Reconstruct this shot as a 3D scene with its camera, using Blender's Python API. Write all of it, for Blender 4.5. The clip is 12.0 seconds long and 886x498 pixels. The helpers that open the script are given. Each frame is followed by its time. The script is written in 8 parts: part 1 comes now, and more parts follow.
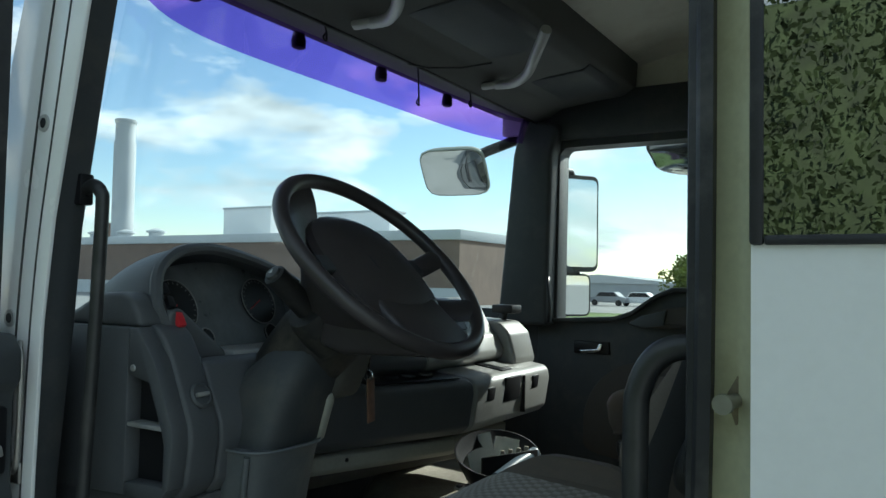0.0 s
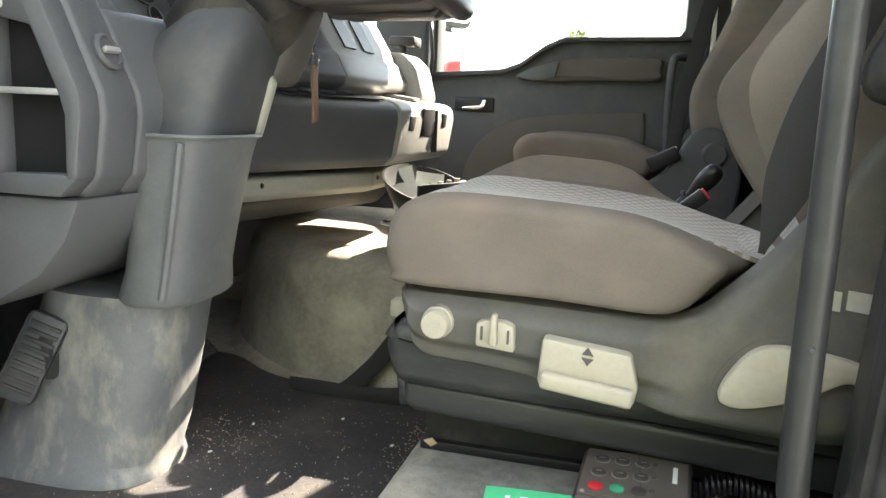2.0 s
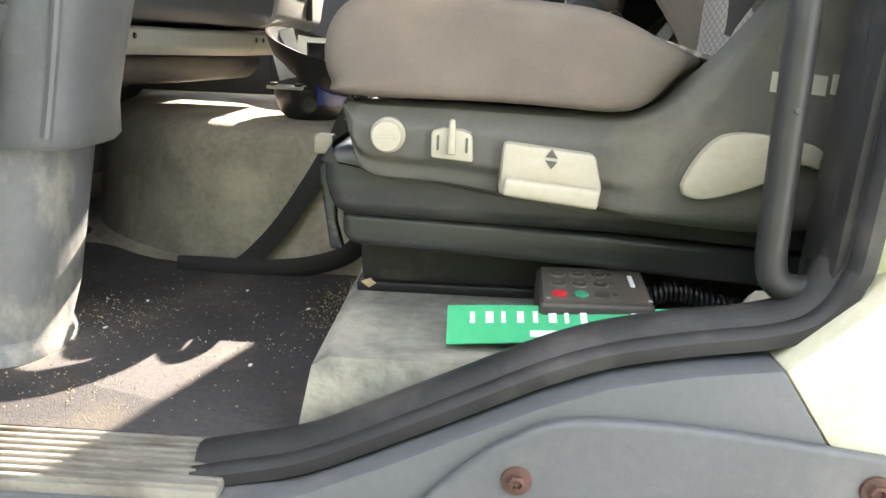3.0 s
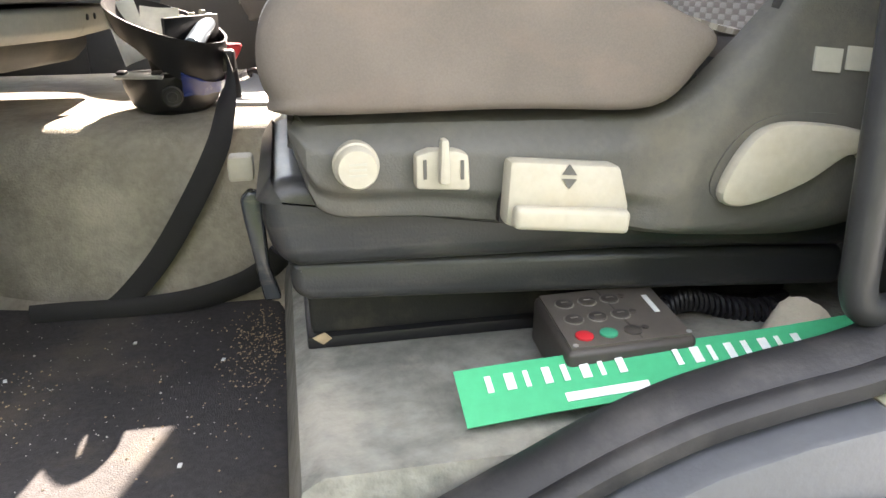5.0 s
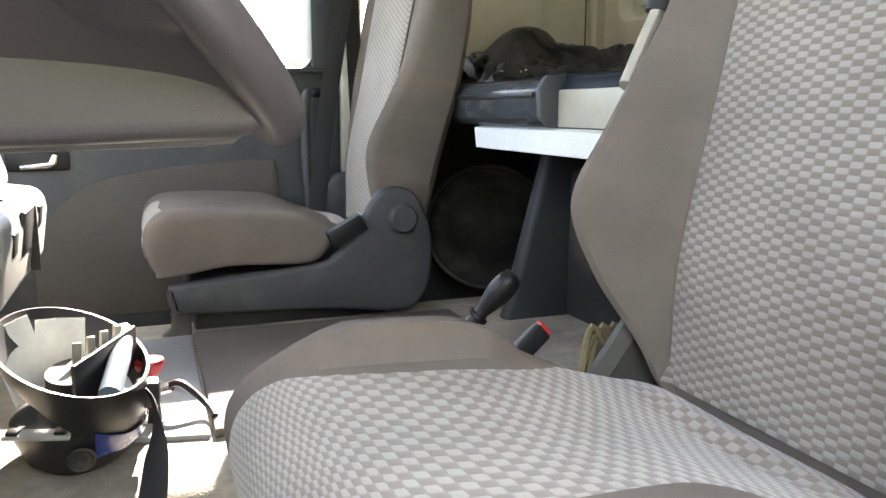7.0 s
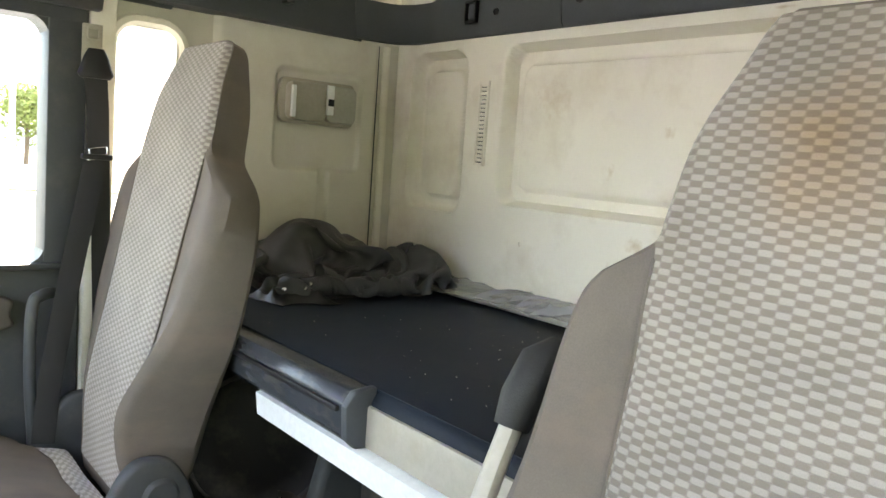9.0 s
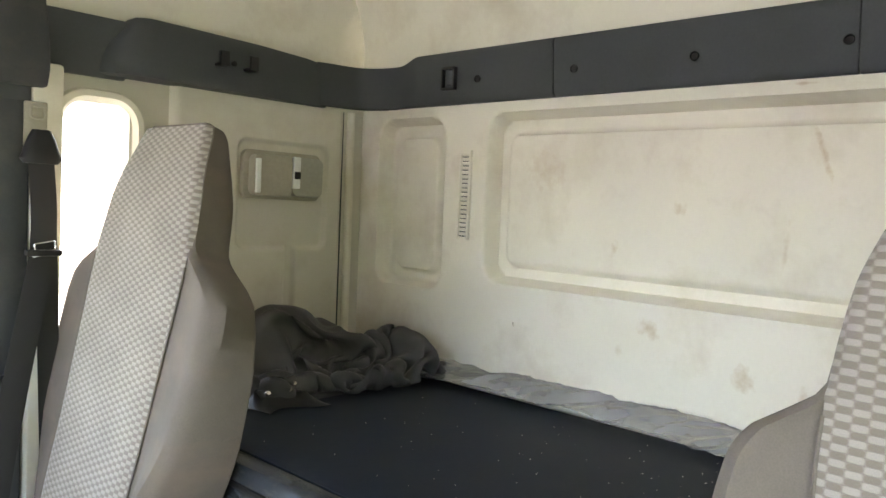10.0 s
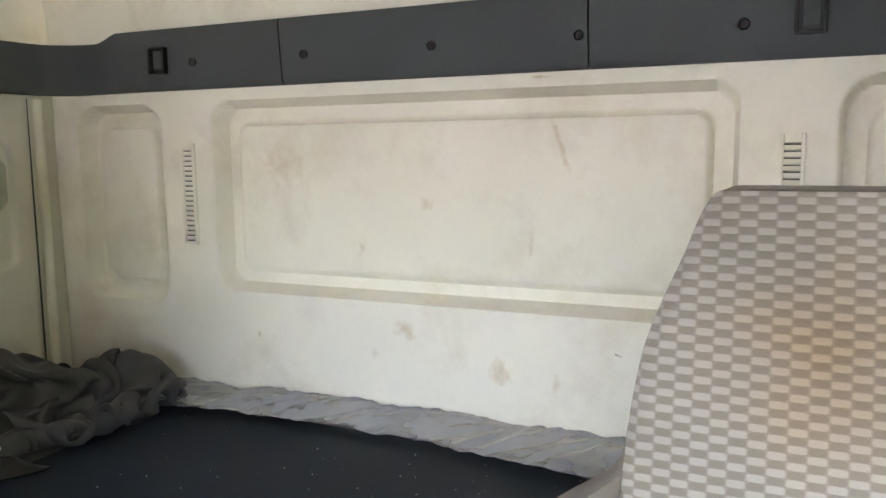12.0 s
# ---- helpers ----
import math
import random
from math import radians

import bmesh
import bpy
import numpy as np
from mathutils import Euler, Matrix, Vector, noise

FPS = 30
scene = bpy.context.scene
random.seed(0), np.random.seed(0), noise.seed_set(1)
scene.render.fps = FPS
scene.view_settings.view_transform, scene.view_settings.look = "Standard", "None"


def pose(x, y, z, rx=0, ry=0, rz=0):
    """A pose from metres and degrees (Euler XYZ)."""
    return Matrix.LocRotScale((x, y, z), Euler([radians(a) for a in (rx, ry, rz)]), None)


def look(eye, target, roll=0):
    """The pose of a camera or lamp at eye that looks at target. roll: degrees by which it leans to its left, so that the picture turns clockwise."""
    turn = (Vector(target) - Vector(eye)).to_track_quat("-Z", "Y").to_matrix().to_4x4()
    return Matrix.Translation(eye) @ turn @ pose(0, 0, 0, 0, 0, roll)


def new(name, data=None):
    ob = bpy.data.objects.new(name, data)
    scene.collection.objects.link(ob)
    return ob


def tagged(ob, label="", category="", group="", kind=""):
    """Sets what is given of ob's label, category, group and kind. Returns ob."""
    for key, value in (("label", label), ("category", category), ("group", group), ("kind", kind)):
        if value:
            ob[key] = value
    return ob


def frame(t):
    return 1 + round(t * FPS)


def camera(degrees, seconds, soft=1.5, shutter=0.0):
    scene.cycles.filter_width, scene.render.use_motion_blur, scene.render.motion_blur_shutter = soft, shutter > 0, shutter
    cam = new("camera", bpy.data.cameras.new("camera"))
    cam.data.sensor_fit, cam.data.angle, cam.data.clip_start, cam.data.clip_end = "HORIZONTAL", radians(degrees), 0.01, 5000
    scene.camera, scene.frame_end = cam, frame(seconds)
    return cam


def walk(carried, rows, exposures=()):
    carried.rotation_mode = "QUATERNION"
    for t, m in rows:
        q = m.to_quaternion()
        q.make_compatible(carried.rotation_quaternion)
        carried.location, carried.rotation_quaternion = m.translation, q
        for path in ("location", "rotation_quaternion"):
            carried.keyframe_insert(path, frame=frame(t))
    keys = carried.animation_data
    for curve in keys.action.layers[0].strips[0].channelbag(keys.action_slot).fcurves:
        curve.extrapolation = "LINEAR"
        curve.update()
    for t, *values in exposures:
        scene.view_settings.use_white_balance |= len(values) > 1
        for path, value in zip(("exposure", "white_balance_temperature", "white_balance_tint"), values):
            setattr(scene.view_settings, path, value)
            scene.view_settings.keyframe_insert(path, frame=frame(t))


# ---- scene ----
cam = camera(59.9, 12.0)
PATH = [
    (0, (1.327, -0.958, 0.957), (0.288, 0.749, 1.041), 1.1),
    (0.2, (1.234, -1.005, 0.935), (0.269, 0.747, 0.981), 0.7),
    (0.5, (1.119, -0.979, 0.927), (0.201, 0.797, 0.912), -0.7),
    (0.8, (1.029, -0.995, 0.889), (0.234, 0.839, 0.825), -2.3),
    (1, (0.985, -1.004, 0.852), (0.274, 0.863, 0.742), -2.3),
    (1.5, (0.898, -0.954, 0.749), (0.333, 0.949, 0.506), -0.3),
    (2, (0.868, -0.832, 0.666), (0.368, 1.072, 0.312), 2.5),
    (2.5, (0.824, -0.783, 0.584), (0.492, 1.112, 0.035), 4.3),
    (3, (0.717, -0.819, 0.496), (0.657, 1.115, -0.01), 2.4),
    (3.2, (0.682, -0.832, 0.482), (0.678, 1.106, -0.012), 1.2),
    (4.8, (0.566, -0.639, 0.543), (0.926, 1.219, -0.104), -0.2),
    (5, (0.557, -0.567, 0.546), (0.927, 1.287, -0.107), -0.6),
    (5.5, (0.543, -0.482, 0.602), (0.835, 1.409, 0.018), -1.5),
    (6, (0.536, -0.397, 0.68), (0.848, 1.518, 0.195), -2.1),
    (6.5, (0.489, -0.338, 0.761), (0.99, 1.548, 0.323), -0.9),
    (7, (0.471, -0.247, 0.831), (1.178, 1.59, 0.479), 0.2),
    (7.2, (0.463, -0.202, 0.876), (1.212, 1.624, 0.554), 0.4),
    (8.8, (0.503, 0.032, 1.255), (1.711, 1.604, 0.992), 4.7),
    (9, (0.518, 0.069, 1.264), (1.787, 1.6, 1.049), 4.5),
    (9.5, (0.52, 0.191, 1.311), (1.927, 1.607, 1.193), 3.6),
    (10, (0.463, 0.33, 1.356), (1.91, 1.706, 1.247), 2.8),
    (10.5, (0.457, 0.379, 1.398), (1.942, 1.71, 1.249), 1.9),
    (11, (0.443, 0.433, 1.412), (2.008, 1.666, 1.233), 1.6),
    (11.5, (0.463, 0.451, 1.448), (2.14, 1.522, 1.24), 0.7),
    (12, (0.56, 0.437, 1.475), (2.379, 1.23, 1.235), -0.4),
]
EXPOSURES = [(0, 0.27, 6000, -4), (0.5, 0.17, 5500, -4), (1.0, 0.07, 5400, -2), (1.3, 1.42, 6200, 4), (1.6, 2.42, 7200, 9), (2.2, 3.12, 7600, 12), (3.0, 3.22, 7500, 15), (4.8, 3.27, 7500, 19), (5.5, 3.52, 7200, 17), (6.4, 3.42, 7100, 16), (7.1, 3.66, 7200, 16), (9.0, 3.74, 7300, 14), (12.0, 3.78, 6950, 18)]
walk(cam, [(t, look(eye, target, roll)) for t, eye, target, roll in PATH], EXPOSURES)

# ---- light ----
SUN_TO = Vector((0.30, 1.0, 0.62)).normalized()
world = bpy.data.worlds.new("sky")
scene.world = world
world.use_nodes = True


def build_sky():
    nt = world.node_tree
    nt.nodes.clear()
    out = nt.nodes.new("ShaderNodeOutputWorld")
    bg = nt.nodes.new("ShaderNodeBackground")
    sky = nt.nodes.new("ShaderNodeTexSky")
    sky.sky_type = "NISHITA"
    sky.sun_disc = False
    sky.sun_elevation = math.asin(SUN_TO.z)
    sky.sun_rotation = math.atan2(SUN_TO.x, SUN_TO.y)
    sky.dust_density = 0.05
    sky.air_density = 1.0
    sky.ozone_density = 1.2
    tc = nt.nodes.new("ShaderNodeTexCoord")
    mp = nt.nodes.new("ShaderNodeMapping")
    mp.inputs["Scale"].default_value = (1.0, 1.0, 2.9)
    nz = nt.nodes.new("ShaderNodeTexNoise")
    nz.inputs["Scale"].default_value = 4.2
    nz.inputs["Detail"].default_value = 9.0
    nz.inputs["Roughness"].default_value = 0.56
    nz.inputs["Distortion"].default_value = 0.25
    rp = nt.nodes.new("ShaderNodeValToRGB")
    rp.color_ramp.elements[0].position = 0.45
    rp.color_ramp.elements[1].position = 0.58
    mix = nt.nodes.new("ShaderNodeMix")
    mix.data_type = "RGBA"
    # sunlit tops and greyer bases of the clouds
    n2 = nt.nodes.new("ShaderNodeTexNoise")
    n2.inputs["Scale"].default_value = 7.0
    n2.inputs["Detail"].default_value = 6.0
    tone = nt.nodes.new("ShaderNodeMix")
    tone.data_type = "RGBA"
    tone.inputs["A"].default_value = (4.2, 4.6, 4.9, 1)
    tone.inputs["B"].default_value = (7.6, 8.0, 8.2, 1)
    r2 = nt.nodes.new("ShaderNodeMapRange")
    r2.inputs["From Min"].default_value, r2.inputs["From Max"].default_value = 0.36, 0.6
    nt.links.new(mp.outputs["Vector"], n2.inputs["Vector"])
    nt.links.new(n2.outputs["Fac"], r2.inputs["Value"])
    nt.links.new(r2.outputs["Result"], tone.inputs["Factor"])
    nt.links.new(tone.outputs["Result"], mix.inputs["B"])
    nt.links.new(tc.outputs["Generated"], mp.inputs["Vector"])
    nt.links.new(mp.outputs["Vector"], nz.inputs["Vector"])
    nt.links.new(nz.outputs["Fac"], rp.inputs["Fac"])
    nt.links.new(rp.outputs["Color"], mix.inputs["Factor"])
    nt.links.new(sky.outputs["Color"], mix.inputs["A"])
    nt.links.new(mix.outputs["Result"], bg.inputs["Color"])
    bg.inputs["Strength"].default_value = SKY_STRENGTH
    nt.links.new(bg.outputs["Background"], out.inputs["Surface"])


SKY_STRENGTH = 0.13
build_sky()
sun = new("sun", bpy.data.lights.new("sun", "SUN"))
sun.data.energy, sun.data.angle, sun.data.color = 5.0, radians(0.5), (1.0, 0.95, 0.87)
sun.matrix_world = look((0, 0, 20), Vector((0, 0, 20)) - SUN_TO)

# ---- materials ----


def mat(name, color, rough=0.6, metal=0.0, var=0.12, scale=6.0, bump=0.0, fine=260.0, dirt=None, dirt_amount=0.0, dirt_scale=5.0, spec=0.5, coat=0.0, speck=0.05, stretch=None):
    """Base colour with broad mottling, fine grain in the relief, and stains of a second colour."""
    m = bpy.data.materials.new(name)
    m.use_nodes = True
    nt = m.node_tree
    bs = nt.nodes["Principled BSDF"]
    bs.inputs["Roughness"].default_value = rough
    bs.inputs["Metallic"].default_value = metal
    bs.inputs["Specular IOR Level"].default_value = spec
    bs.inputs["Coat Weight"].default_value = coat
    tc = nt.nodes.new("ShaderNodeTexCoord")
    nz = nt.nodes.new("ShaderNodeTexNoise")
    nz.inputs["Scale"].default_value = scale
    nz.inputs["Detail"].default_value = 6
    nt.links.new(tc.outputs["Object"], nz.inputs["Vector"])
    mr = nt.nodes.new("ShaderNodeMapRange")
    mr.inputs["From Min"].default_value, mr.inputs["From Max"].default_value = 0.3, 0.7
    mr.inputs["To Min"].default_value, mr.inputs["To Max"].default_value = 1 - var, 1 + var
    nt.links.new(nz.outputs["Fac"], mr.inputs["Value"])
    mul = nt.nodes.new("ShaderNodeMix")
    mul.data_type, mul.blend_type = "RGBA", "MULTIPLY"
    mul.inputs["Factor"].default_value = 1.0
    mul.inputs["A"].default_value = (*color, 1)
    nt.links.new(mr.outputs["Result"], mul.inputs["B"])
    # fine speckle of the surface
    n0 = nt.nodes.new("ShaderNodeTexNoise")
    n0.inputs["Scale"].default_value = fine * 0.35
    n0.inputs["Detail"].default_value = 4
    nt.links.new(tc.outputs["Object"], n0.inputs["Vector"])
    m0 = nt.nodes.new("ShaderNodeMapRange")
    m0.inputs["From Min"].default_value, m0.inputs["From Max"].default_value = 0.3, 0.7
    m0.inputs["To Min"].default_value, m0.inputs["To Max"].default_value = 1 - speck, 1 + speck
    nt.links.new(n0.outputs["Fac"], m0.inputs["Value"])
    mu0 = nt.nodes.new("ShaderNodeMix")
    mu0.data_type, mu0.blend_type = "RGBA", "MULTIPLY"
    mu0.inputs["Factor"].default_value = 1.0
    nt.links.new(mul.outputs["Result"], mu0.inputs["A"])
    nt.links.new(m0.outputs["Result"], mu0.inputs["B"])
    last = mu0.outputs["Result"]
    if dirt:
        n2 = nt.nodes.new("ShaderNodeTexNoise")
        n2.inputs["Scale"].default_value = dirt_scale
        n2.inputs["Detail"].default_value = 8
        n2.inputs["Roughness"].default_value = 0.65
        if stretch:
            ms = nt.nodes.new("ShaderNodeMapping")
            ms.inputs["Scale"].default_value = stretch
            nt.links.new(tc.outputs["Object"], ms.inputs["Vector"])
            nt.links.new(ms.outputs["Vector"], n2.inputs["Vector"])
        else:
            nt.links.new(tc.outputs["Object"], n2.inputs["Vector"])
        r2 = nt.nodes.new("ShaderNodeMapRange")
        r2.inputs["From Min"].default_value, r2.inputs["From Max"].default_value = 0.5, 0.72
        r2.inputs["To Max"].default_value = dirt_amount
        nt.links.new(n2.outputs["Fac"], r2.inputs["Value"])
        mx = nt.nodes.new("ShaderNodeMix")
        mx.data_type = "RGBA"
        mx.inputs["B"].default_value = (*dirt, 1)
        nt.links.new(r2.outputs["Result"], mx.inputs["Factor"])
        nt.links.new(last, mx.inputs["A"])
        last = mx.outputs["Result"]
    nt.links.new(last, bs.inputs["Base Color"])
    rr = nt.nodes.new("ShaderNodeMapRange")
    rr.inputs["To Min"].default_value, rr.inputs["To Max"].default_value = max(rough - 0.08, 0.02), min(rough + 0.08, 1)
    nt.links.new(nz.outputs["Fac"], rr.inputs["Value"])
    nt.links.new(rr.outputs["Result"], bs.inputs["Roughness"])
    if bump:
        n3 = nt.nodes.new("ShaderNodeTexNoise")
        n3.inputs["Scale"].default_value = fine
        n3.inputs["Detail"].default_value = 3
        nt.links.new(tc.outputs["Object"], n3.inputs["Vector"])
        bp = nt.nodes.new("ShaderNodeBump")
        bp.inputs["Strength"].default_value = bump
        bp.inputs["Distance"].default_value = 0.002
        nt.links.new(n3.outputs["Fac"], bp.inputs["Height"])
        nt.links.new(bp.outputs["Normal"], bs.inputs["Normal"])
    return m


def weave(name, light, dark, cu, cv, stain=None):
    """Woven check: cells of cu by cv metres on the cloth's own UV, with thread relief."""
    m = bpy.data.materials.new(name)
    m.use_nodes = True
    nt = m.node_tree
    bs = nt.nodes["Principled BSDF"]
    bs.inputs["Roughness"].default_value = 0.9
    bs.inputs["Specular IOR Level"].default_value = 0.25
    bs.inputs["Sheen Weight"].default_value = 0.3
    uv = nt.nodes.new("ShaderNodeUVMap")
    mp = nt.nodes.new("ShaderNodeMapping")
    mp.inputs["Scale"].default_value = (1 / cu, 1 / cv, 1)
    # each row of the weave swells between its picks; shade at the cell edges is multiplied into the colour
    sep = nt.nodes.new("ShaderNodeSeparateXYZ")

    def sums(op, a, b=None):
        n = nt.nodes.new("ShaderNodeMath")
        n.operation = op
        for k, v in enumerate((a, b)):
            if isinstance(v, (int, float)):
                n.inputs[k].default_value = v
            elif v is not None:
                nt.links.new(v, n.inputs[k])
        return n.outputs["Value"]
    # alternate cells, their edges blurred by the yarn
    wave = sums("MULTIPLY", sums("SINE", sums("MULTIPLY", sep.outputs["X"], math.pi)), sums("SINE", sums("MULTIPLY", sep.outputs["Y"], math.pi)))
    cell = nt.nodes.new("ShaderNodeMapRange")
    cell.interpolation_type = "SMOOTHSTEP"
    cell.inputs["From Min"].default_value, cell.inputs["From Max"].default_value = -0.32, 0.32
    nt.links.new(wave, cell.inputs["Value"])
    ck = nt.nodes.new("ShaderNodeMix")
    ck.data_type = "RGBA"
    ck.inputs["A"].default_value, ck.inputs["B"].default_value = (*dark, 1), (*light, 1)
    nt.links.new(cell.outputs["Result"], ck.inputs["Factor"])
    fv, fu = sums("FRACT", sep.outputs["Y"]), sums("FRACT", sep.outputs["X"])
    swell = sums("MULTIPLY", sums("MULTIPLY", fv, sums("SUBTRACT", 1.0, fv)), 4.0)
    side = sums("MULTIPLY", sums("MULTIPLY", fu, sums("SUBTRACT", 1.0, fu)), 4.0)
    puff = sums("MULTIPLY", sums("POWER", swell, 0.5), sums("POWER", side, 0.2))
    rib_shade = nt.nodes.new("ShaderNodeMapRange")
    rib_shade.inputs["From Max"].default_value, rib_shade.inputs["To Min"].default_value = 0.5, 0.72
    nt.links.new(puff, rib_shade.inputs["Value"])
    yarn = nt.nodes.new("ShaderNodeTexNoise")
    yarn.inputs["Scale"].default_value, yarn.inputs["Detail"].default_value = 1.0, 3
    ymap = nt.nodes.new("ShaderNodeMapping")
    ymap.inputs["Scale"].default_value = (2200, 500, 1)
    yr = nt.nodes.new("ShaderNodeMapRange")
    yr.inputs["From Min"].default_value, yr.inputs["From Max"].default_value = 0.3, 0.7
    yr.inputs["To Min"].default_value, yr.inputs["To Max"].default_value = 0.88, 1.1
    nt.links.new(ymap.outputs["Vector"], yarn.inputs["Vector"])
    nt.links.new(yarn.outputs["Fac"], yr.inputs["Value"])
    yarn_and_shade = sums("MULTIPLY", rib_shade.outputs["Result"], yr.outputs["Result"])
    height = sums("ADD", puff, sums("MULTIPLY", cell.outputs["Result"], 0.5))
    nz = nt.nodes.new("ShaderNodeTexNoise")
    nz.inputs["Scale"].default_value = 900
    wob = nt.nodes.new("ShaderNodeMix")
    wob.data_type = "VECTOR"
    wob.inputs["Factor"].default_value = 0.0007
    nt.links.new(uv.outputs["UV"], nz.inputs["Vector"])
    nt.links.new(uv.outputs["UV"], wob.inputs["A"])
    nt.links.new(nz.outputs["Color"], wob.inputs["B"])
    nt.links.new(wob.outputs["Result"], mp.inputs["Vector"])
    nt.links.new(mp.outputs["Vector"], sep.inputs["Vector"])
    nt.links.new(uv.outputs["UV"], ymap.inputs["Vector"])
    st = nt.nodes.new("ShaderNodeTexNoise")
    st.inputs["Scale"].default_value = 7
    st.inputs["Detail"].default_value = 5
    nt.links.new(uv.outputs["UV"], st.inputs["Vector"])
    mr = nt.nodes.new("ShaderNodeMapRange")
    mr.inputs["From Min"].default_value, mr.inputs["From Max"].default_value = 0.35, 0.75
    mr.inputs["To Min"].default_value, mr.inputs["To Max"].default_value = 1.08, 0.8
    nt.links.new(st.outputs["Fac"], mr.inputs["Value"])
    mul = nt.nodes.new("ShaderNodeMix")
    mul.data_type, mul.blend_type = "RGBA", "MULTIPLY"
    mul.inputs["Factor"].default_value = 1.0
    nt.links.new(ck.outputs["Result"], mul.inputs["A"])
    nt.links.new(mr.outputs["Result"], mul.inputs["B"])
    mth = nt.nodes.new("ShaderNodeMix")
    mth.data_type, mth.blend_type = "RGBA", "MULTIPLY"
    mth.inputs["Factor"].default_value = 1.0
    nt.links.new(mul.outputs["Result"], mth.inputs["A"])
    nt.links.new(yarn_and_shade, mth.inputs["B"])
    last = mth.outputs["Result"]
    if stain:
        # a soft-edged drink stain of its own ragged shape
        su, sv, sr, col, amount = stain
        n4 = nt.nodes.new("ShaderNodeTexNoise")
        n4.inputs["Scale"].default_value = 14
        n4.inputs["Detail"].default_value = 6
        nt.links.new(uv.outputs["UV"], n4.inputs["Vector"])
        ds = nt.nodes.new("ShaderNodeVectorMath")
        ds.operation = "DISTANCE"
        ds.inputs[1].default_value = (su, sv, 0)
        nt.links.new(uv.outputs["UV"], ds.inputs[0])
        ad = nt.nodes.new("ShaderNodeMath")
        ad.operation = "MULTIPLY_ADD"
        ad.inputs[1].default_value = sr * 1.2
        nt.links.new(n4.outputs["Fac"], ad.inputs[0])
        nt.links.new(ds.outputs["Value"], ad.inputs[2])
        r4 = nt.nodes.new("ShaderNodeMapRange")
        r4.inputs["From Min"].default_value, r4.inputs["From Max"].default_value = sr * 0.7, sr * 1.7
        r4.inputs["To Min"].default_value, r4.inputs["To Max"].default_value = amount, 0.0
        nt.links.new(ad.outputs["Value"], r4.inputs["Value"])
        m4 = nt.nodes.new("ShaderNodeMix")
        m4.data_type, m4.blend_type = "RGBA", "MULTIPLY"
        m4.inputs["B"].default_value = (*col, 1)
        nt.links.new(r4.outputs["Result"], m4.inputs["Factor"])
        nt.links.new(last, m4.inputs["A"])
        last = m4.outputs["Result"]
    nt.links.new(last, bs.inputs["Base Color"])
    bp = nt.nodes.new("ShaderNodeBump")
    bp.inputs["Strength"].default_value = 0.5
    bp.inputs["Distance"].default_value = 0.0012
    nt.links.new(height, bp.inputs["Height"])
    nt.links.new(bp.outputs["Normal"], bs.inputs["Normal"])
    return m


def smudged(m, colour, stains):
    """Adds soft ragged stains to a wall's paint: (y, z, half width, half height, tilt, strength) each."""
    nt = m.node_tree
    bs = nt.nodes["Principled BSDF"]
    tc = nt.nodes.new("ShaderNodeTexCoord")
    nz = nt.nodes.new("ShaderNodeTexNoise")
    nz.inputs["Scale"].default_value, nz.inputs["Detail"].default_value = 55, 6
    nt.links.new(tc.outputs["Object"], nz.inputs["Vector"])
    last = bs.inputs["Base Color"].links[0].from_socket
    for y, z, hy, hz, tilt, strength in stains:
        mp = nt.nodes.new("ShaderNodeMapping")
        mp.vector_type = "TEXTURE"
        mp.inputs["Location"].default_value = (2.0, y, z)
        mp.inputs["Rotation"].default_value = (radians(tilt), 0, 0)
        mp.inputs["Scale"].default_value = (10, hy, hz)
        nt.links.new(tc.outputs["Object"], mp.inputs["Vector"])
        far = nt.nodes.new("ShaderNodeVectorMath")
        far.operation = "LENGTH"
        nt.links.new(mp.outputs["Vector"], far.inputs[0])
        ragged = nt.nodes.new("ShaderNodeMath")
        ragged.operation = "MULTIPLY_ADD"
        ragged.inputs[1].default_value = 2.4
        nt.links.new(nz.outputs["Fac"], ragged.inputs[0])
        nt.links.new(far.outputs["Value"], ragged.inputs[2])
        mr = nt.nodes.new("ShaderNodeMapRange")
        mr.inputs["From Min"].default_value, mr.inputs["From Max"].default_value = 1.1, 2.2
        mr.inputs["To Min"].default_value, mr.inputs["To Max"].default_value = strength, 0.0
        nt.links.new(ragged.outputs["Value"], mr.inputs["Value"])
        mx = nt.nodes.new("ShaderNodeMix")
        mx.data_type, mx.blend_type = "RGBA", "MULTIPLY"
        mx.inputs["B"].default_value = (*colour, 1)
        nt.links.new(mr.outputs["Result"], mx.inputs["Factor"])
        nt.links.new(last, mx.inputs["A"])
        last = mx.outputs["Result"]
    nt.links.new(last, bs.inputs["Base Color"])
    return m


def glass(name, color=(1, 1, 1), mixture=0.12, rough=0.0):
    """Thin pane: mostly clear, with a weak sheen."""
    m = bpy.data.materials.new(name)
    m.use_nodes = True
    nt = m.node_tree
    nt.nodes.clear()
    out = nt.nodes.new("ShaderNodeOutputMaterial")
    tr = nt.nodes.new("ShaderNodeBsdfTransparent")
    tr.inputs["Color"].default_value = (*color, 1)
    gl = nt.nodes.new("ShaderNodeBsdfGlossy")
    gl.inputs["Roughness"].default_value = rough
    mx = nt.nodes.new("ShaderNodeMixShader")
    mx.inputs["Fac"].default_value = mixture
    nt.links.new(tr.outputs["BSDF"], mx.inputs[1])
    nt.links.new(gl.outputs["BSDF"], mx.inputs[2])
    nt.links.new(mx.outputs["Shader"], out.inputs["Surface"])
    return m


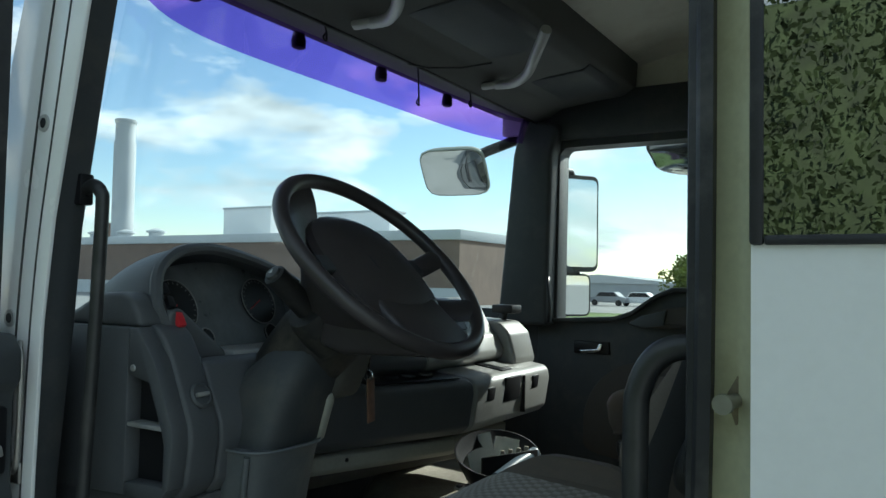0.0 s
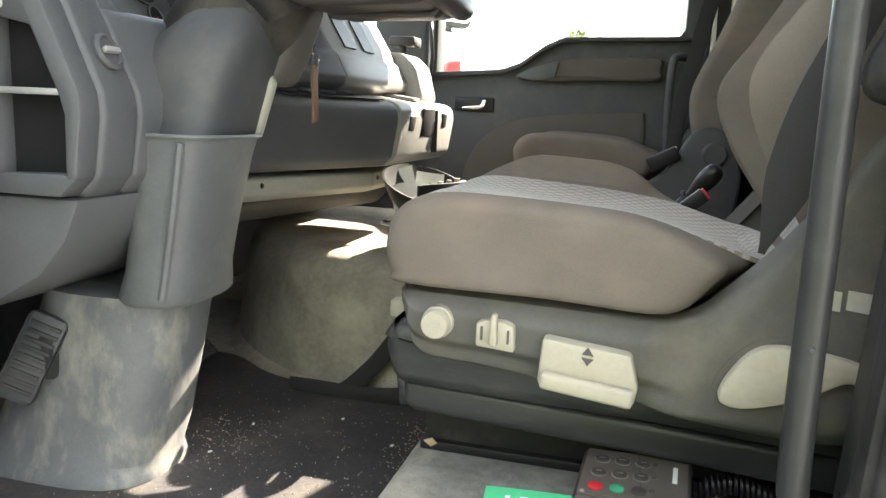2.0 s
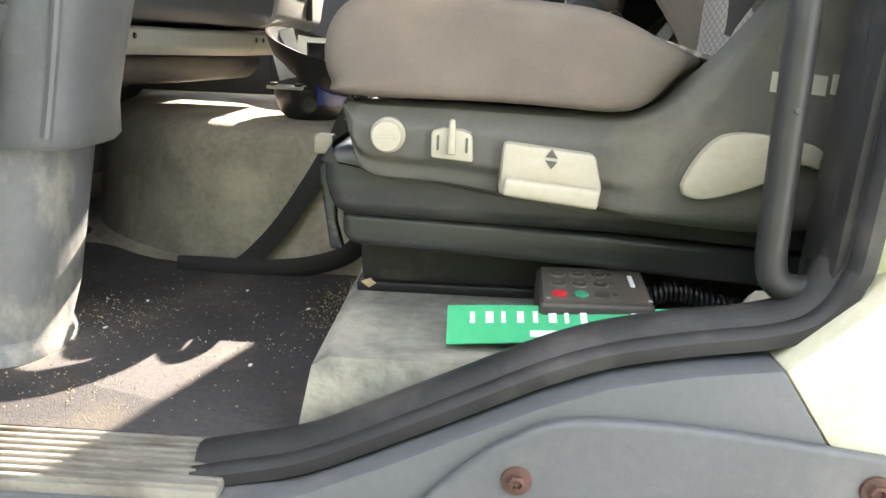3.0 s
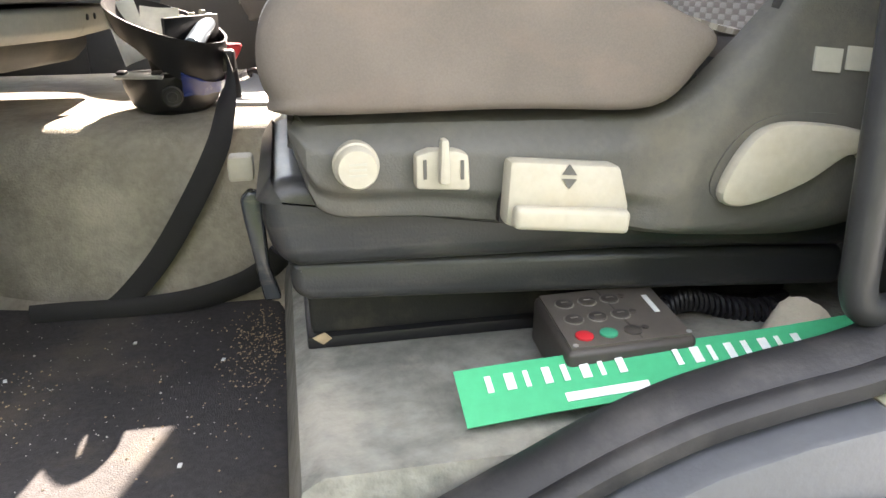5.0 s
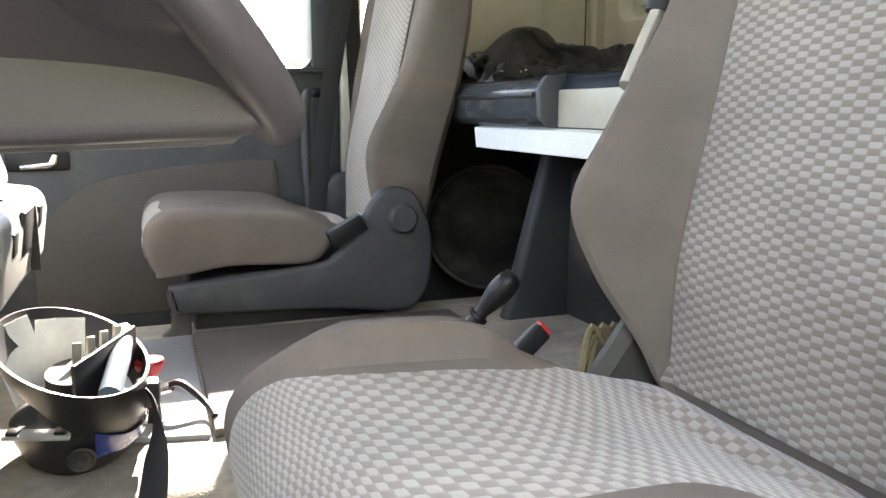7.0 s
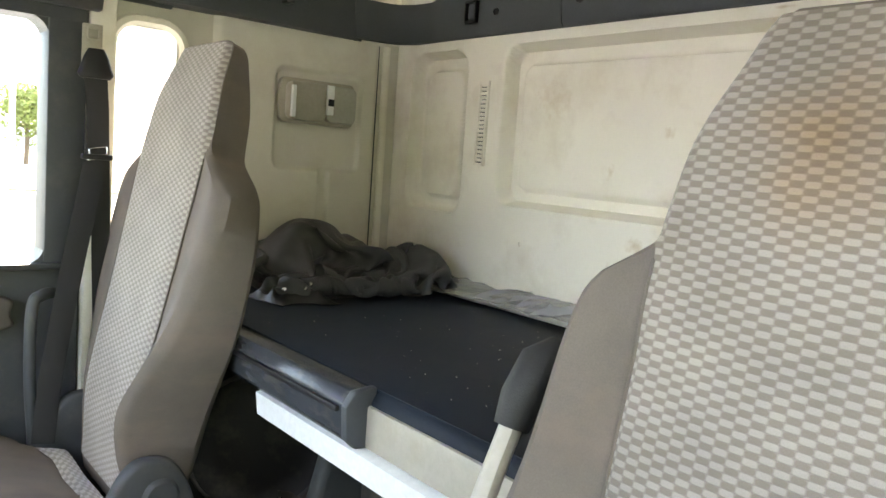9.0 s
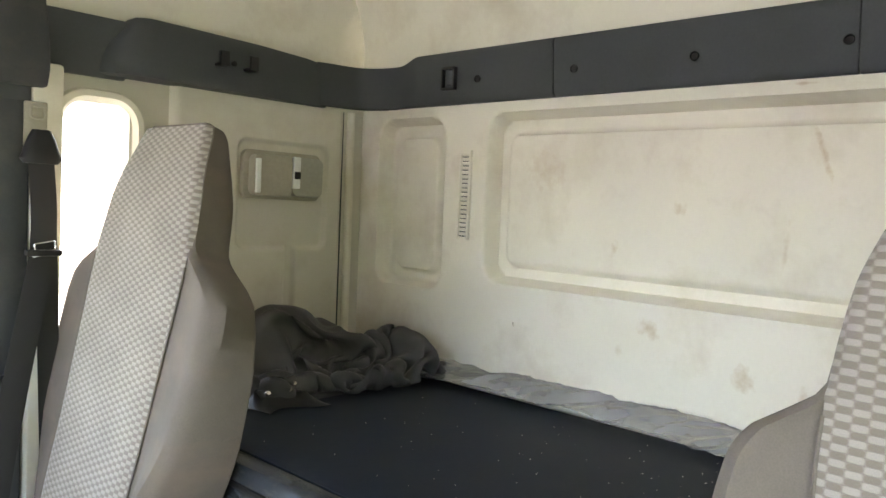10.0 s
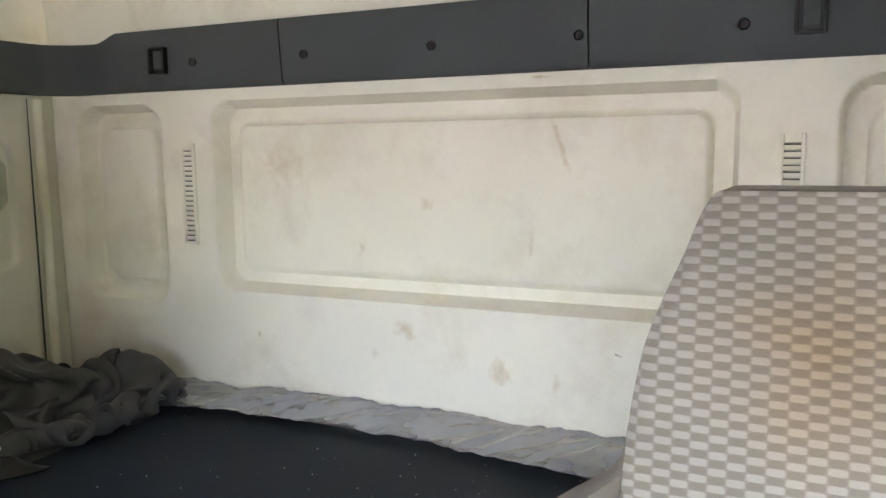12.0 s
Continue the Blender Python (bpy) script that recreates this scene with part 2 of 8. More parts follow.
M_CLOTH = mat("taupe_cloth", (0.160, 0.138, 0.119), 0.92, var=0.12, scale=9, bump=0.22, fine=1500, dirt=(0.235, 0.172, 0.138), dirt_amount=0.45, dirt_scale=5, spec=0.2, speck=0.07, stretch=(1.0, 1.6, 2.4))
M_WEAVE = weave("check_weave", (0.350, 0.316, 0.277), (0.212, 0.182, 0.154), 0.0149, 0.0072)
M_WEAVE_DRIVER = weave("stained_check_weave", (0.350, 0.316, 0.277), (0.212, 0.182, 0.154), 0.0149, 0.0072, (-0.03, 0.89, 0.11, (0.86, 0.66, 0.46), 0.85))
M_DKPLAST = mat("dark_grey_plastic", (0.050, 0.055, 0.060), 0.55, var=0.10, bump=0.25, fine=500, dirt=(0.13, 0.12, 0.10), dirt_amount=0.35, dirt_scale=9)
M_DASH = mat("dashboard_plastic", (0.088, 0.093, 0.099), 0.5, var=0.08, bump=0.3, fine=600, dirt=(0.11, 0.11, 0.11), dirt_amount=0.3, dirt_scale=12)
M_SKIRT = mat("olive_grey_plastic", (0.084, 0.082, 0.074), 0.6, var=0.12, bump=0.25, fine=450, dirt=(0.22, 0.19, 0.14), dirt_amount=0.45, dirt_scale=7)
M_BASE = mat("black_base_plastic", (0.022, 0.022, 0.022), 0.55, spec=0.35, var=0.1, bump=0.2, fine=400, dirt=(0.15, 0.13, 0.10), dirt_amount=0.5, dirt_scale=8)
M_CREAM = mat("cream_plastic", (0.40, 0.372, 0.30), 0.5, var=0.05, bump=0.08, fine=300, dirt=(0.36, 0.30, 0.20), dirt_amount=0.45, dirt_scale=16)
M_TRIM = mat("cream_trim_panel", (0.82, 0.785, 0.68), 0.6, speck=0.012, var=0.05, scale=3, bump=0.12, fine=350, dirt=(0.56, 0.49, 0.37), dirt_amount=0.5, dirt_scale=4.6)
# cream trim again, its base colour darkened for the shade on this wall
M_SIDELINING = mat("shaded_side_lining", (0.64, 0.61, 0.52), 0.6, speck=0.012, var=0.06, scale=3, bump=0.12, fine=350, dirt=(0.50, 0.44, 0.34), dirt_amount=0.5, dirt_scale=4.6)
M_REARWALL = smudged(mat("stained_cream_wall", (0.82, 0.785, 0.68), 0.6, speck=0.012, var=0.05, scale=3, bump=0.12, fine=350, dirt=(0.56, 0.49, 0.37), dirt_amount=0.5, dirt_scale=4.6), (0.72, 0.62, 0.49), (
    (1.105, 1.375, 0.016, 0.018, 0, 0.75), (1.260, 1.280, 0.012, 0.020, 10, 0.7), (0.822, 1.495, 0.007, 0.055, -18, 0.9), (0.880, 1.300, 0.006, 0.060, 4, 0.45),
    (1.150, 1.112, 0.030, 0.022, 30, 0.85), (0.935, 1.040, 0.022, 0.034, -20, 0.9), (0.820, 1.025, 0.008, 0.024, 0, 0.7), (1.220, 1.055, 0.010, 0.014, 0, 0.5), (0.850, 1.621, 0.030, 0.004, 0, 0.9), (1.46, 1.46, 0.07, 0.05, 0, 0.45)))
M_BAND = mat("grey_band_plastic", (0.066, 0.073, 0.078), 0.6, var=0.08, bump=0.25, fine=500, spec=0.25)
M_RUBBER = mat("floor_rubber", (0.34, 0.31, 0.255), 0.8, var=0.28, scale=6, bump=0.8, fine=230, speck=0.12, dirt=(0.55, 0.51, 0.42), dirt_amount=0.9, dirt_scale=5.5)
M_PLATFORM = mat("platform_rubber", (0.22, 0.22, 0.195), 0.7, var=0.22, scale=7, bump=1.0, fine=120, speck=0.24, dirt=(0.46, 0.43, 0.36), dirt_amount=0.85, dirt_scale=6)
M_MAT = mat("black_floor_mat", (0.056, 0.053, 0.055), 0.95, var=0.3, scale=4, bump=0.9, fine=420, speck=0.2, dirt=(0.15, 0.125, 0.09), dirt_amount=0.55, dirt_scale=6)
M_BLACK = mat("black_plastic", (0.014, 0.014, 0.016), 0.42, var=0.1, bump=0.1, fine=400, spec=0.35)
M_SEAL = mat("black_rubber_seal", (0.021, 0.021, 0.023), 0.55, var=0.25, scale=14, bump=0.2, fine=200, dirt=(0.14, 0.13, 0.12), dirt_amount=0.4, dirt_scale=10)
M_WHEEL = mat("steering_rim_polymer", (0.052, 0.045, 0.046), 0.36, var=0.08, bump=0.12, fine=700)
M_HEADLINER = mat("grey_headliner", (0.135, 0.135, 0.130), 0.85, var=0.06, bump=0.25, fine=500)
M_WHITE = mat("white_cab_paint", (0.86, 0.86, 0.85), 0.25, speck=0.01, var=0.02, coat=0.6, dirt=(0.5, 0.5, 0.46), dirt_amount=0.25, dirt_scale=3)
M_JAMB = mat("yellowed_jamb_paint", (0.56, 0.55, 0.36), 0.4, var=0.06, dirt=(0.30, 0.26, 0.13), dirt_amount=0.6, dirt_scale=6)
M_STEEL = mat("scuffed_steel", (0.34, 0.33, 0.31), 0.38, metal=0.9, var=0.15, scale=20, bump=0.1)
M_SILL = mat("worn_aluminium_sill", (0.30, 0.285, 0.255), 0.55, metal=0.5, var=0.3, scale=10, bump=0.4, fine=120, dirt=(0.12, 0.10, 0.08), dirt_amount=0.9, dirt_scale=9, stretch=(1.0, 3.0, 1.0))
M_SIDE = mat("grey_step_panel", (0.098, 0.104, 0.115), 0.5, var=0.12, scale=5, bump=0.15, dirt=(0.22, 0.21, 0.19), dirt_amount=0.4, dirt_scale=6)
M_BED = mat("black_mattress_vinyl", (0.008, 0.013, 0.022), 0.6, var=0.2, scale=5, bump=0.35, fine=420, spec=0.21, dirt=(0.022, 0.027, 0.034), dirt_amount=0.5, dirt_scale=6)
M_JACKET = mat("charcoal_jacket_cloth", (0.047, 0.046, 0.046), 0.5, var=0.3, scale=8, bump=0.4, fine=600, spec=0.4)
M_JACKET_IN = mat("black_jacket_lining", (0.006, 0.006, 0.007), 0.4, var=0.2)
M_RED = mat("red_plastic", (0.55, 0.025, 0.035), 0.4, var=0.05)
M_GREEN = mat("green_print", (0.035, 0.42, 0.20), 0.45, var=0.04)
M_PAPERWHITE = mat("white_print", (0.80, 0.82, 0.80), 0.5, var=0.03)
M_BLUE = mat("blue_film", (0.015, 0.03, 0.14), 0.25, var=0.2)
M_STRAP = mat("black_webbing", (0.022, 0.022, 0.023), 0.75, var=0.15, bump=0.6, fine=900)
M_CHROME = mat("bright_metal", (0.72, 0.72, 0.72), 0.18, metal=1.0, var=0.05)
M_RUST = mat("rusty_bolt", (0.085, 0.042, 0.032), 0.75, var=0.35, scale=60, bump=0.6)
M_GAUGE = mat("gauge_face", (0.010, 0.010, 0.012), 0.35, var=0.05)
M_MIRROR = bpy.data.materials.new("mirror_silver")
M_MIRROR.use_nodes = True
M_MIRROR.node_tree.nodes["Principled BSDF"].inputs["Metallic"].default_value = 1.0
M_MIRROR.node_tree.nodes["Principled BSDF"].inputs["Roughness"].default_value = 0.02
M_MIRROR.node_tree.nodes["Principled BSDF"].inputs["Base Color"].default_value = (0.86, 0.88, 0.88, 1)
M_GLASS = glass("window_glass", (0.97, 0.99, 0.98), 0.03)
M_WINDSCREEN = glass("windscreen_glass", (0.95, 0.98, 0.99), 0.03)
M_VIOLET = glass("violet_sun_film", (0.62, 0.46, 0.88), 0.04)
M_SLEEPGLASS = glass("dark_side_glass", (0.07, 0.08, 0.075), 0.33)
M_FILM = mat("milky_plastic_film", (0.40, 0.40, 0.41), 0.10, var=0.12, scale=12, speck=0.0, spec=0.9, coat=0.5)
M_FILM.node_tree.nodes["Principled BSDF"].inputs["Alpha"].default_value = 0.52

# ---- mesh tools ----


def mesh_of(name, bm, material, smooth=40):
    me = bpy.data.meshes.new(name)
    bmesh.ops.recalc_face_normals(bm, faces=bm.faces)
    bm.to_mesh(me)
    bm.free()
    for p in me.polygons:
        p.use_smooth = True
    me.set_sharp_from_angle(angle=radians(smooth))
    if isinstance(material, (list, tuple)):
        for x in material:
            me.materials.append(x)
    else:
        me.materials.append(material)
    return me


def part(name, bm, material, parent, label="", smooth=40):
    """One bmesh as one mesh object under a thing or a part."""
    ob = new(name, mesh_of(name, bm, material, smooth))
    ob.parent = parent
    if label:
        tagged(ob, label)
    return ob


def thing(name, label, category, at=(0, 0, 0), group="", kind=""):
    ob = new(name)
    ob.location = at
    ob.empty_display_size = 0.05
    return tagged(ob, label, category, group, kind)


def solo(name, bm, material, label, category, kind="", group="", smooth=40):
    return tagged(new(name, mesh_of(name, bm, material, smooth)), label, category, group, kind)


def put(bm, m):
    bmesh.ops.transform(bm, matrix=m, verts=bm.verts)
    return bm


def box(x0, x1, y0, y1, z0, z1, bevel=0.0, segs=2):
    bm = bmesh.new()
    bmesh.ops.create_cube(bm, size=1)
    put(bm, Matrix.Translation(((x0 + x1) / 2, (y0 + y1) / 2, (z0 + z1) / 2)) @ Matrix.Diagonal((x1 - x0, y1 - y0, z1 - z0, 1)))
    if bevel:
        bmesh.ops.bevel(bm, geom=bm.edges[:], offset=bevel, segments=segs, profile=0.5, affect="EDGES")
    return bm


def merge(*bms):
    out = bms[0]
    for b in bms[1:]:
        me = bpy.data.meshes.new("tmp")
        b.to_mesh(me)
        b.free()
        out.from_mesh(me)
        bpy.data.meshes.remove(me)
    return out


def prism(pts, axis, a, b, bevel=0.0, segs=2):
    """A polygon, given in the two other axes, pushed from a to b along axis."""
    bm = bmesh.new()

    def p3(p, v):
        return {"x": (v, p[0], p[1]), "y": (p[0], v, p[1]), "z": (p[0], p[1], v)}[axis]
    lo = [bm.verts.new(p3(p, a)) for p in pts]
    hi = [bm.verts.new(p3(p, b)) for p in pts]
    n = len(pts)
    bm.faces.new(lo)
    bm.faces.new(hi[::-1])
    for i in range(n):
        bm.faces.new((lo[i], hi[i], hi[(i + 1) % n], lo[(i + 1) % n]))
    bmesh.ops.recalc_face_normals(bm, faces=bm.faces)
    if bevel:
        es = [e for e in bm.edges if len(e.link_faces) == 2 and e.calc_face_angle(0) > 0.5]
        bmesh.ops.bevel(bm, geom=es, offset=bevel, segments=segs, profile=0.5, affect="EDGES")
    return bm


def smooth_curve(pts, n=8, closed=False):
    """Catmull-Rom through the points."""
    P = [Vector(p) for p in pts]
    out = []
    last = len(P) if closed else len(P) - 1
    for i in range(last):
        if closed:
            a, b, c, d = (P[(i + k) % len(P)] for k in (-1, 0, 1, 2))
        else:
            a, b, c, d = P[max(i - 1, 0)], P[i], P[i + 1], P[min(i + 2, len(P) - 1)]
        for k in range(n):
            t = k / n
            out.append(0.5 * (2 * b + (c - a) * t + (2 * a - 5 * b + 4 * c - d) * t * t + (3 * b - a - 3 * c + d) * t ** 3))
    if not closed:
        out.append(P[-1])
    return out


def rings(list_of_rings, closed=False, caps=True):
    """Skin between rings of equal count."""
    bm = bmesh.new()
    vs = [[bm.verts.new(p) for p in r] for r in list_of_rings]
    n = len(vs[0])
    last = len(vs) if closed else len(vs) - 1
    for i in range(last):
        a, b = vs[i], vs[(i + 1) % len(vs)]
        for j in range(n):
            bm.faces.new((a[j], a[(j + 1) % n], b[(j + 1) % n], b[j]))
    if caps and not closed:
        bm.faces.new(vs[0][::-1])
        bm.faces.new(vs[-1])
    bmesh.ops.recalc_face_normals(bm, faces=bm.faces)
    return bm


def tube(pts, r, sides=12, closed=False, radii=None, flat=1.0, up=None):
    """A round (or flattened) bar swept along points."""
    P = [Vector(p) for p in pts]
    n = len(P)
    ref = Vector(up) if up else Vector((0.13, 0.31, 0.94))
    out = []
    for i, p in enumerate(P):
        if closed:
            d = P[(i + 1) % n] - P[i - 1]
        else:
            d = P[min(i + 1, n - 1)] - P[max(i - 1, 0)]
        d.normalize()
        if up is None and abs(d.dot(ref)) > 0.98:
            ref = Vector((0.9, 0.2, 0.1))
        s = d.cross(ref).normalized()
        q = s.cross(d)
        if up is None:
            ref = q
        rr = radii[i] if radii else r
        out.append([p + rr * (math.cos(a) * s + flat * math.sin(a) * q) for a in (2 * math.pi * k / sides for k in range(sides))])
    return rings(out, closed=closed)


def lathe(profile, m=None, sides=24):
    """Profile of (radius, height) turned about z."""
    out = [[(r * math.cos(a), r * math.sin(a), h) for a in (2 * math.pi * k / sides for k in range(sides))] for r, h in profile]
    bm = rings(out)
    return put(bm, m) if m is not None else bm


def slab(f, nu, nv, thick, uv=None):
    """A curved sheet f(u, v) with thickness, u and v from 0 to 1; uv gives metres for the cloth pattern."""
    bm = bmesh.new()
    layer = bm.loops.layers.uv.new("UVMap")
    e = 1e-3
    top, bot = {}, {}
    for i in range(nu + 1):
        for j in range(nv + 1):
            u, v = i / nu, j / nv
            p = Vector(f(u, v))
            du = Vector(f(min(u + e, 1), v)) - Vector(f(max(u - e, 0), v))
            dv = Vector(f(u, min(v + e, 1))) - Vector(f(u, max(v - e, 0)))
            nn = du.cross(dv)
            nn.normalize()
            top[i, j] = bm.verts.new(p)
            bot[i, j] = bm.verts.new(p - nn * thick)

    def face(vs, us):
        fc = bm.faces.new(vs)
        for lp, c in zip(fc.loops, us):
            lp[layer].uv = uv(*c) if uv else c
    for i in range(nu):
        for j in range(nv):
            k = ((i, j), (i + 1, j), (i + 1, j + 1), (i, j + 1))
            us = [(a / nu, b / nv) for a, b in k]
            face([top[a] for a in k], us)
            face([bot[a] for a in reversed(k)], us[::-1])
    edge = [(i, 0) for i in range(nu)] + [(nu, j) for j in range(nv)] + [(i, nv) for i in range(nu, 0, -1)] + [(0, j) for j in range(nv, 0, -1)]
    for k in range(len(edge)):
        a, b = edge[k], edge[(k + 1) % len(edge)]
        face([top[b], top[a], bot[a], bot[b]], [(q[0] / nu, q[1] / nv) for q in (b, a, a, b)])
    return bm


def sweep(profile, path, closed_profile=True):
    """A profile of (side, up) offsets swept along a path in a plane y = const: side is +y, up is the path's left normal."""
    out = []
    n = len(path)
    for i, p in enumerate(path):
        p = Vector(p)
        d = (Vector(path[min(i + 1, n - 1)]) - Vector(path[max(i - 1, 0)])).normalized()
        up = Vector((-d.z, 0, d.x))
        out.append([p + Vector((0, a, 0)) + up * b for a, b in profile])
    return rings(out)


def lerp_table(table, t):
    """Piecewise smooth value from (t, value) rows."""
    if t <= table[0][0]:
        return table[0][1]
    for (a, va), (b, vb) in zip(table, table[1:]):
        if t <= b:
            i = table.index((a, va))
            k, h = (t - a) / (b - a), b - a

            def slope(j):
                if j == 0 or j == len(table) - 1:
                    return 0.0
                s0 = (table[j][1] - table[j - 1][1]) / (table[j][0] - table[j - 1][0])
                s1 = (table[j + 1][1] - table[j][1]) / (table[j + 1][0] - table[j][0])
                return 0.0 if s0 * s1 <= 0 else 2 * s0 * s1 / (s0 + s1)
            m0, m1 = slope(i), slope(i + 1)
            return (2 * k ** 3 - 3 * k * k + 1) * va + (k ** 3 - 2 * k * k + k) * h * m0 + (3 * k * k - 2 * k ** 3) * vb + (k ** 3 - k * k) * h * m1
    return table[-1][1]


def bars(parent, name, material, rows, depth, m):
    """Plain bars (x, y, width, height) on a plate, standing proud by depth, in the frame m."""
    for x, y, w, h in rows:
        part(name, put(box(x, x + w, y, y + h, 0, depth), m), material, parent)

# ---- the cab's shell ----
WALL = 2.13          # inner face of the passenger side
REAR = 2.0           # inner face of the rear wall
CENTRE = 1.065


def shell():
    # floor: footwell, with the seat platform as a step
    solo("floor", box(-0.62, 1.25, 0.0, WALL, -0.05, 0.02), M_RUBBER, "grey rubber cab floor under the mat", "floor", "structure")
    plat = [(0.545, 0.02), (0.53, 0.06), (0.545, 0.135), (0.565, 0.147), (1.9, 0.147), (1.9, 0.02)]
    solo("seat_platform", prism(plat, "y", 0.0, 0.70), M_PLATFORM, "raised step with worn grained grey rubber covering", "floor", "structure")
    solo("passenger_floor", box(0.3, 1.98, 1.50, WALL, 0.02, 0.17), M_RUBBER, "raised grey rubber floor on the passenger side", "floor", "structure")
    # engine tunnel
    plan = smooth_curve([(1.98, 0.72, 0), (1.2, 0.72, 0), (0.6, 0.72, 0), (0.22, 0.735, 0), (0.02, 0.82, 0), (-0.17, 1.0, 0), (-0.28, 1.22, 0), (-0.32, 1.40, 0)], 6)
    ring_list = []
    for z, inset in ((0.02, -0.03), (0.04, -0.005), (0.10, 0.0), (0.24, 0.015), (0.285, 0.025), (0.312, 0.045), (0.326, 0.075), (0.33, 0.12)):
        r = [(p.x + inset * 0.7 * (p.y > 0.8), p.y + inset, z) for p in plan]
        r += [(-0.34, 1.64, z), (1.98, 1.64, z)]
        ring_list.append(r)
    solo("engine_tunnel", rings(ring_list), M_RUBBER, "engine tunnel covered in dusty grey rubber matting", "engine cover", "structure")
    hatch = [(0.545, 0.93), (1.16, 0.93), (1.16, 1.50), (0.545, 1.50)]
    solo("engine_hatch", prism(hatch, "z", 0.326, 0.345, 0.006), M_HATCH, "flat brown-grey hatch lid on the engine tunnel", "hatch")
    # front firewall and lower walls
    solo("wall_front", box(-0.66, -0.60, -0.02, WALL + 0.02, -0.05, 0.86), M_DKPLAST, "dark inner front wall under the windscreen", "wall", "structure")
    solo("wall_front_side", box(-0.62, -0.051, WALL - 0.02, WALL + 0.03, -0.05, 0.84), M_DKPLAST, "dark side wall of the passenger footwell", "wall", "structure")
    solo("wall_front_side", box(-0.62, -0.23, -0.08, -0.01, -0.05, 0.84), M_DKPLAST, "dark side wall of the driver footwell", "wall", "structure")
    # rear wall with recessed fields: built as a grid that steps back
    rear_wall()
    side_wall_right()
    # roof: cream headliner curving down to the band
    prof = [(-0.10, 1.72), (0.10, 1.80), (0.45, 1.88), (0.9, 1.98), (1.4, 2.06), (1.8, 2.05), (1.93, 1.98), (1.985, 1.86), (1.992, 1.755), (1.996, 1.68)]
    pts = [(p.x, p.y) for p in smooth_curve([(a, b, 0) for a, b in prof], 5)]
    top = [(x + 0.03, z + 0.05) for x, z in reversed(pts)]
    solo("ceiling", prism(pts + top, "y", -0.05, WALL + 0.05), M_TRIM, "cream moulded roof lining over the bunk", "ceiling", "structure")
    sidep = [(-0.26, 1.625), (2.0, 1.625), (2.0, 2.13), (-0.26, 2.13)]
    solo("wall_upper_passenger", prism(sidep, "y", WALL + 0.022, WALL + 0.07), M_TRIM, "cream upper side lining above the door and bunk", "wall", "structure")
    solo("wall_upper_driver", prism(sidep, "y", -0.08, -0.022), M_TRIM, "cream upper side lining on the driver side", "wall", "structure")


M_HATCH = mat("brown_grey_hatch", (0.11, 0.095, 0.082), 0.7, var=0.1, bump=0.3, fine=400, dirt=(0.2, 0.17, 0.13), dirt_amount=0.4)


def rounded_field(y, z, y0, y1, z0, z1, r, soft):
    """How deep inside a rounded rectangle a point lies: 0 outside, 1 inside past a soft edge."""
    cy, cz, hy, hz = (y0 + y1) / 2, (z0 + z1) / 2, (y1 - y0) / 2 - r, (z1 - z0) / 2 - r
    dy, dz = max(abs(y - cy) - hy, 0), max(abs(z - cz) - hz, 0)
    k = (r - math.hypot(dy, dz)) / soft
    k = min(max(k, 0), 1)
    return k * k * (3 - 2 * k)


def rear_wall():
    fields = [(0.50, 1.632, 1.17, 1.60, 0.05), (1.78, 2.05, 1.125, 1.60, 0.06), (0.08, 0.35, 1.125, 1.60, 0.06)]

    def depth(y, z):
        d = 0.0
        for y0, y1, z0, z1, r in fields:
            d += 0.050 * rounded_field(y, z, y0, y1, z0, z1, r, 0.013)
            d -= 0.020 * rounded_field(y, z, y0 + 0.045, y1 - 0.045, z0 + 0.04, z1 - 0.045, r * 0.7, 0.010)
        return d
    ny, nz = 400, 190
    bm = bmesh.new()
    grid = [[None] * (nz + 1) for _ in range(ny + 1)]
    for i in range(ny + 1):
        y = -0.03 + (WALL + 0.06) * i / ny
        for j in range(nz + 1):
            z = 0.1 + 1.56 * j / nz
            grid[i][j] = bm.verts.new((REAR - 0.02 + 0.035 * (1.4 - z) * 0.35 + depth(y, z), y, z))
    for i in range(ny):
        for j in range(nz):
            bm.faces.new((grid[i][j], grid[i + 1][j], grid[i + 1][j + 1], grid[i][j + 1]))
    back = [bm.verts.new((REAR + 0.09, y, z)) for y, z in ((-0.03, 0.1), (WALL + 0.03, 0.1), (WALL + 0.03, 1.66), (-0.03, 1.66))]
    bm.faces.new(back)
    solo("wall_rear", bm, M_REARWALL, "cream moulded rear wall with recessed panels and dirt stains", "wall", "structure", smooth=60)
    # vents beside the middle field
    for yc in (1.700, 0.418):
        vent = thing("air_vent", "narrow cream slotted air vent in the rear wall", "vent", (REAR - 0.021, yc, 1.39), "rear wall vents")
        part("frame", merge(box(-0.008, 0.004, -0.020, -0.013, -0.118, 0.118, 0.002), box(-0.008, 0.004, 0.013, 0.020, -0.118, 0.118, 0.002), box(-0.008, 0.004, -0.013, 0.013, 0.110, 0.118), box(-0.008, 0.004, -0.013, 0.013, -0.118, -0.110)), M_TRIM, vent)
        part("backing", box(-0.001, 0.003, -0.013, 0.013, -0.110, 0.110), M_BAND, vent)
        for k in range(19):
            part("slat", put(box(-0.006, 0.0, -0.013, 0.013, -0.0038, 0.0038), pose(0, 0, -0.104 + k * 0.0116, 0, 25, 0)), M_TRIM, vent)


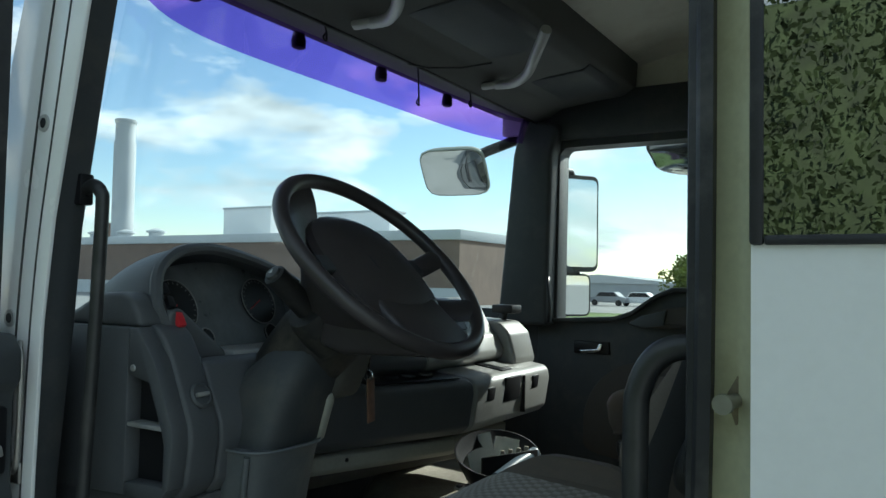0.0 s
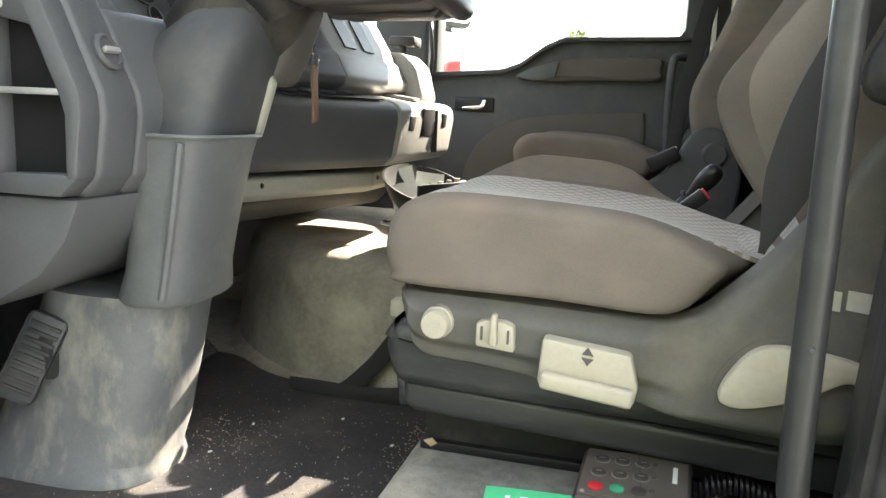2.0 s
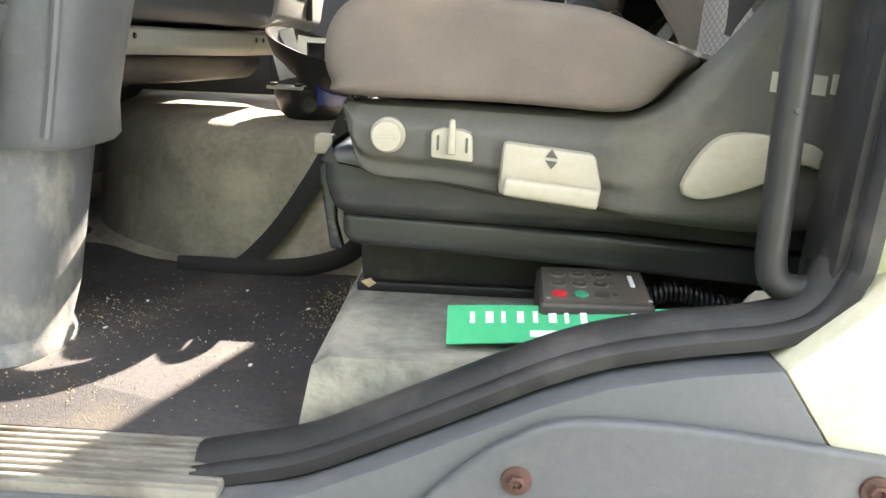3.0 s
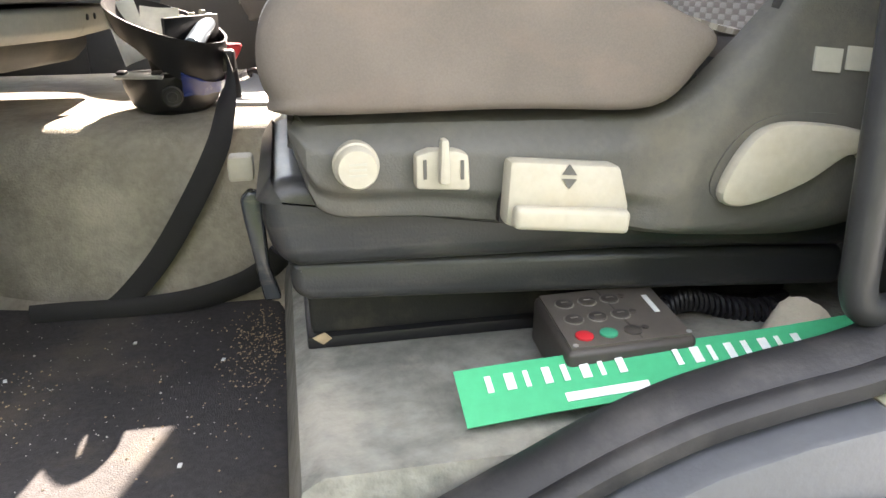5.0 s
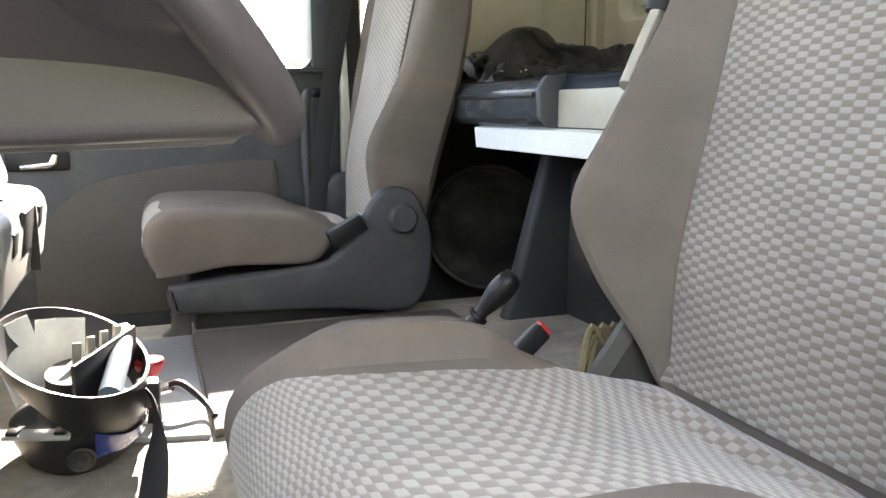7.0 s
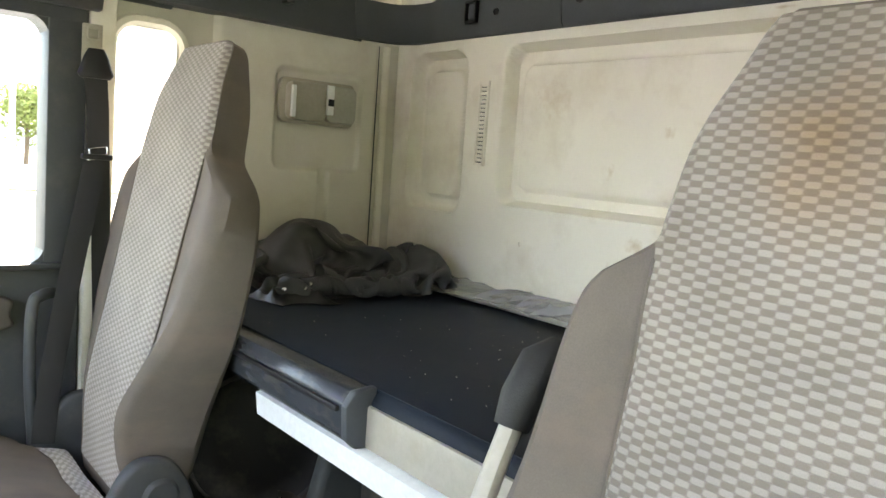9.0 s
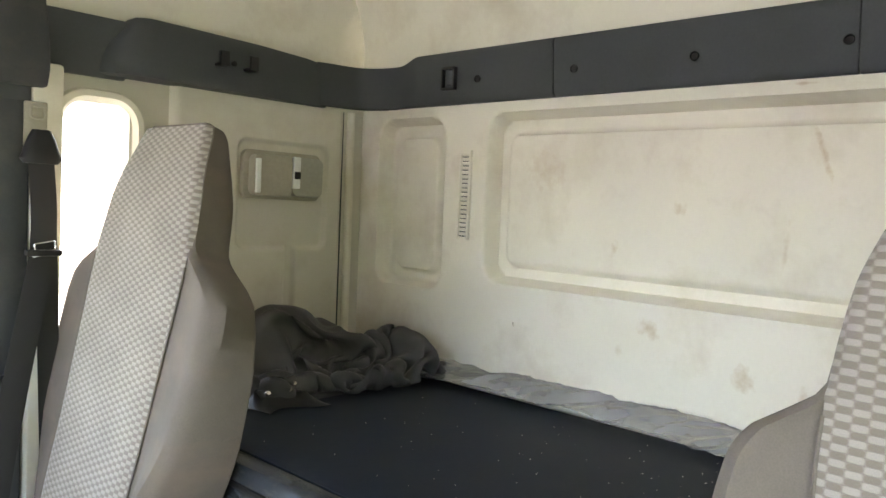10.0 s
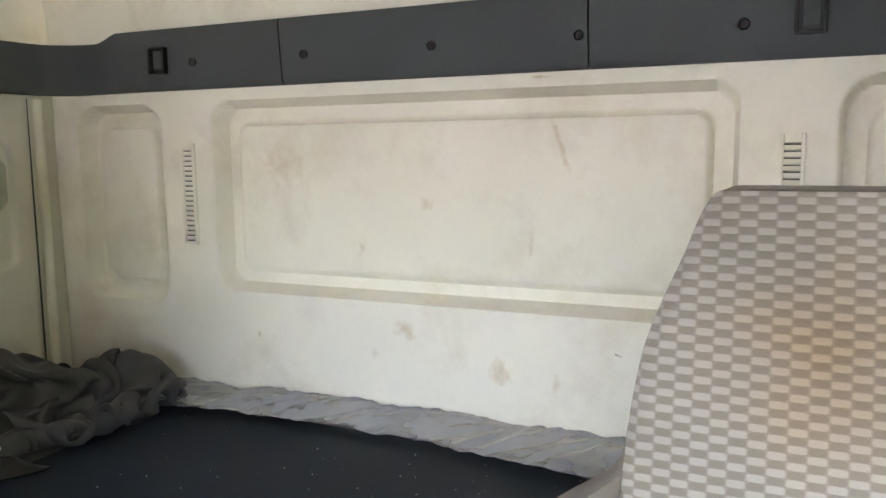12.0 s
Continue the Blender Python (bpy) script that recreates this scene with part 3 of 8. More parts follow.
def band_piece(name, y0, y1, screws, label):
    ob = thing(name, label, "trim panel", (REAR - 0.02, (y0 + y1) / 2, 1.70), "upper trim band")
    h = (y1 - y0) / 2 - 0.0015
    prof = [(0.012, -0.072), (-0.012, -0.070), (-0.020, -0.060), (-0.030, 0.055), (-0.026, 0.066), (0.012, 0.070)]
    part("panel", prism(prof, "y", -h, h), M_BAND, ob, "dark grey grained plastic")
    for y in screws:
        s = part("screw", lathe([(0.0100, 0), (0.0100, 0.002), (0.0088, 0.0028), (0.0070, 0.0006), (0, 0.0006)], pose(-0.0265, y - (y0 + y1) / 2, -0.012, 0, -90, 0), 14), M_BLACK, ob, "black recessed screw")
    return ob


def clip_hook(y):
    ob = thing("retaining_clip", "black plastic retaining clip on the grey trim band", "clip", (REAR - 0.05, y, 1.695))
    part("frame", merge(box(-0.010, 0.004, -0.024, -0.018, -0.03, 0.03, 0.002), box(-0.010, 0.004, 0.018, 0.024, -0.03, 0.03, 0.002), box(-0.010, 0.004, -0.018, 0.018, 0.024, 0.03), box(-0.010, 0.004, -0.018, 0.018, -0.03, -0.024)), M_BLACK, ob)
    part("tongue", box(-0.006, 0.003, -0.014, 0.012, -0.018, 0.022, 0.003), M_BAND, ob)


def bands():
    band_piece("trim_band", 1.42, 1.885, (1.655, ), "dark grey trim band panel along the rear wall")
    band_piece("trim_band", 0.76, 1.42, (1.36, 1.067, 0.776), "dark grey trim band panel with three screws, lightly scratched")
    band_piece("trim_band", 0.245, 0.76, (0.50,), "dark grey trim band panel along the rear wall")
    clip_hook(1.75)
    clip_hook(0.40)
    # curved corner pieces
    for sgn, name in ((1, "trim_corner"), (-1, "trim_corner")):
        cy = CENTRE + sgn * (1.885 - CENTRE)
        ey = CENTRE + sgn * (WALL - 0.005 - CENTRE)
        path = smooth_curve([(REAR - 0.02, cy, 0), (REAR - 0.025, cy + sgn * 0.08, 0), (REAR - 0.035, cy + sgn * 0.15, 0), (REAR - 0.075, ey - sgn * 0.03, 0), (REAR - 0.16, ey - sgn * 0.012, 0), (1.80, ey, 0)], 6)
        out = []
        for i, p in enumerate(path):
            d = (path[min(i + 1, len(path) - 1)] - path[max(i - 1, 0)]).normalized()
            nrm = Vector((-d.y, d.x, 0)) * sgn
            if nrm.x > 0.01 or nrm.y * sgn > 0.2:
                nrm = -nrm
            k = i / (len(path) - 1)
            k = min(max(k / 0.2, 0), 1)
            k = k * k * (3 - 2 * k)
            drop, sunk = 0.019 * k, 1 - 0.55 * k
            out.append([p + nrm * a + Vector((0, 0, b)) for a, b in ((-0.008, 1.628), (0.012, 1.63), (0.020 * sunk, 1.64), (0.030 * sunk, 1.755 - drop), (0.024 * sunk, 1.766 - drop), (-0.008, 1.77 - drop))])
        solo(name, rings(out), M_BAND, "dark grey curved corner piece of the trim band", "trim panel", group="upper trim band")
    # side locker bulging from the passenger side band
    ob = thing("side_locker", "dark grey bulged trim with two coat hooks above the bunk", "trim panel", (0, WALL, 0))
    prof = []
    for x, out_, z0, z1 in ((1.83, 0.010, 1.620, 1.742), (1.76, 0.030, 1.617, 1.750), (1.6, 0.054, 1.617, 1.757), (1.45, 0.062, 1.617, 1.760), (1.30, 0.068, 1.617, 1.763), (1.262, 0.070, 1.617, 1.758), (1.205, 0.062, 1.616, 1.690), (1.184, 0.022, 1.618, 1.660)):
        prof.append([(x, 0.02, z0), (x, -out_ * 0.9, z0 + 0.004), (x, -out_, z0 + 0.02), (x, -out_ * 0.75, z1 - 0.03), (x, -out_ * 0.4, z1), (x, 0.02, z1)])
    part("panel", rings(prof), M_BAND, ob)
    for x in (1.462, 1.545):
        part("coat_hook", merge(box(x - 0.012, x + 0.012, -0.082, -0.045, 1.676, 1.684, 0.002), box(x - 0.012, x + 0.012, -0.085, -0.077, 1.676, 1.712, 0.002)), M_BLACK, ob, "black folding hook")
    part("screw", lathe([(0.007, 0), (0.007, 0.004), (0, 0.005)], pose(1.503, -0.054, 1.69, 90, 0, 0), 12), M_BLACK, ob)
    front = thing("trim_band", "dark grey trim band panel over the passenger door", "trim panel", (0, WALL, 0), "upper trim band")
    part("panel", prism([(0.02, 1.61), (-0.012, 1.612), (-0.022, 1.63), (-0.02, 1.745), (0.02, 1.75)], "x", 0.72, 1.245), M_BAND, front)
    for x in (1.06, 0.95):
        part("screw", lathe([(0.008, 0), (0.008, 0.003), (0, 0.003)], pose(x, -0.022, 1.675, 90, 0, 0), 12), M_BLACK, front)
    solo("trim_band", prism([(0.02 - 0.04, 1.61), (0.012, 1.612), (0.022, 1.63), (0.02, 1.745), (-0.02, 1.75)], "x", 1.05, 1.84), M_BAND, "dark grey trim band panel on the driver side", "trim panel", group="upper trim band")


def rect_hole_wall(name, u, w, y0, y1, holes, material, label, kind="structure", category="wall"):
    """A wall in the x-z plane from (u0, w0) to (u1, w1) between y0 and y1, with rectangular holes cut right through."""
    xs = sorted({u[0], u[1], *(h[0] for h in holes), *(h[1] for h in holes)})
    zs = sorted({w[0], w[1], *(h[2] for h in holes), *(h[3] for h in holes)})
    bm = bmesh.new()
    cells = {}
    for i in range(len(xs) - 1):
        for j in range(len(zs) - 1):
            cx, cz = (xs[i] + xs[i + 1]) / 2, (zs[j] + zs[j + 1]) / 2
            cells[i, j] = not any(h[0] < cx < h[1] and h[2] < cz < h[3] for h in holes)
    V = {}

    def v(x, y, z):
        k = (round(x, 5), round(y, 5), round(z, 5))
        if k not in V:
            V[k] = bm.verts.new(k)
        return V[k]
    for (i, j), solid in cells.items():
        if not solid:
            continue
        a, b, c, d = xs[i], xs[i + 1], zs[j], zs[j + 1]
        for y in (y0, y1):
            bm.faces.new((v(a, y, c), v(b, y, c), v(b, y, d), v(a, y, d)))
        for ni, nj, e in ((i - 1, j, ((a, c), (a, d))), (i + 1, j, ((b, c), (b, d))), (i, j - 1, ((a, c), (b, c))), (i, j + 1, ((a, d), (b, d)))):
            if not cells.get((ni, nj), False):
                (p, q), (r, s) = e
                bm.faces.new((v(p, y0, q), v(r, y0, s), v(r, y1, s), v(p, y1, q)))
    return solo(name, bm, material, label, category, kind)


def side_wall_right():
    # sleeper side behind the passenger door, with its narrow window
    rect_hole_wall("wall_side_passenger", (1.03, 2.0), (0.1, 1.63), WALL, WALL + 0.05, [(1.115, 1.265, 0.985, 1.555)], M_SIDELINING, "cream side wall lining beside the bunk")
    win = thing("side_window", "narrow upright side window with rounded cream surround", "window", (0, WALL, 0), kind="structure")
    path = rounded_path(1.118, 1.262, 0.99, 1.55, 0.045, WALL - 0.004)
    part("window_frame", tube(path, 0.014, 8, closed=True), M_TRIM, win)
    wide = [rounded_path(1.118 - g, 1.262 + g, 0.99 - g, 1.55 + g, 0.045 + g, 0) for g in (0.006, 0.016, 0.030, 0.036)]
    part("surround", rings([[(x, -d, z) for x, y, z in r] for r, d in zip(wide, (0.010, 0.022, 0.020, -0.002))], caps=False), M_TRIM, win, "wide rounded cream surround")
    part("pane", box(1.10, 1.28, 0.025, 0.030, 0.97, 1.57), M_GLASS, win).visible_shadow = False
    # rounded bead in the rear corner
    solo("corner_bead", tube([(1.937, WALL - 0.001, 0.9), (1.934, WALL - 0.001, 1.3), (1.930, WALL - 0.001, 1.62)], 0.013, 14), M_TRIM, "cream rounded bead in the rear corner lining", "trim", "structure")
    solo("corner_seam", tube([(1.908, WALL - 0.001, 0.9), (1.905, WALL - 0.001, 1.3), (1.902, WALL - 0.001, 1.62)], 0.0022, 8), M_BAND, "dark seam between side and rear lining", "trim", "structure")
    # raised relief on the side wall
    def relief(u, v):
        x, z = 1.36 + 0.54 * u, 0.90 + 0.72 * v
        sunk = max(rounded_field(x, z, 1.545, 1.845, 1.215, 1.515, 0.03, 0.012), rounded_field(x, z, 1.700, 1.742, 0.95, 1.235, 0.012, 0.010))
        edge = max(1 - min(u, 1 - u) / 0.05, 0)
        return (x, WALL - 0.016 + 0.013 * max(sunk, edge * edge), z)
    solo("side_wall_relief", slab(relief, 120, 140, 0.004), M_SIDELINING, "dirt-stained cream side lining with a recessed panel, colour darkened for shade", "trim", "structure", smooth=60)
    lamp = thing("switch_box", "cream wall unit with rocker switch in the side wall", "switch box", (1.69, WALL - 0.01, 1.42))
    part("surround", rounded_plate(-0.13, 0.12, -0.066, 0.064, 0.02, 0.020, 0.008), M_CREAM, lamp)
    part("reading_lamp", rounded_plate(-0.115, 0.005, -0.058, 0.052, 0.018, 0.03, -0.012), M_CREAM, lamp, "cream swivel lamp housing")
    part("body", rounded_plate(0.012, 0.112, -0.055, 0.052, 0.018, 0.024, -0.012), M_SKIRTLIGHT, lamp)
    part("rocker", box(0.008, 0.030, -0.044, -0.034, -0.034, 0.052, 0.002), M_PAPERWHITE, lamp, "white rocker switch")
    part("indicator", box(0.010, 0.029, -0.047, -0.042, -0.008, 0.012, 0.002), M_BLACK, lamp, "black switch centre")
    part("lamp_tab", box(-0.112, -0.098, -0.05, -0.03, -0.05, 0.04, 0.003), M_PAPERWHITE, lamp, "white lamp tab")


M_SKIRTLIGHT = mat("grey_cream_plastic", (0.40, 0.39, 0.33), 0.55, var=0.05, bump=0.1)


def rounded_path(x0, x1, z0, z1, r, y, n=6):
    out = []
    for cx, cz, a0 in ((x1 - r, z0 + r, -90), (x1 - r, z1 - r, 0), (x0 + r, z1 - r, 90), (x0 + r, z0 + r, 180)):
        for k in range(n + 1):
            a = radians(a0 + 90 * k / n)
            out.append((cx + r * math.cos(a), y, cz + r * math.sin(a)))
    return out


def rounded_plate(x0, x1, z0, z1, r, thick, y):
    """A plate with rounded corners facing -y: its back lies at y."""
    pts = [(p[0], p[2]) for p in rounded_path(x0, x1, z0, z1, r, 0)]
    return prism(pts, "y", y - thick, y, 0.003)


shell()
bands()

# ---- bunk ----
M_BELLOWS = mat("dark_grey_lining", (0.036, 0.041, 0.040), 0.7, var=0.2, scale=4, bump=0.4, fine=300)


M_TRAY = mat("glossy_dark_tray", (0.034, 0.040, 0.048), 0.22, spec=0.7, var=0.15, bump=0.12, fine=350, dirt=(0.16, 0.15, 0.13), dirt_amount=0.5, dirt_scale=11, stretch=(1.0, 1.0, 3.0))


def bunk():
    ob = thing("bunk_bed", "sleeper bunk with black vinyl mattress, bits of grit on it", "bed", (0, 0, 0))
    n = 40
    prof = [(1.235, 0.845), (1.215, 0.86), (1.212, 0.875), (1.225, 0.893), (1.26, 0.902), (1.6, 0.905), (1.90, 0.897), (1.955, 0.885), (1.96, 0.84)]
    part("mattress", prism([(p.x, p.y) for p in smooth_curve([(a, b, 0) for a, b in prof], 4)], "y", 0.02, WALL - 0.01), M_BED, ob)
    part("board", box(1.225, 1.97, 0.02, WALL - 0.01, 0.80, 0.845), M_BLACK, ob)
    part("front_rail", prism([(1.23, 0.745), (1.195, 0.75), (1.19, 0.795), (1.21, 0.80), (1.23, 0.80)], "y", 0.05, 1.42), M_PAPERWHITE, ob, "white painted lower rail")
    part("upper_rail", box(1.205, 1.226, 0.05, 1.07, 0.802, 0.872, 0.003), M_CREAM, ob, "cream upper rail")
    tray = thing("storage_tray", "black plastic pull-out tray on the bunk's front edge", "tray", (0, 0, 0))
    part("front", prism([(1.222, 0.80), (1.19, 0.803), (1.176, 0.818), (1.172, 0.872), (1.185, 0.892), (1.222, 0.897)], "y", 1.07, 1.80, 0.004), M_TRAY, tray)
    part("groove", box(1.166, 1.176, 1.09, 1.79, 0.858, 0.868, 0.002), M_BLACK, tray)
    part("end_cap", prism([(1.222, 0.80), (1.186, 0.803), (1.168, 0.82), (1.164, 0.875), (1.18, 0.898), (1.222, 0.902)], "y", 1.055, 1.072, 0.003), M_DKPLAST, tray)
    # dark panels added below the bunk, standing for the shade in there
    solo("bunk_shade_back", box(1.66, 1.69, 0.02, WALL - 0.01, 0.10, 0.80), M_BELLOWS, "dark panel closing the space under the bunk, added for its shade", "wall", "structure")
    solo("bunk_shade_side", box(1.12, 1.66, WALL - 0.02, WALL - 0.002, 0.17, 0.80), M_BELLOWS, "dark sheet added for the shade on the side wall under the bunk", "wall", "structure")


bunk()

# ---- seats ----


def seat_upper(ob, dx=0.0, cy=0.0, dz=0.0, wings=1.0, width=1.0, cloth=None, bolster=0.0, low=0.0, far=1.0, hips=1.0, plump=0.0):
    """Cushion and backrest, as parts of ob; cy is the seat's middle line."""
    half = 0.25
    prof = smooth_curve([(0.560, 0, 0.436), (0.541, 0, 0.452), (0.533, 0, 0.482), (0.540, 0, 0.520), (0.566, 0, 0.548), (0.62, 0, 0.560), (0.77, 0, 0.556), (0.88, 0, 0.545), (0.97, 0, 0.520), (1.03, 0, 0.497), (1.01, 0, 0.47), (0.935, 0, 0.430), (0.75, 0, 0.434)], 5, closed=True)
    if plump:
        for p in prof:
            nose = min(max((0.70 - p.x) / 0.16, 0), 1)
            p.z += plump * (0.35 if p.z > 0.5 else -1.2 * nose)
            p.x += plump * 0.7 * nose * max(0.5 - p.z, 0) / 0.06
    mid = Vector((0.77, 0, 0.475))
    out = []
    for k, s in ((-1.0, 0.5), (-1.0, 0.76), (-0.992, 0.86), (-0.972, 0.93), (-0.935, 0.978), (-0.88, 1.0), (-0.80, 1.0), (-0.70, 0.985), (-0.4, 0.97), (0, 0.965), (0.4, 0.97), (0.70, 0.985), (0.80, 1.0), (0.88, 1.0), (0.935, 0.978), (0.972, 0.93), (0.992, 0.86), (1.0, 0.76), (1.0, 0.5)):
        r = []
        for p in prof:
            q = mid + (p - mid) * s
            dip = 0.0
            if abs(k) < 0.75 and p.z > 0.5:
                dip = 0.018 * (1 - (abs(k) / 0.75) ** 2) * min((p.x - 0.53) / 0.2, 1)
            if bolster and k > 0.6 and p.z > 0.5:
                a = min(max((p.x - 0.56) / 0.12, 0), 1) * min(max((0.93 - p.x) / 0.14, 0), 1)
                dip -= bolster * a * a * (3 - 2 * a) * (0.0 if k < 0.75 else 0.5 if k > 0.97 else 1.0)
            if abs(k) > 0.6 and q.x > 0.85:
                q.x = 0.85 + (q.x - 0.85) * (0.66 + 0.34 * max(0.8 - abs(k), 0) / 0.2)
            r.append((q.x + dx, cy + k * half, q.z + dz - dip))
        out.append(r)
    part("cushion", rings(out), M_CLOTH, ob)
    # woven insert over the cushion's front and top
    line = smooth_curve([(0.534, 0, 0.455), (0.530, 0, 0.485), (0.539, 0, 0.522), (0.566, 0, 0.5495), (0.62, 0, 0.5595), (0.77, 0, 0.5545), (0.88, 0, 0.542), (0.97, 0, 0.516), (1.06, 0, 0.488)], 8)
    length = [0.0]
    for a, b in zip(line, line[1:]):
        length.append(length[-1] + (b - a).length)

    def on_line(v):
        k = v * (len(line) - 1)
        i = min(int(k), len(line) - 2)
        return line[i].lerp(line[i + 1], k - i)

    def f(u, v):
        p = on_line(v)
        w = 0.178 - 0.012 * math.sin(v * math.pi)
        y = (u - 0.5) * 2
        kk = abs(y * w / half)
        dip = 0.018 * max(1 - (kk / 0.75) ** 2, 0) * min(max((p.x - 0.53) / 0.2, 0), 1) * (p.z > 0.5)
        s = 0.965 + 0.02 * min(kk / 0.7, 1)
        q = mid + (p - mid) * s
        lift = 0.004 - 0.004 * abs(y) ** 6
        n = (p - mid).normalized()
        return (q.x + dx + n.x * lift, cy - y * w, q.z + dz - dip + 0.004 * (1 - abs(y) ** 8))
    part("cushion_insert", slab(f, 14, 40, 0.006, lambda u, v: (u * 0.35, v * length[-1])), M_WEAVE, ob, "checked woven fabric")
    # backrest
    base, top = Vector((1.088 + dx, cy, 0.455 + dz)), Vector((1.262 + dx, cy, 1.475 + dz))
    up = (top - base)
    L = up.length
    up.normalize()
    fwd = Vector((-up.z, 0, up.x))
    W = [(0, 0.185), (0.05, 0.205), (0.22, 0.245), (0.45, 0.272), (0.60, 0.277), (0.66, 0.272), (0.69, 0.257), (0.715, 0.222), (0.74, 0.193), (0.77, 0.188), (0.83, 0.180), (0.87, 0.168), (0.92, 0.149), (0.95, 0.139), (0.965, 0.132), (0.973, 0.126), (0.978, 0.118)]
    W = [(a, b * width * (1 + (hips - 1) * min(max((0.75 - a) / 0.10, 0), 1) * min(max((a - 0.2) / 0.25, 0), 1))) for a, b in W]
    WING = [(0, 0.02), (0.05, 0.035), (0.15, 0.10), (0.235, 0.135), (0.33, 0.105), (0.5, 0.05), (0.68, 0.025), (0.75, 0.006), (1, 0.0)]
    WING = [(a, b * wings) for a, b in WING]
    DEEP = [(0, 0.075), (0.1, 0.095), (0.5, 0.09), (0.72, 0.085), (0.78, 0.085), (0.95, 0.07), (1.0, 0.055)]
    FRONT = [(0, 0.0), (0.2, 0.022), (0.4, 0.012), (0.7, 0.0), (0.85, -0.005), (1.0, -0.03)]

    IW = [(0, 0.150), (0.3, 0.166), (0.51, 0.180), (0.61, 0.186), (0.68, 0.190), (0.74, 0.189), (0.77, 0.1876), (0.83, 0.1796), (0.87, 0.1676), (0.92, 0.1486), (0.95, 0.1387), (0.965, 0.1317), (0.973, 0.1257), (0.978, 0.1177)]
    IW = [(a, b * width + low * max(1 - a / 0.6, 0)) for a, b in IW]

    def roll(h, k):
        return (0.030 - 0.021 * min(max((h - 0.70) / 0.05, 0), 1)) * max((abs(k) - 0.9) / 0.1, 0) ** 2

    def front_x(h, k):
        wing = lerp_table(WING, h) * (far if k > 0 else 1.0)
        k0 = min(lerp_table(IW, h) / lerp_table(W, h), 0.86)
        rise = max((abs(k) - k0) / (0.97 - k0), 0)
        rise = min(rise, 1)
        rise = rise * rise * (3 - 2 * rise)
        return lerp_table(FRONT, h) + wing * rise
    out = []
    ks = [math.sin(math.pi * (i / 36 - 0.5)) ** 1 * 0.35 + (i / 36 - 0.5) * 1.3 for i in range(37)]
    hs = [0, 0.006, 0.015] + [0.03 + 0.0125 * i for i in range(75)] + [0.962, 0.968, 0.973, 0.976, 0.978]
    for h in hs:
        w, d = lerp_table(W, h), lerp_table(DEEP, h) * (1 + 1.2 * (hips - 1))
        shrink = 1 - 0.2 * max(1 - h / 0.03, 0) ** 2 - 0.05 * max(1 - (0.978 - h) / 0.008, 0) ** 2
        r = []
        for k in ks:
            r.append(base + up * (h * L) + fwd * (front_x(h, k) * shrink - roll(h, k)) + Vector((0, k * w * shrink, 0)))
        taper = 1 - 0.10 * min(max((h - 0.55) / 0.2, 0), 1)
        for k in reversed(ks):
            edge = 0.03 * max((abs(k) - 0.8) / 0.2, 0) ** 2
            r.append(base + up * (h * L) - fwd * (d * shrink - edge) + Vector((0, k * w * shrink * taper, 0)))
        out.append(r)
    part("backrest", rings(out), M_CLOTH, ob)

    def across(u):
        return 0.55 * math.sin(math.pi * (u - 0.5)) + 0.9 * (u - 0.5)

    def g(u, v):
        h = 0.03 + 0.942 * v
        k = across(u)
        w = lerp_table(IW, h)
        kk = k * w / lerp_table(W, h)
        lift = 0.006 * (1 - abs(k) ** 10)
        return base + up * (h * L) + fwd * (front_x(h, kk) + lift + 0.0028 - roll(h, kk)) + Vector((0, -k * w, 0))
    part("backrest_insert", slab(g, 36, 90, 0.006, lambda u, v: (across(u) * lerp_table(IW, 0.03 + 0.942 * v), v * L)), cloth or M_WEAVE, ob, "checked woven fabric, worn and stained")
    part("seam", tube([g(0.0, v / 40) for v in range(30)], 0.0022, 6), M_CLOTH, ob)
    part("seam", tube([g(1.0, v / 40) for v in range(30)], 0.0022, 6), M_CLOTH, ob)


M_SUSP = mat("satin_black_cover", (0.030, 0.032, 0.034), 0.34, spec=0.5, var=0.15, bump=0.15, fine=350, dirt=(0.14, 0.125, 0.10), dirt_amount=0.4, dirt_scale=9, stretch=(1.0, 2.0, 4.0))
M_STRAWPLAIN = mat("bare_worn_patch", (0.36, 0.27, 0.17), 0.8, var=0.3, scale=60)
CY1, CY2 = 0.362, 1.775


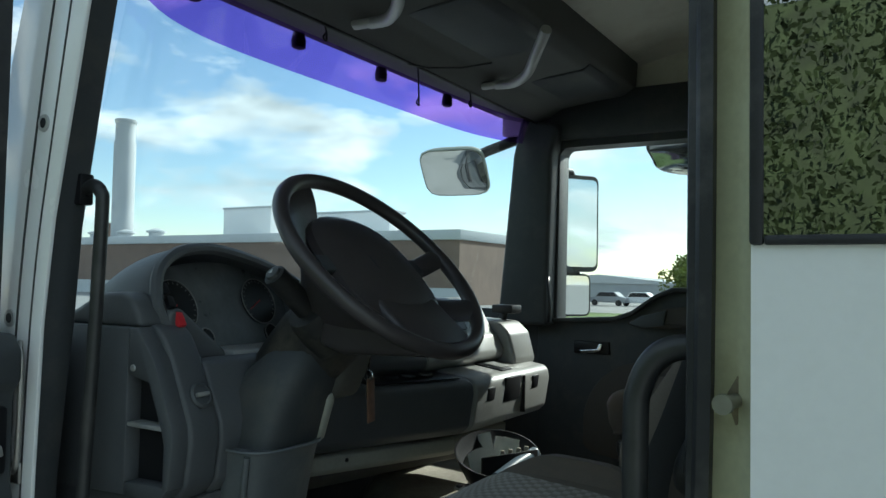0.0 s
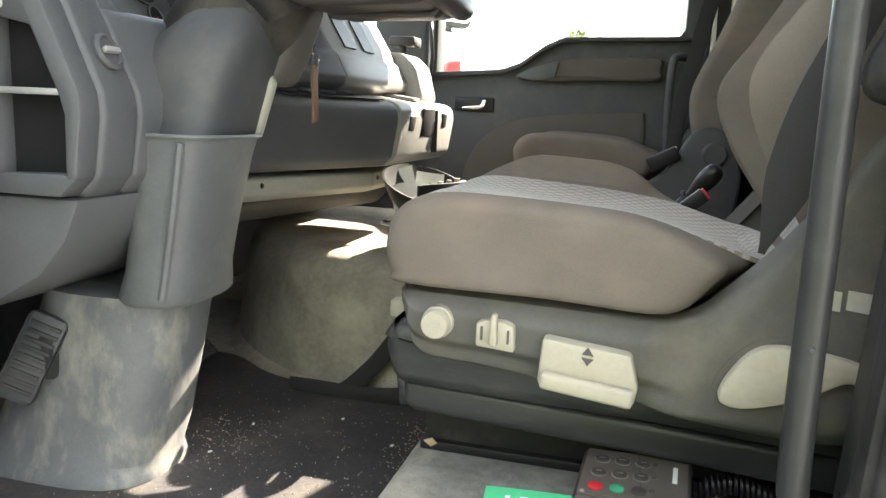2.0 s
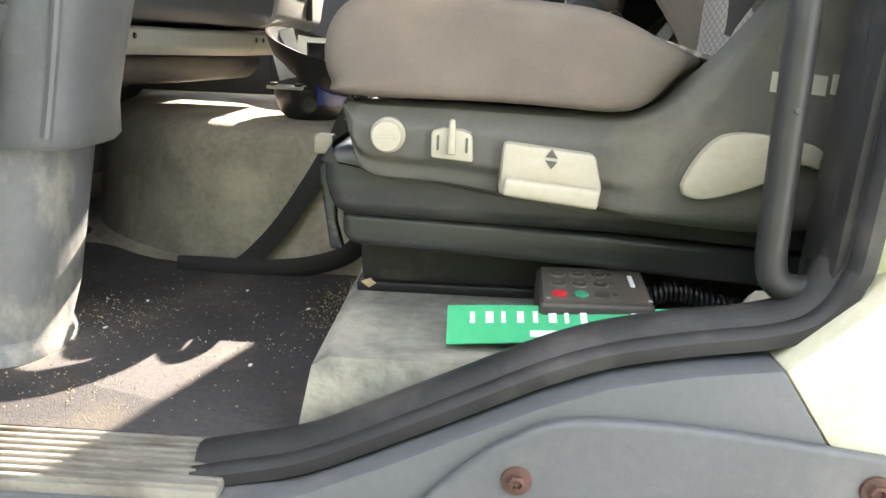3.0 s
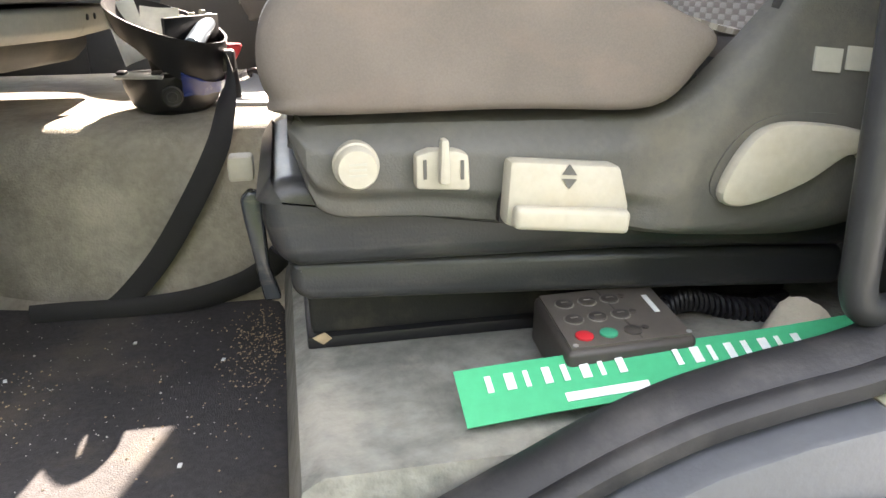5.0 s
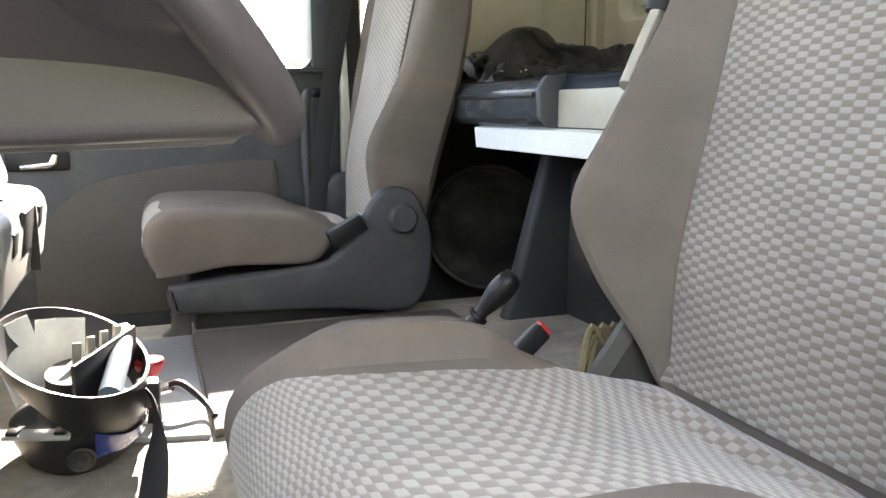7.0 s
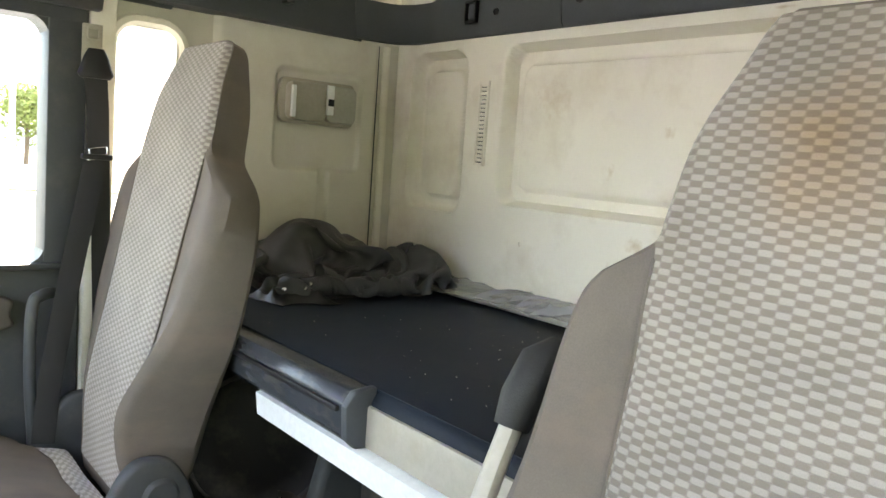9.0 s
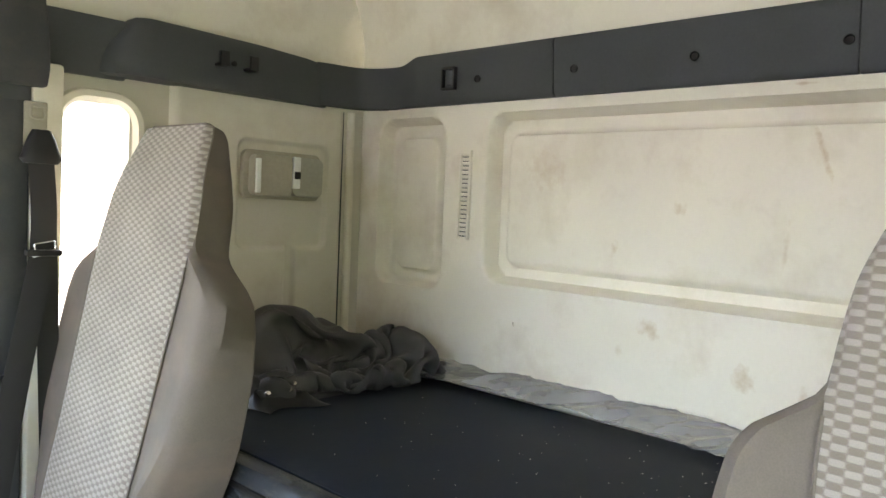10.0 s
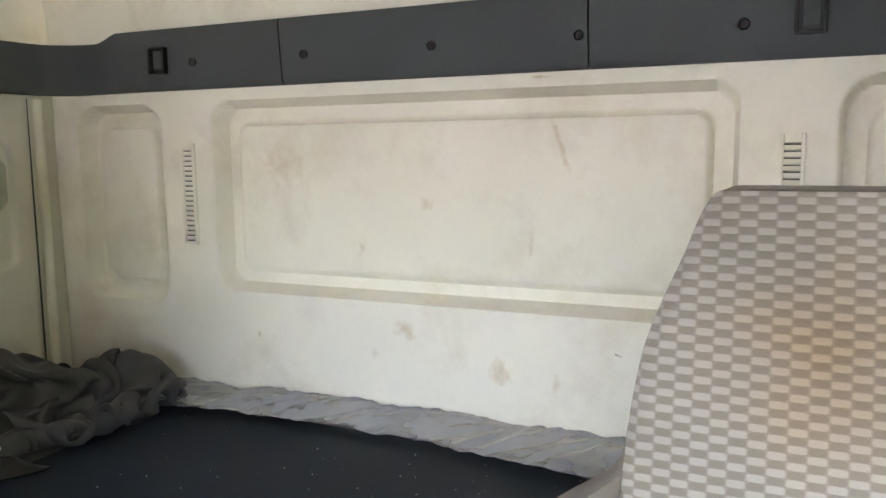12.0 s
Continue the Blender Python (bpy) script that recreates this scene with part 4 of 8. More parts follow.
def driver_seat():
    ob = thing("driver_seat", "taupe cloth air-suspended driver seat with checked inserts and grey side shield", "seat", (0, 0, 0), "cab seats")
    seat_upper(ob, 0.0, CY1, 0.0, 1.12, 1.0, M_WEAVE_DRIVER, 0.035, 0.03)
    # side shields of the seat: rolled edges, a scoop under the cushion and a raised cheek towards the backrest
    low_edge = [(0.556, 0.410), (0.566, 0.374), (0.578, 0.342), (0.600, 0.331), (0.68, 0.326), (0.78, 0.312), (0.88, 0.302), (1.08, 0.288), (1.15, 0.296), (1.19, 0.35), (1.205, 0.42), (1.215, 0.58)]
    high_edge = [(0.556, 0.430), (0.60, 0.431), (0.90, 0.427), (0.935, 0.437), (0.975, 0.472), (1.03, 0.535), (1.075, 0.60), (1.13, 0.70), (1.215, 0.71)]

    def soft(k):
        k = min(max(k, 0.0), 1.0)
        return k * k * (3 - 2 * k)

    def shield(side):
        def f(u, v):
            x = 0.556 + 0.659 * (u if side > 0 else 1 - u)
            a, b = lerp_table(low_edge, x), lerp_table(high_edge, x)
            z = a + (b - a) * v
            y = 0.127 + 0.022 * max((abs(2 * v - 1) - 0.82) / 0.18, 0) ** 2
            y -= 0.014 * soft((x - 0.862 - (z - 0.30) * 0.62) / 0.05)
            y += 0.012 * soft((v - 0.66) / 0.25) * soft((0.93 - x) / 0.06) + 0.016 * soft((0.575 - x) / 0.019) ** 2 + 0.012 * soft((0.36 - v) / 0.14) * soft((0.95 - x) / 0.08)
            return (x, y if side > 0 else 2 * CY1 - y, z)
        return slab(f, 90, 30, 0.022)
    part("side_shield", shield(1), M_SKIRT, ob, "olive-grey moulded plastic side shield")
    part("side_shield", shield(-1), M_SKIRT, ob, "olive-grey moulded plastic side shield")
    part("cushion_pan", box(0.60, 1.15, 0.165, 0.56, 0.34, 0.42, 0.02), M_BASE, ob)
    # suspension cover, stepped
    part("suspension_cover", prism([(0.556, 0.276), (0.536, 0.282), (0.525, 0.325), (0.524, 0.354), (0.532, 0.366), (0.556, 0.370), (0.62, 0.362), (1.2, 0.33), (1.2, 0.25), (0.9, 0.268)], "y", 0.166, 0.55, 0.022, 5), M_SUSP, ob)
    part("bellows_band", prism([(0.566, 0.232), (0.549, 0.240), (0.546, 0.272), (0.556, 0.279), (0.9, 0.264), (1.2, 0.245), (1.2, 0.195), (0.9, 0.214)], "y", 0.188, 0.55, 0.012, 4), M_SUSP, ob, "black lower tier of the suspension cover")
    part("base_box", prism([(0.566, 0.160), (0.562, 0.236), (1.18, 0.215), (1.18, 0.160)], "y", 0.262, 0.52, 0.006), M_BASE, ob)
    part("base_rail", box(0.560, 1.18, 0.250, 0.53, 0.147, 0.162, 0.003), M_BLACK, ob)
    part("front_bracket", prism([(0.515, 0.20), (0.500, 0.30), (0.498, 0.322), (0.508, 0.332), (0.522, 0.328), (0.524, 0.24), (0.535, 0.20)], "y", 0.28, 0.30, 0.004, 3), M_TRAY, ob, "glossy black steel height bracket")
    part("paint_chip", prism([(0.566, 0.162), (0.580, 0.168), (0.588, 0.160), (0.578, 0.153)], "y", 0.2485, 0.2505), M_STRAWPLAIN, ob, "bare worn patch")
    part("front_lever", box(0.487, 0.515, 0.30, 0.33, 0.338, 0.366, 0.004), M_CREAM, ob, "cream lever end")
    # controls on the shield
    dial = part("dial", lathe([(0.0215, 0), (0.0215, 0.016), (0.0196, 0.018), (0.0190, 0.031), (0.0172, 0.0335), (0, 0.034)], pose(0.6145, 0.136, 0.390, 90, 0, 0), 28), M_CREAM, ob, "round cream dial")
    for k in range(3):
        part("mark", put(box(-0.008, 0.008, -0.001, 0.001, 0, 0.0008), pose(0.6145, 0.1022, 0.385 + 0.005 * k, 90, 0, 0)), M_SKIRTLIGHT, dial)
    sl = part("slide_switch", prism([(0.668, 0.366), (0.720, 0.362), (0.718, 0.397), (0.706, 0.401), (0.682, 0.402), (0.668, 0.398)], "y", 0.112, 0.142, 0.004), M_CREAM, ob, "cream slide switch")
    part("tab", prism([(0.688, 0.372), (0.699, 0.372), (0.697, 0.414), (0.690, 0.414)], "y", 0.100, 0.114, 0.003), M_CREAM, sl)
    part("arrow", box(0.675, 0.678, 0.1105, 0.1125, 0.376, 0.394), M_SKIRT, sl)
    part("arrow", box(0.710, 0.713, 0.1105, 0.1125, 0.374, 0.392), M_SKIRT, sl)
    hd = part("height_handle", prism([(0.756, 0.390), (0.867, 0.379), (0.878, 0.338), (0.874, 0.312), (0.752, 0.326)], "y", 0.106, 0.150, 0.006), M_CREAM, ob, "cream lift handle with grip recess")
    part("grip_lip", prism([(0.758, 0.349), (0.874, 0.338), (0.872, 0.314), (0.756, 0.327)], "y", 0.090, 0.107, 0.006, 3), M_CREAM, hd)
    part("handle_gap", prism([(0.7555, 0.3905), (0.8675, 0.3795), (0.8787, 0.338), (0.8748, 0.3112), (0.7515, 0.3252)], "y", 0.1275, 0.149), M_BLACK, hd, "dark gap round the handle")
    for s in (1, -1):
        part("arrow", prism([(0.8065, 0.3725 + s * 0.002), (0.8215, 0.371 + s * 0.002), (0.814, 0.372 + s * 0.012)], "y", 0.1045, 0.1065), M_SKIRT, hd, "grey up and down arrow")
    # recline lever in its recess
    part("lever_recess", prism([(p.x, p.y) for p in smooth_curve([(0.966, 0.345, 0), (0.985, 0.395, 0), (1.03, 0.42, 0), (1.11, 0.415, 0), (1.14, 0.38, 0), (1.11, 0.335, 0), (1.03, 0.322, 0)], 5, True)], "y", 0.1105, 0.116), M_SKIRT, ob)
    part("recline_lever", prism([(p.x, p.y) for p in smooth_curve([(0.970, 0.342, 0), (0.983, 0.380, 0), (1.012, 0.410, 0), (1.06, 0.413, 0), (1.125, 0.400, 0), (1.128, 0.375, 0), (1.105, 0.378, 0), (1.06, 0.352, 0), (1.0, 0.333, 0)], 5, True)], "y", 0.094, 0.113, 0.006), M_CREAM, ob, "cream recline lever")
    # raised maker's letters on the shield, drawn as plain bars
    for k, (x, w) in enumerate(((1.062, 0.030), (1.098, 0.028), (1.132, 0.028))):
        part("letter_bar", prism([(x, 0.462), (x + w, 0.459), (x + w, 0.482), (x, 0.485)], "y", 0.1105, 0.116), M_SKIRTLIGHT, ob, "pale raised emblem bar")
    # folded armrest at the seat's inner side
    arm = part("armrest", tube([(1.12, 0.655, 0.70), (1.135, 0.665, 0.78), (1.15, 0.672, 0.86)], 0.028, 14, flat=0.8), M_BASE, ob, "black folded armrest")
    part("armrest_grip", tube([(1.100, 0.676, 0.865), (1.125, 0.680, 0.915), (1.152, 0.683, 0.968)], 0.020, 10, flat=0.7), M_CREAM, arm, "yellowed cream grip")
    part("armrest_end", tube([(1.152, 0.683, 0.966), (1.163, 0.682, 1.0), (1.185, 0.676, 1.04), (1.21, 0.67, 1.06)], 0.026, 12, radii=[0.022, 0.026, 0.028, 0.016]), M_BASE, arm)
    # belt buckle between cushion and tunnel
    bk = part("belt_buckle", put(box(-0.014, 0.014, -0.010, 0.010, -0.06, 0.012, 0.004), pose(0.962, 0.665, 0.527, 0, 48, 0)), M_BLACK, ob, "black belt buckle")
    part("red_button", put(box(-0.011, 0.011, -0.0085, 0.0085, 0.010, 0.016, 0.002), pose(0.962, 0.665, 0.527, 0, 48, 0)), M_RED, bk, "red release button")
    strap = smooth_curve([(0.998, 0.090, 0.522), (1.016, 0.080, 0.60), (1.034, 0.072, 0.70), (1.068, 0.068, 0.79), (1.115, 0.070, 0.93), (1.165, 0.075, 1.12), (1.20, 0.08, 1.28)], 6)
    wide = [lerp_table([(0.0, 0.004), (0.2, 0.027), (0.4, 0.020), (1.0, 0.021)], k / (len(strap) - 1)) for k in range(len(strap))]
    part("hanging_belt", tube(strap, 0.02, 10, radii=wide, flat=0.09, up=(0, 1, 0)), M_STRAP, ob, "black seat belt webbing")
    arm = part("armrest", tube(smooth_curve([(1.098, 0.045, 0.690), (1.110, 0.045, 0.735), (1.140, 0.045, 0.82), (1.178, 0.045, 0.92)], 5), 0.036, 16, radii=[0.020, 0.030, 0.035, 0.038, 0.039, 0.038, 0.036, 0.034, 0.033, 0.032, 0.032, 0.031, 0.030, 0.029, 0.026, 0.014], flat=0.7, up=(0, 1, 0)), M_BASE, ob, "black folded armrest")
    part("pivot_cap", lathe([(0.0, 0.010), (0.022, 0.010), (0.027, 0.004), (0.028, 0.0)], pose(1.112, 0.022, 0.735, 90, 0, 0), 22), M_SUSP, arm)
    return ob


def passenger_seat():
    ob = thing("passenger_seat", "taupe cloth passenger seat with checked inserts on a low grey base", "seat", (0, 0, 0), "cab seats")
    dx, dz = -0.082, 0.045
    seat_upper(ob, dx, CY2, dz, 0.5, 1.0, None, 0.0, 0.01, -0.1, 1.2, 0.02)
    prof = [(0.497, 0.432), (0.506, 0.392), (0.54, 0.378), (0.85, 0.365), (1.04, 0.345), (1.10, 0.38), (1.122, 0.46), (1.118, 0.55), (1.075, 0.635), (1.015, 0.652), (0.972, 0.625), (0.93, 0.548), (0.88, 0.496), (0.82, 0.474), (0.53, 0.450)]
    prof = [(p.x, p.y) for p in smooth_curve([(a, b, 0) for a, b in prof], 4, True)]
    for y in (1.515, 2.0):
        part("side_shield", prism(prof, "y", y, y + 0.035, 0.012, 3), M_DKPLAST, ob, "dark grey plastic side shield")
    part("pan", box(0.545, 1.02, 1.55, 2.0, 0.37, 0.455, 0.02), M_DKPLAST, ob)
    part("hinge_cap", lathe([(0.0, 0.012), (0.030, 0.012), (0.036, 0.006), (0.037, 0.0)], pose(1.045, 1.514, 0.575, 90, 0, 0), 24), M_DKPLAST, ob)
    part("base_box", prism([(0.53, 0.17), (0.56, 0.37), (1.02, 0.37), (1.02, 0.17)], "y", 1.57, 1.97, 0.01), M_BLACK, ob)
    part("front_bracket", prism([(0.475, 0.325), (0.500, 0.345), (0.512, 0.40), (0.545, 0.40), (0.545, 0.31), (0.51, 0.315)], "y", 1.530, 1.56, 0.004), M_SKIRT, ob)
    bk = part("belt_buckle", put(box(-0.022, 0.022, -0.016, 0.016, -0.07, 0.022, 0.006), pose(0.925, 1.512, 0.565, 0, 62, 0)), M_BLACK, ob, "black belt buckle")
    part("buckle_edge", put(box(-0.020, -0.014, -0.014, 0.014, 0.020, 0.0245, 0.002), pose(0.925, 1.512, 0.565, 0, 62, 0)), M_SKIRTLIGHT, bk, "pale worn edge")
    return ob


driver_seat()
passenger_seat()

# ---- front of the cab ----
# lightened dash plastic: sun on the console faces is put into this colour
M_DASHMID = mat("mid_grey_dash_plastic", (0.30, 0.30, 0.285), 0.42, var=0.08, bump=0.2, fine=600, dirt=(0.25, 0.24, 0.21), dirt_amount=0.35, dirt_scale=10)
M_DOORCLOTH = mat("brown_grey_door_cloth", (0.105, 0.095, 0.085), 0.9, var=0.08, bump=0.4, fine=700, spec=0.2)
M_CUP = mat("blue_grey_cup", (0.085, 0.095, 0.105), 0.5, var=0.08)
M_SILVER = mat("silver_grey_plastic", (0.42, 0.42, 0.41), 0.35, metal=0.3, var=0.05)
M_COLUMN = mat("grey_column_plastic", (0.125, 0.135, 0.142), 0.45, var=0.12, bump=0.25, fine=400, dirt=(0.26, 0.25, 0.22), dirt_amount=0.45, dirt_scale=8)
M_WORNBOOT = mat("scuffed_grey_column", (0.135, 0.143, 0.150), 0.5, var=0.18, scale=9, bump=0.3, fine=300, dirt=(0.44, 0.42, 0.35), dirt_amount=0.65, dirt_scale=13, stretch=(1.0, 1.0, 0.5))


def offset_box(x, y, z, hx, hy, n=28, power=3.2):
    """A rounded horizontal ring."""
    out = []
    for k in range(n):
        a = 2 * math.pi * k / n
        c, s = math.cos(a), math.sin(a)
        q = (abs(c) ** power + abs(s) ** power) ** (-1 / power)
        out.append((x + hx * q * c, y + hy * q * s, z))
    return out


def dashboard():
    ob = thing("dashboard", "dark grey moulded truck dashboard with worn storage slots and missing inserts", "dashboard", (0, 0, 0))
    # driver's side block with two open storage slots
    prof = [(-0.60, 0.845), (-0.02, 0.862), (0.050, 0.860), (0.078, 0.838), (0.105, 0.795), (0.160, 0.672), (0.164, 0.640), (0.152, 0.555), (0.125, 0.525), (-0.60, 0.515)]
    part("driver_block", prism(prof, "y", 0.050, 0.125, 0.010, 3), M_DASH, ob)
    lower = [(-0.60, 0.775), (-0.02, 0.782), (0.085, 0.790), (0.106, 0.783), (0.160, 0.672), (0.164, 0.640), (0.152, 0.555), (0.125, 0.525), (-0.60, 0.515)]
    part("driver_block", prism(lower, "y", 0.127, 0.33, 0.008, 3), M_DASH, ob)
    part("cheek", prism([(0.085, 0.78), (0.085, 0.885), (0.115, 0.892), (0.235, 0.800), (0.245, 0.78)], "x", -0.06, 0.050, 0.008, 3), M_DASH, ob)
    # end face made of rails round the slots
    outer = [(-0.22, 0.856), (0.046, 0.856), (0.10, 0.793), (0.155, 0.670), (0.158, 0.640), (0.147, 0.558), (0.12, 0.531), (-0.22, 0.52)]
    part("end_panel", prism([(-0.22, 0.856), (0.022, 0.856), (0.022, 0.531), (-0.22, 0.52)], "y", 0.012, 0.052, 0.005), M_DASH, ob)
    part("slot_rail", prism([(0.022, 0.856), (0.046, 0.856), (0.10, 0.793), (0.155, 0.670), (0.158, 0.640), (0.147, 0.558), (0.131, 0.548), (0.133, 0.640), (0.125, 0.665), (0.085, 0.752), (0.022, 0.765)], "y", 0.012, 0.052, 0.004), M_DASH, ob)
    part("slot_rail", prism([(0.022, 0.531), (0.12, 0.531), (0.147, 0.556), (0.128, 0.562), (0.022, 0.558)], "y", 0.012, 0.052, 0.004), M_DASH, ob)
    part("slot_rail", box(0.022, 0.124, 0.014, 0.052, 0.664, 0.673, 0.003), M_SILVER, ob, "worn grey divider rail")
    part("slot_pocket", prism([(0.022, 0.556), (0.132, 0.556), (0.134, 0.640), (0.088, 0.754), (0.022, 0.766)], "y", 0.046, 0.0525), M_BLACK, ob, "black pocket lining")
    part("frame_screw", lathe([(0.007, 0), (0.006, 0.003), (0, 0.003)], pose(0.040, 0.012, 0.778, 90, 0, 0), 12), M_SILVER, ob)
    lock = part("lamp_switch", lathe([(0.026, 0), (0.026, 0.004), (0.021, 0.007), (0.019, 0.003), (0, 0.003)], pose(0.139, 0.092, 0.725, 0, 66, 0), 26), M_DASH, ob, "round light switch")
    part("grip", put(box(-0.004, 0.004, -0.015, 0.015, 0.003, 0.012, 0.002), pose(0.139, 0.092, 0.725, 0, 66, 0)), M_SILVER, lock)
    part("flap", put(box(-0.030, 0.030, -0.022, 0.022, 0, 0.004, 0.003), pose(0.158, 0.20, 0.60, 0, 96, 0)), M_DASH, ob)
    part("flap_notch", put(box(-0.010, 0.006, -0.010, 0.010, 0.003, 0.006, 0.002), pose(0.160, 0.20, 0.598, 0, 96, 0)), M_BLACK, ob)
    # knee panel sweeping down and forward
    knee = [(0.135, 0.527), (0.110, 0.468), (0.065, 0.415), (-0.01, 0.372), (-0.09, 0.338), (-0.25, 0.29), (-0.45, 0.26), (-0.45, 0.52)]
    part("knee_panel", prism(knee, "y", 0.03, 0.36, 0.006), M_DASH, ob)
    # main body behind
    body = [(-0.60, 0.30), (-0.02, 0.45), (0.02, 0.60), (0.03, 0.80), (-0.02, 0.862), (-0.60, 0.852)]
    part("main_body", prism(body, "y", 0.77, 1.50, 0.01), M_DASH, ob)
    part("main_body", prism([(-0.60, 0.30), (-0.02, 0.45), (0.02, 0.60), (0.03, 0.765), (-0.01, 0.786), (-0.60, 0.78)], "y", 0.33, 0.768, 0.01), M_DASH, ob)
    low = [(-0.60, 0.30), (-0.30, 0.45), (-0.24, 0.60), (-0.24, 0.76), (-0.29, 0.80), (-0.60, 0.83)]
    part("passenger_body", prism(low, "y", 1.50, WALL - 0.03, 0.02, 3), M_DASH, ob)
    # instrument hood
    lip = smooth_curve([(0.045, 0.082, 0.852), (0.028, 0.070, 0.905), (0.005, 0.088, 0.965), (-0.015, 0.14, 1.004), (-0.026, 0.20, 1.021), (-0.040, 0.28, 1.024), (-0.058, 0.39, 1.010), (-0.072, 0.50, 0.985), (-0.084, 0.61, 0.950), (-0.092, 0.70, 0.900), (-0.095, 0.75, 0.83)], 5)
    mid = Vector((0, 0.40, 0.86))

    def hood(u, v):
        k = u * (len(lip) - 1)
        i = min(int(k), len(lip) - 2)
        p = lip[i].lerp(lip[i + 1], k - i)
        back = p + Vector((-0.32 * v, 0, -0.09 * v * v))
        q = Vector((0, mid.y, mid.z)) - Vector((0, back.y, back.z))
        return back + q * (0.16 * v * v + 0.035 * math.exp(-v * 30))
    part("instrument_hood", slab(hood, 46, 14, 0.012), M_DASH, ob)
    part("hood_lip", tube([hood(u / 46, 0.02) for u in range(47)], 0.013, 8), M_DASH, ob)
    part("dash_end_hump", prism([(-0.24, 0.855), (-0.19, 0.877), (-0.13, 0.905), (-0.073, 0.922), (-0.02, 0.924), (0.010, 0.912), (0.035, 0.880), (0.042, 0.855)], "y", 0.022, 0.12, 0.012, 3), M_DASH, ob)

    def face(u, v):
        y = 0.10 + 0.60 * u
        top = 0.992 - 0.12 * abs((u - 0.42) / 0.6) ** 2.2
        z = 0.79 + (top - 0.79) * v
        return (-0.035 - 0.075 * v - 0.05 * u, y, z)
    cl = part("instrument_panel", slab(face, 20, 10, 0.01), M_CLUSTER, ob, "dusty instrument panel, sky reflection put into its grey")
    fn = Vector((0.90, 0.08, 0.36)).normalized()
    turn = fn.to_track_quat("Z", "Y").to_matrix().to_4x4()
    for y, z, r in ((0.205, 0.888, 0.062), (0.485, 0.895, 0.060), (0.275, 0.815, 0.023), (0.505, 0.815, 0.024)):
        u = (y - 0.10) / 0.60
        v = (z - 0.79) / (0.992 - 0.12 * abs((u - 0.42) / 0.6) ** 2.2 - 0.79)
        c = Vector(face(u, v)) + fn * 0.003
        m = Matrix.Translation(c) @ turn
        dial = part("gauge", lathe([(r, 0), (r, 0.004), (0, 0.004)], m, 32), M_GAUGE, cl, "black round gauge")
        part("bezel", put(tube([(r * math.cos(a), r * math.sin(a), 0.005) for a in (2 * math.pi * k / 36 for k in range(36))], 0.0013, 6, closed=True), m), M_DASHMID, cl, "thin grey bezel")
        ticks = 20 if r > 0.04 else 8
        for k in range(ticks):
            a = radians(-130 + 260 * k / (ticks - 1))
            part("tick", put(box(-0.0007, 0.0007, r * 0.84, r * 0.93, 0.0042, 0.0050), m @ pose(0, 0, 0, 0, 0, math.degrees(a))), M_DASHMID, cl)
        part("needle", put(box(-0.0012, 0.0012, -0.004, r * 0.75, 0.0052, 0.0062), m @ pose(0, 0, 0, 0, 0, 118)), M_RED, cl, "red needle")
    # pale material stands for sun on the ledge's upper surface
    part("lower_ledge", prism([(0.07, 0.782), (0.06, 0.796), (-0.03, 0.800), (-0.05, 0.77)], "y", 0.25, 0.50, 0.005), M_SILVER, ob, "ledge under the gauges, sunlight put into its pale grey")
    part("hazard_switch", put(box(-0.008, 0.010, -0.017, 0.017, -0.008, 0.008, 0.003), pose(0.050, 0.108, 0.868, 0, 58, 0) @ pose(0, 0, 0, 0, 0, 90)), M_RED, ob, "red switch")
    for k in range(2):
        part("switch", put(box(-0.008, 0.008, -0.013, 0.013, -0.006, 0.006, 0.002), pose(0.028 - 0.016 * k, 0.103 - 0.004 * k, 0.902 + 0.028 * k, 0, 58, 0) @ pose(0, 0, 0, 0, 0, 90)), M_BLACK, ob)
    # centre console, dark face towards the driver's side; the face towards the passenger has sunlight in its paler
    # colour
    con = [(0.03, 0.515), (0.238, 0.525), (0.262, 0.548), (0.276, 0.640), (0.272, 0.668), (0.255, 0.682), (0.13, 0.700), (0.03, 0.70)]
    def slant(bm, y0):
        for v in bm.verts:
            v.co.x += 0.37 * min(v.co.y - y0, 0)
        return bm
    part("console_face", slant(prism(con, "y", 0.40, 0.958, 0.008, 3), 0.958), M_DASH, ob)
    part("console_face", prism([(x + 0.004, z) for x, z in con], "y", 0.963, 1.475, 0.010, 3), M_DASHMID, ob, "console face with open cut-outs, sunlight put into its paler grey")
    for y, w, h, z in ((1.03, 0.045, 0.038, 0.612), (1.14, 0.105, 0.075, 0.595), (1.335, 0.045, 0.040, 0.618)):
        part("cutout", put(box(-0.006, 0.004, 0, w, 0, h, 0.003), pose(0.272 + (z - 0.6) * 0.15, y, z, 0, 8, 0)), M_BLACK, ob, "dark empty cut-out")
    part("panel_joint", box(0.268, 0.2845, 1.268, 1.272, 0.55, 0.665), M_BLACK, ob)
    part("ashtray_slot", put(box(-0.05, 0.05, -0.035, 0.035, 0, 0.006, 0.003), pose(0.20, 1.21, 0.689, 0, 8, 0)), M_BLACK, ob)
    part("ashtray_lid", put(box(-0.03, 0.03, -0.03, 0.03, 0.004, 0.011, 0.003), pose(0.205, 1.22, 0.689, 0, 8, 0)), M_DASHMID, ob)
    part("button_plate", slant(put(box(-0.055, 0.055, -0.14, 0.14, 0, 0.004, 0.002), pose(0.200, 0.79, 0.691, 0, 8, 0)), 0.958), M_BLACK, ob)
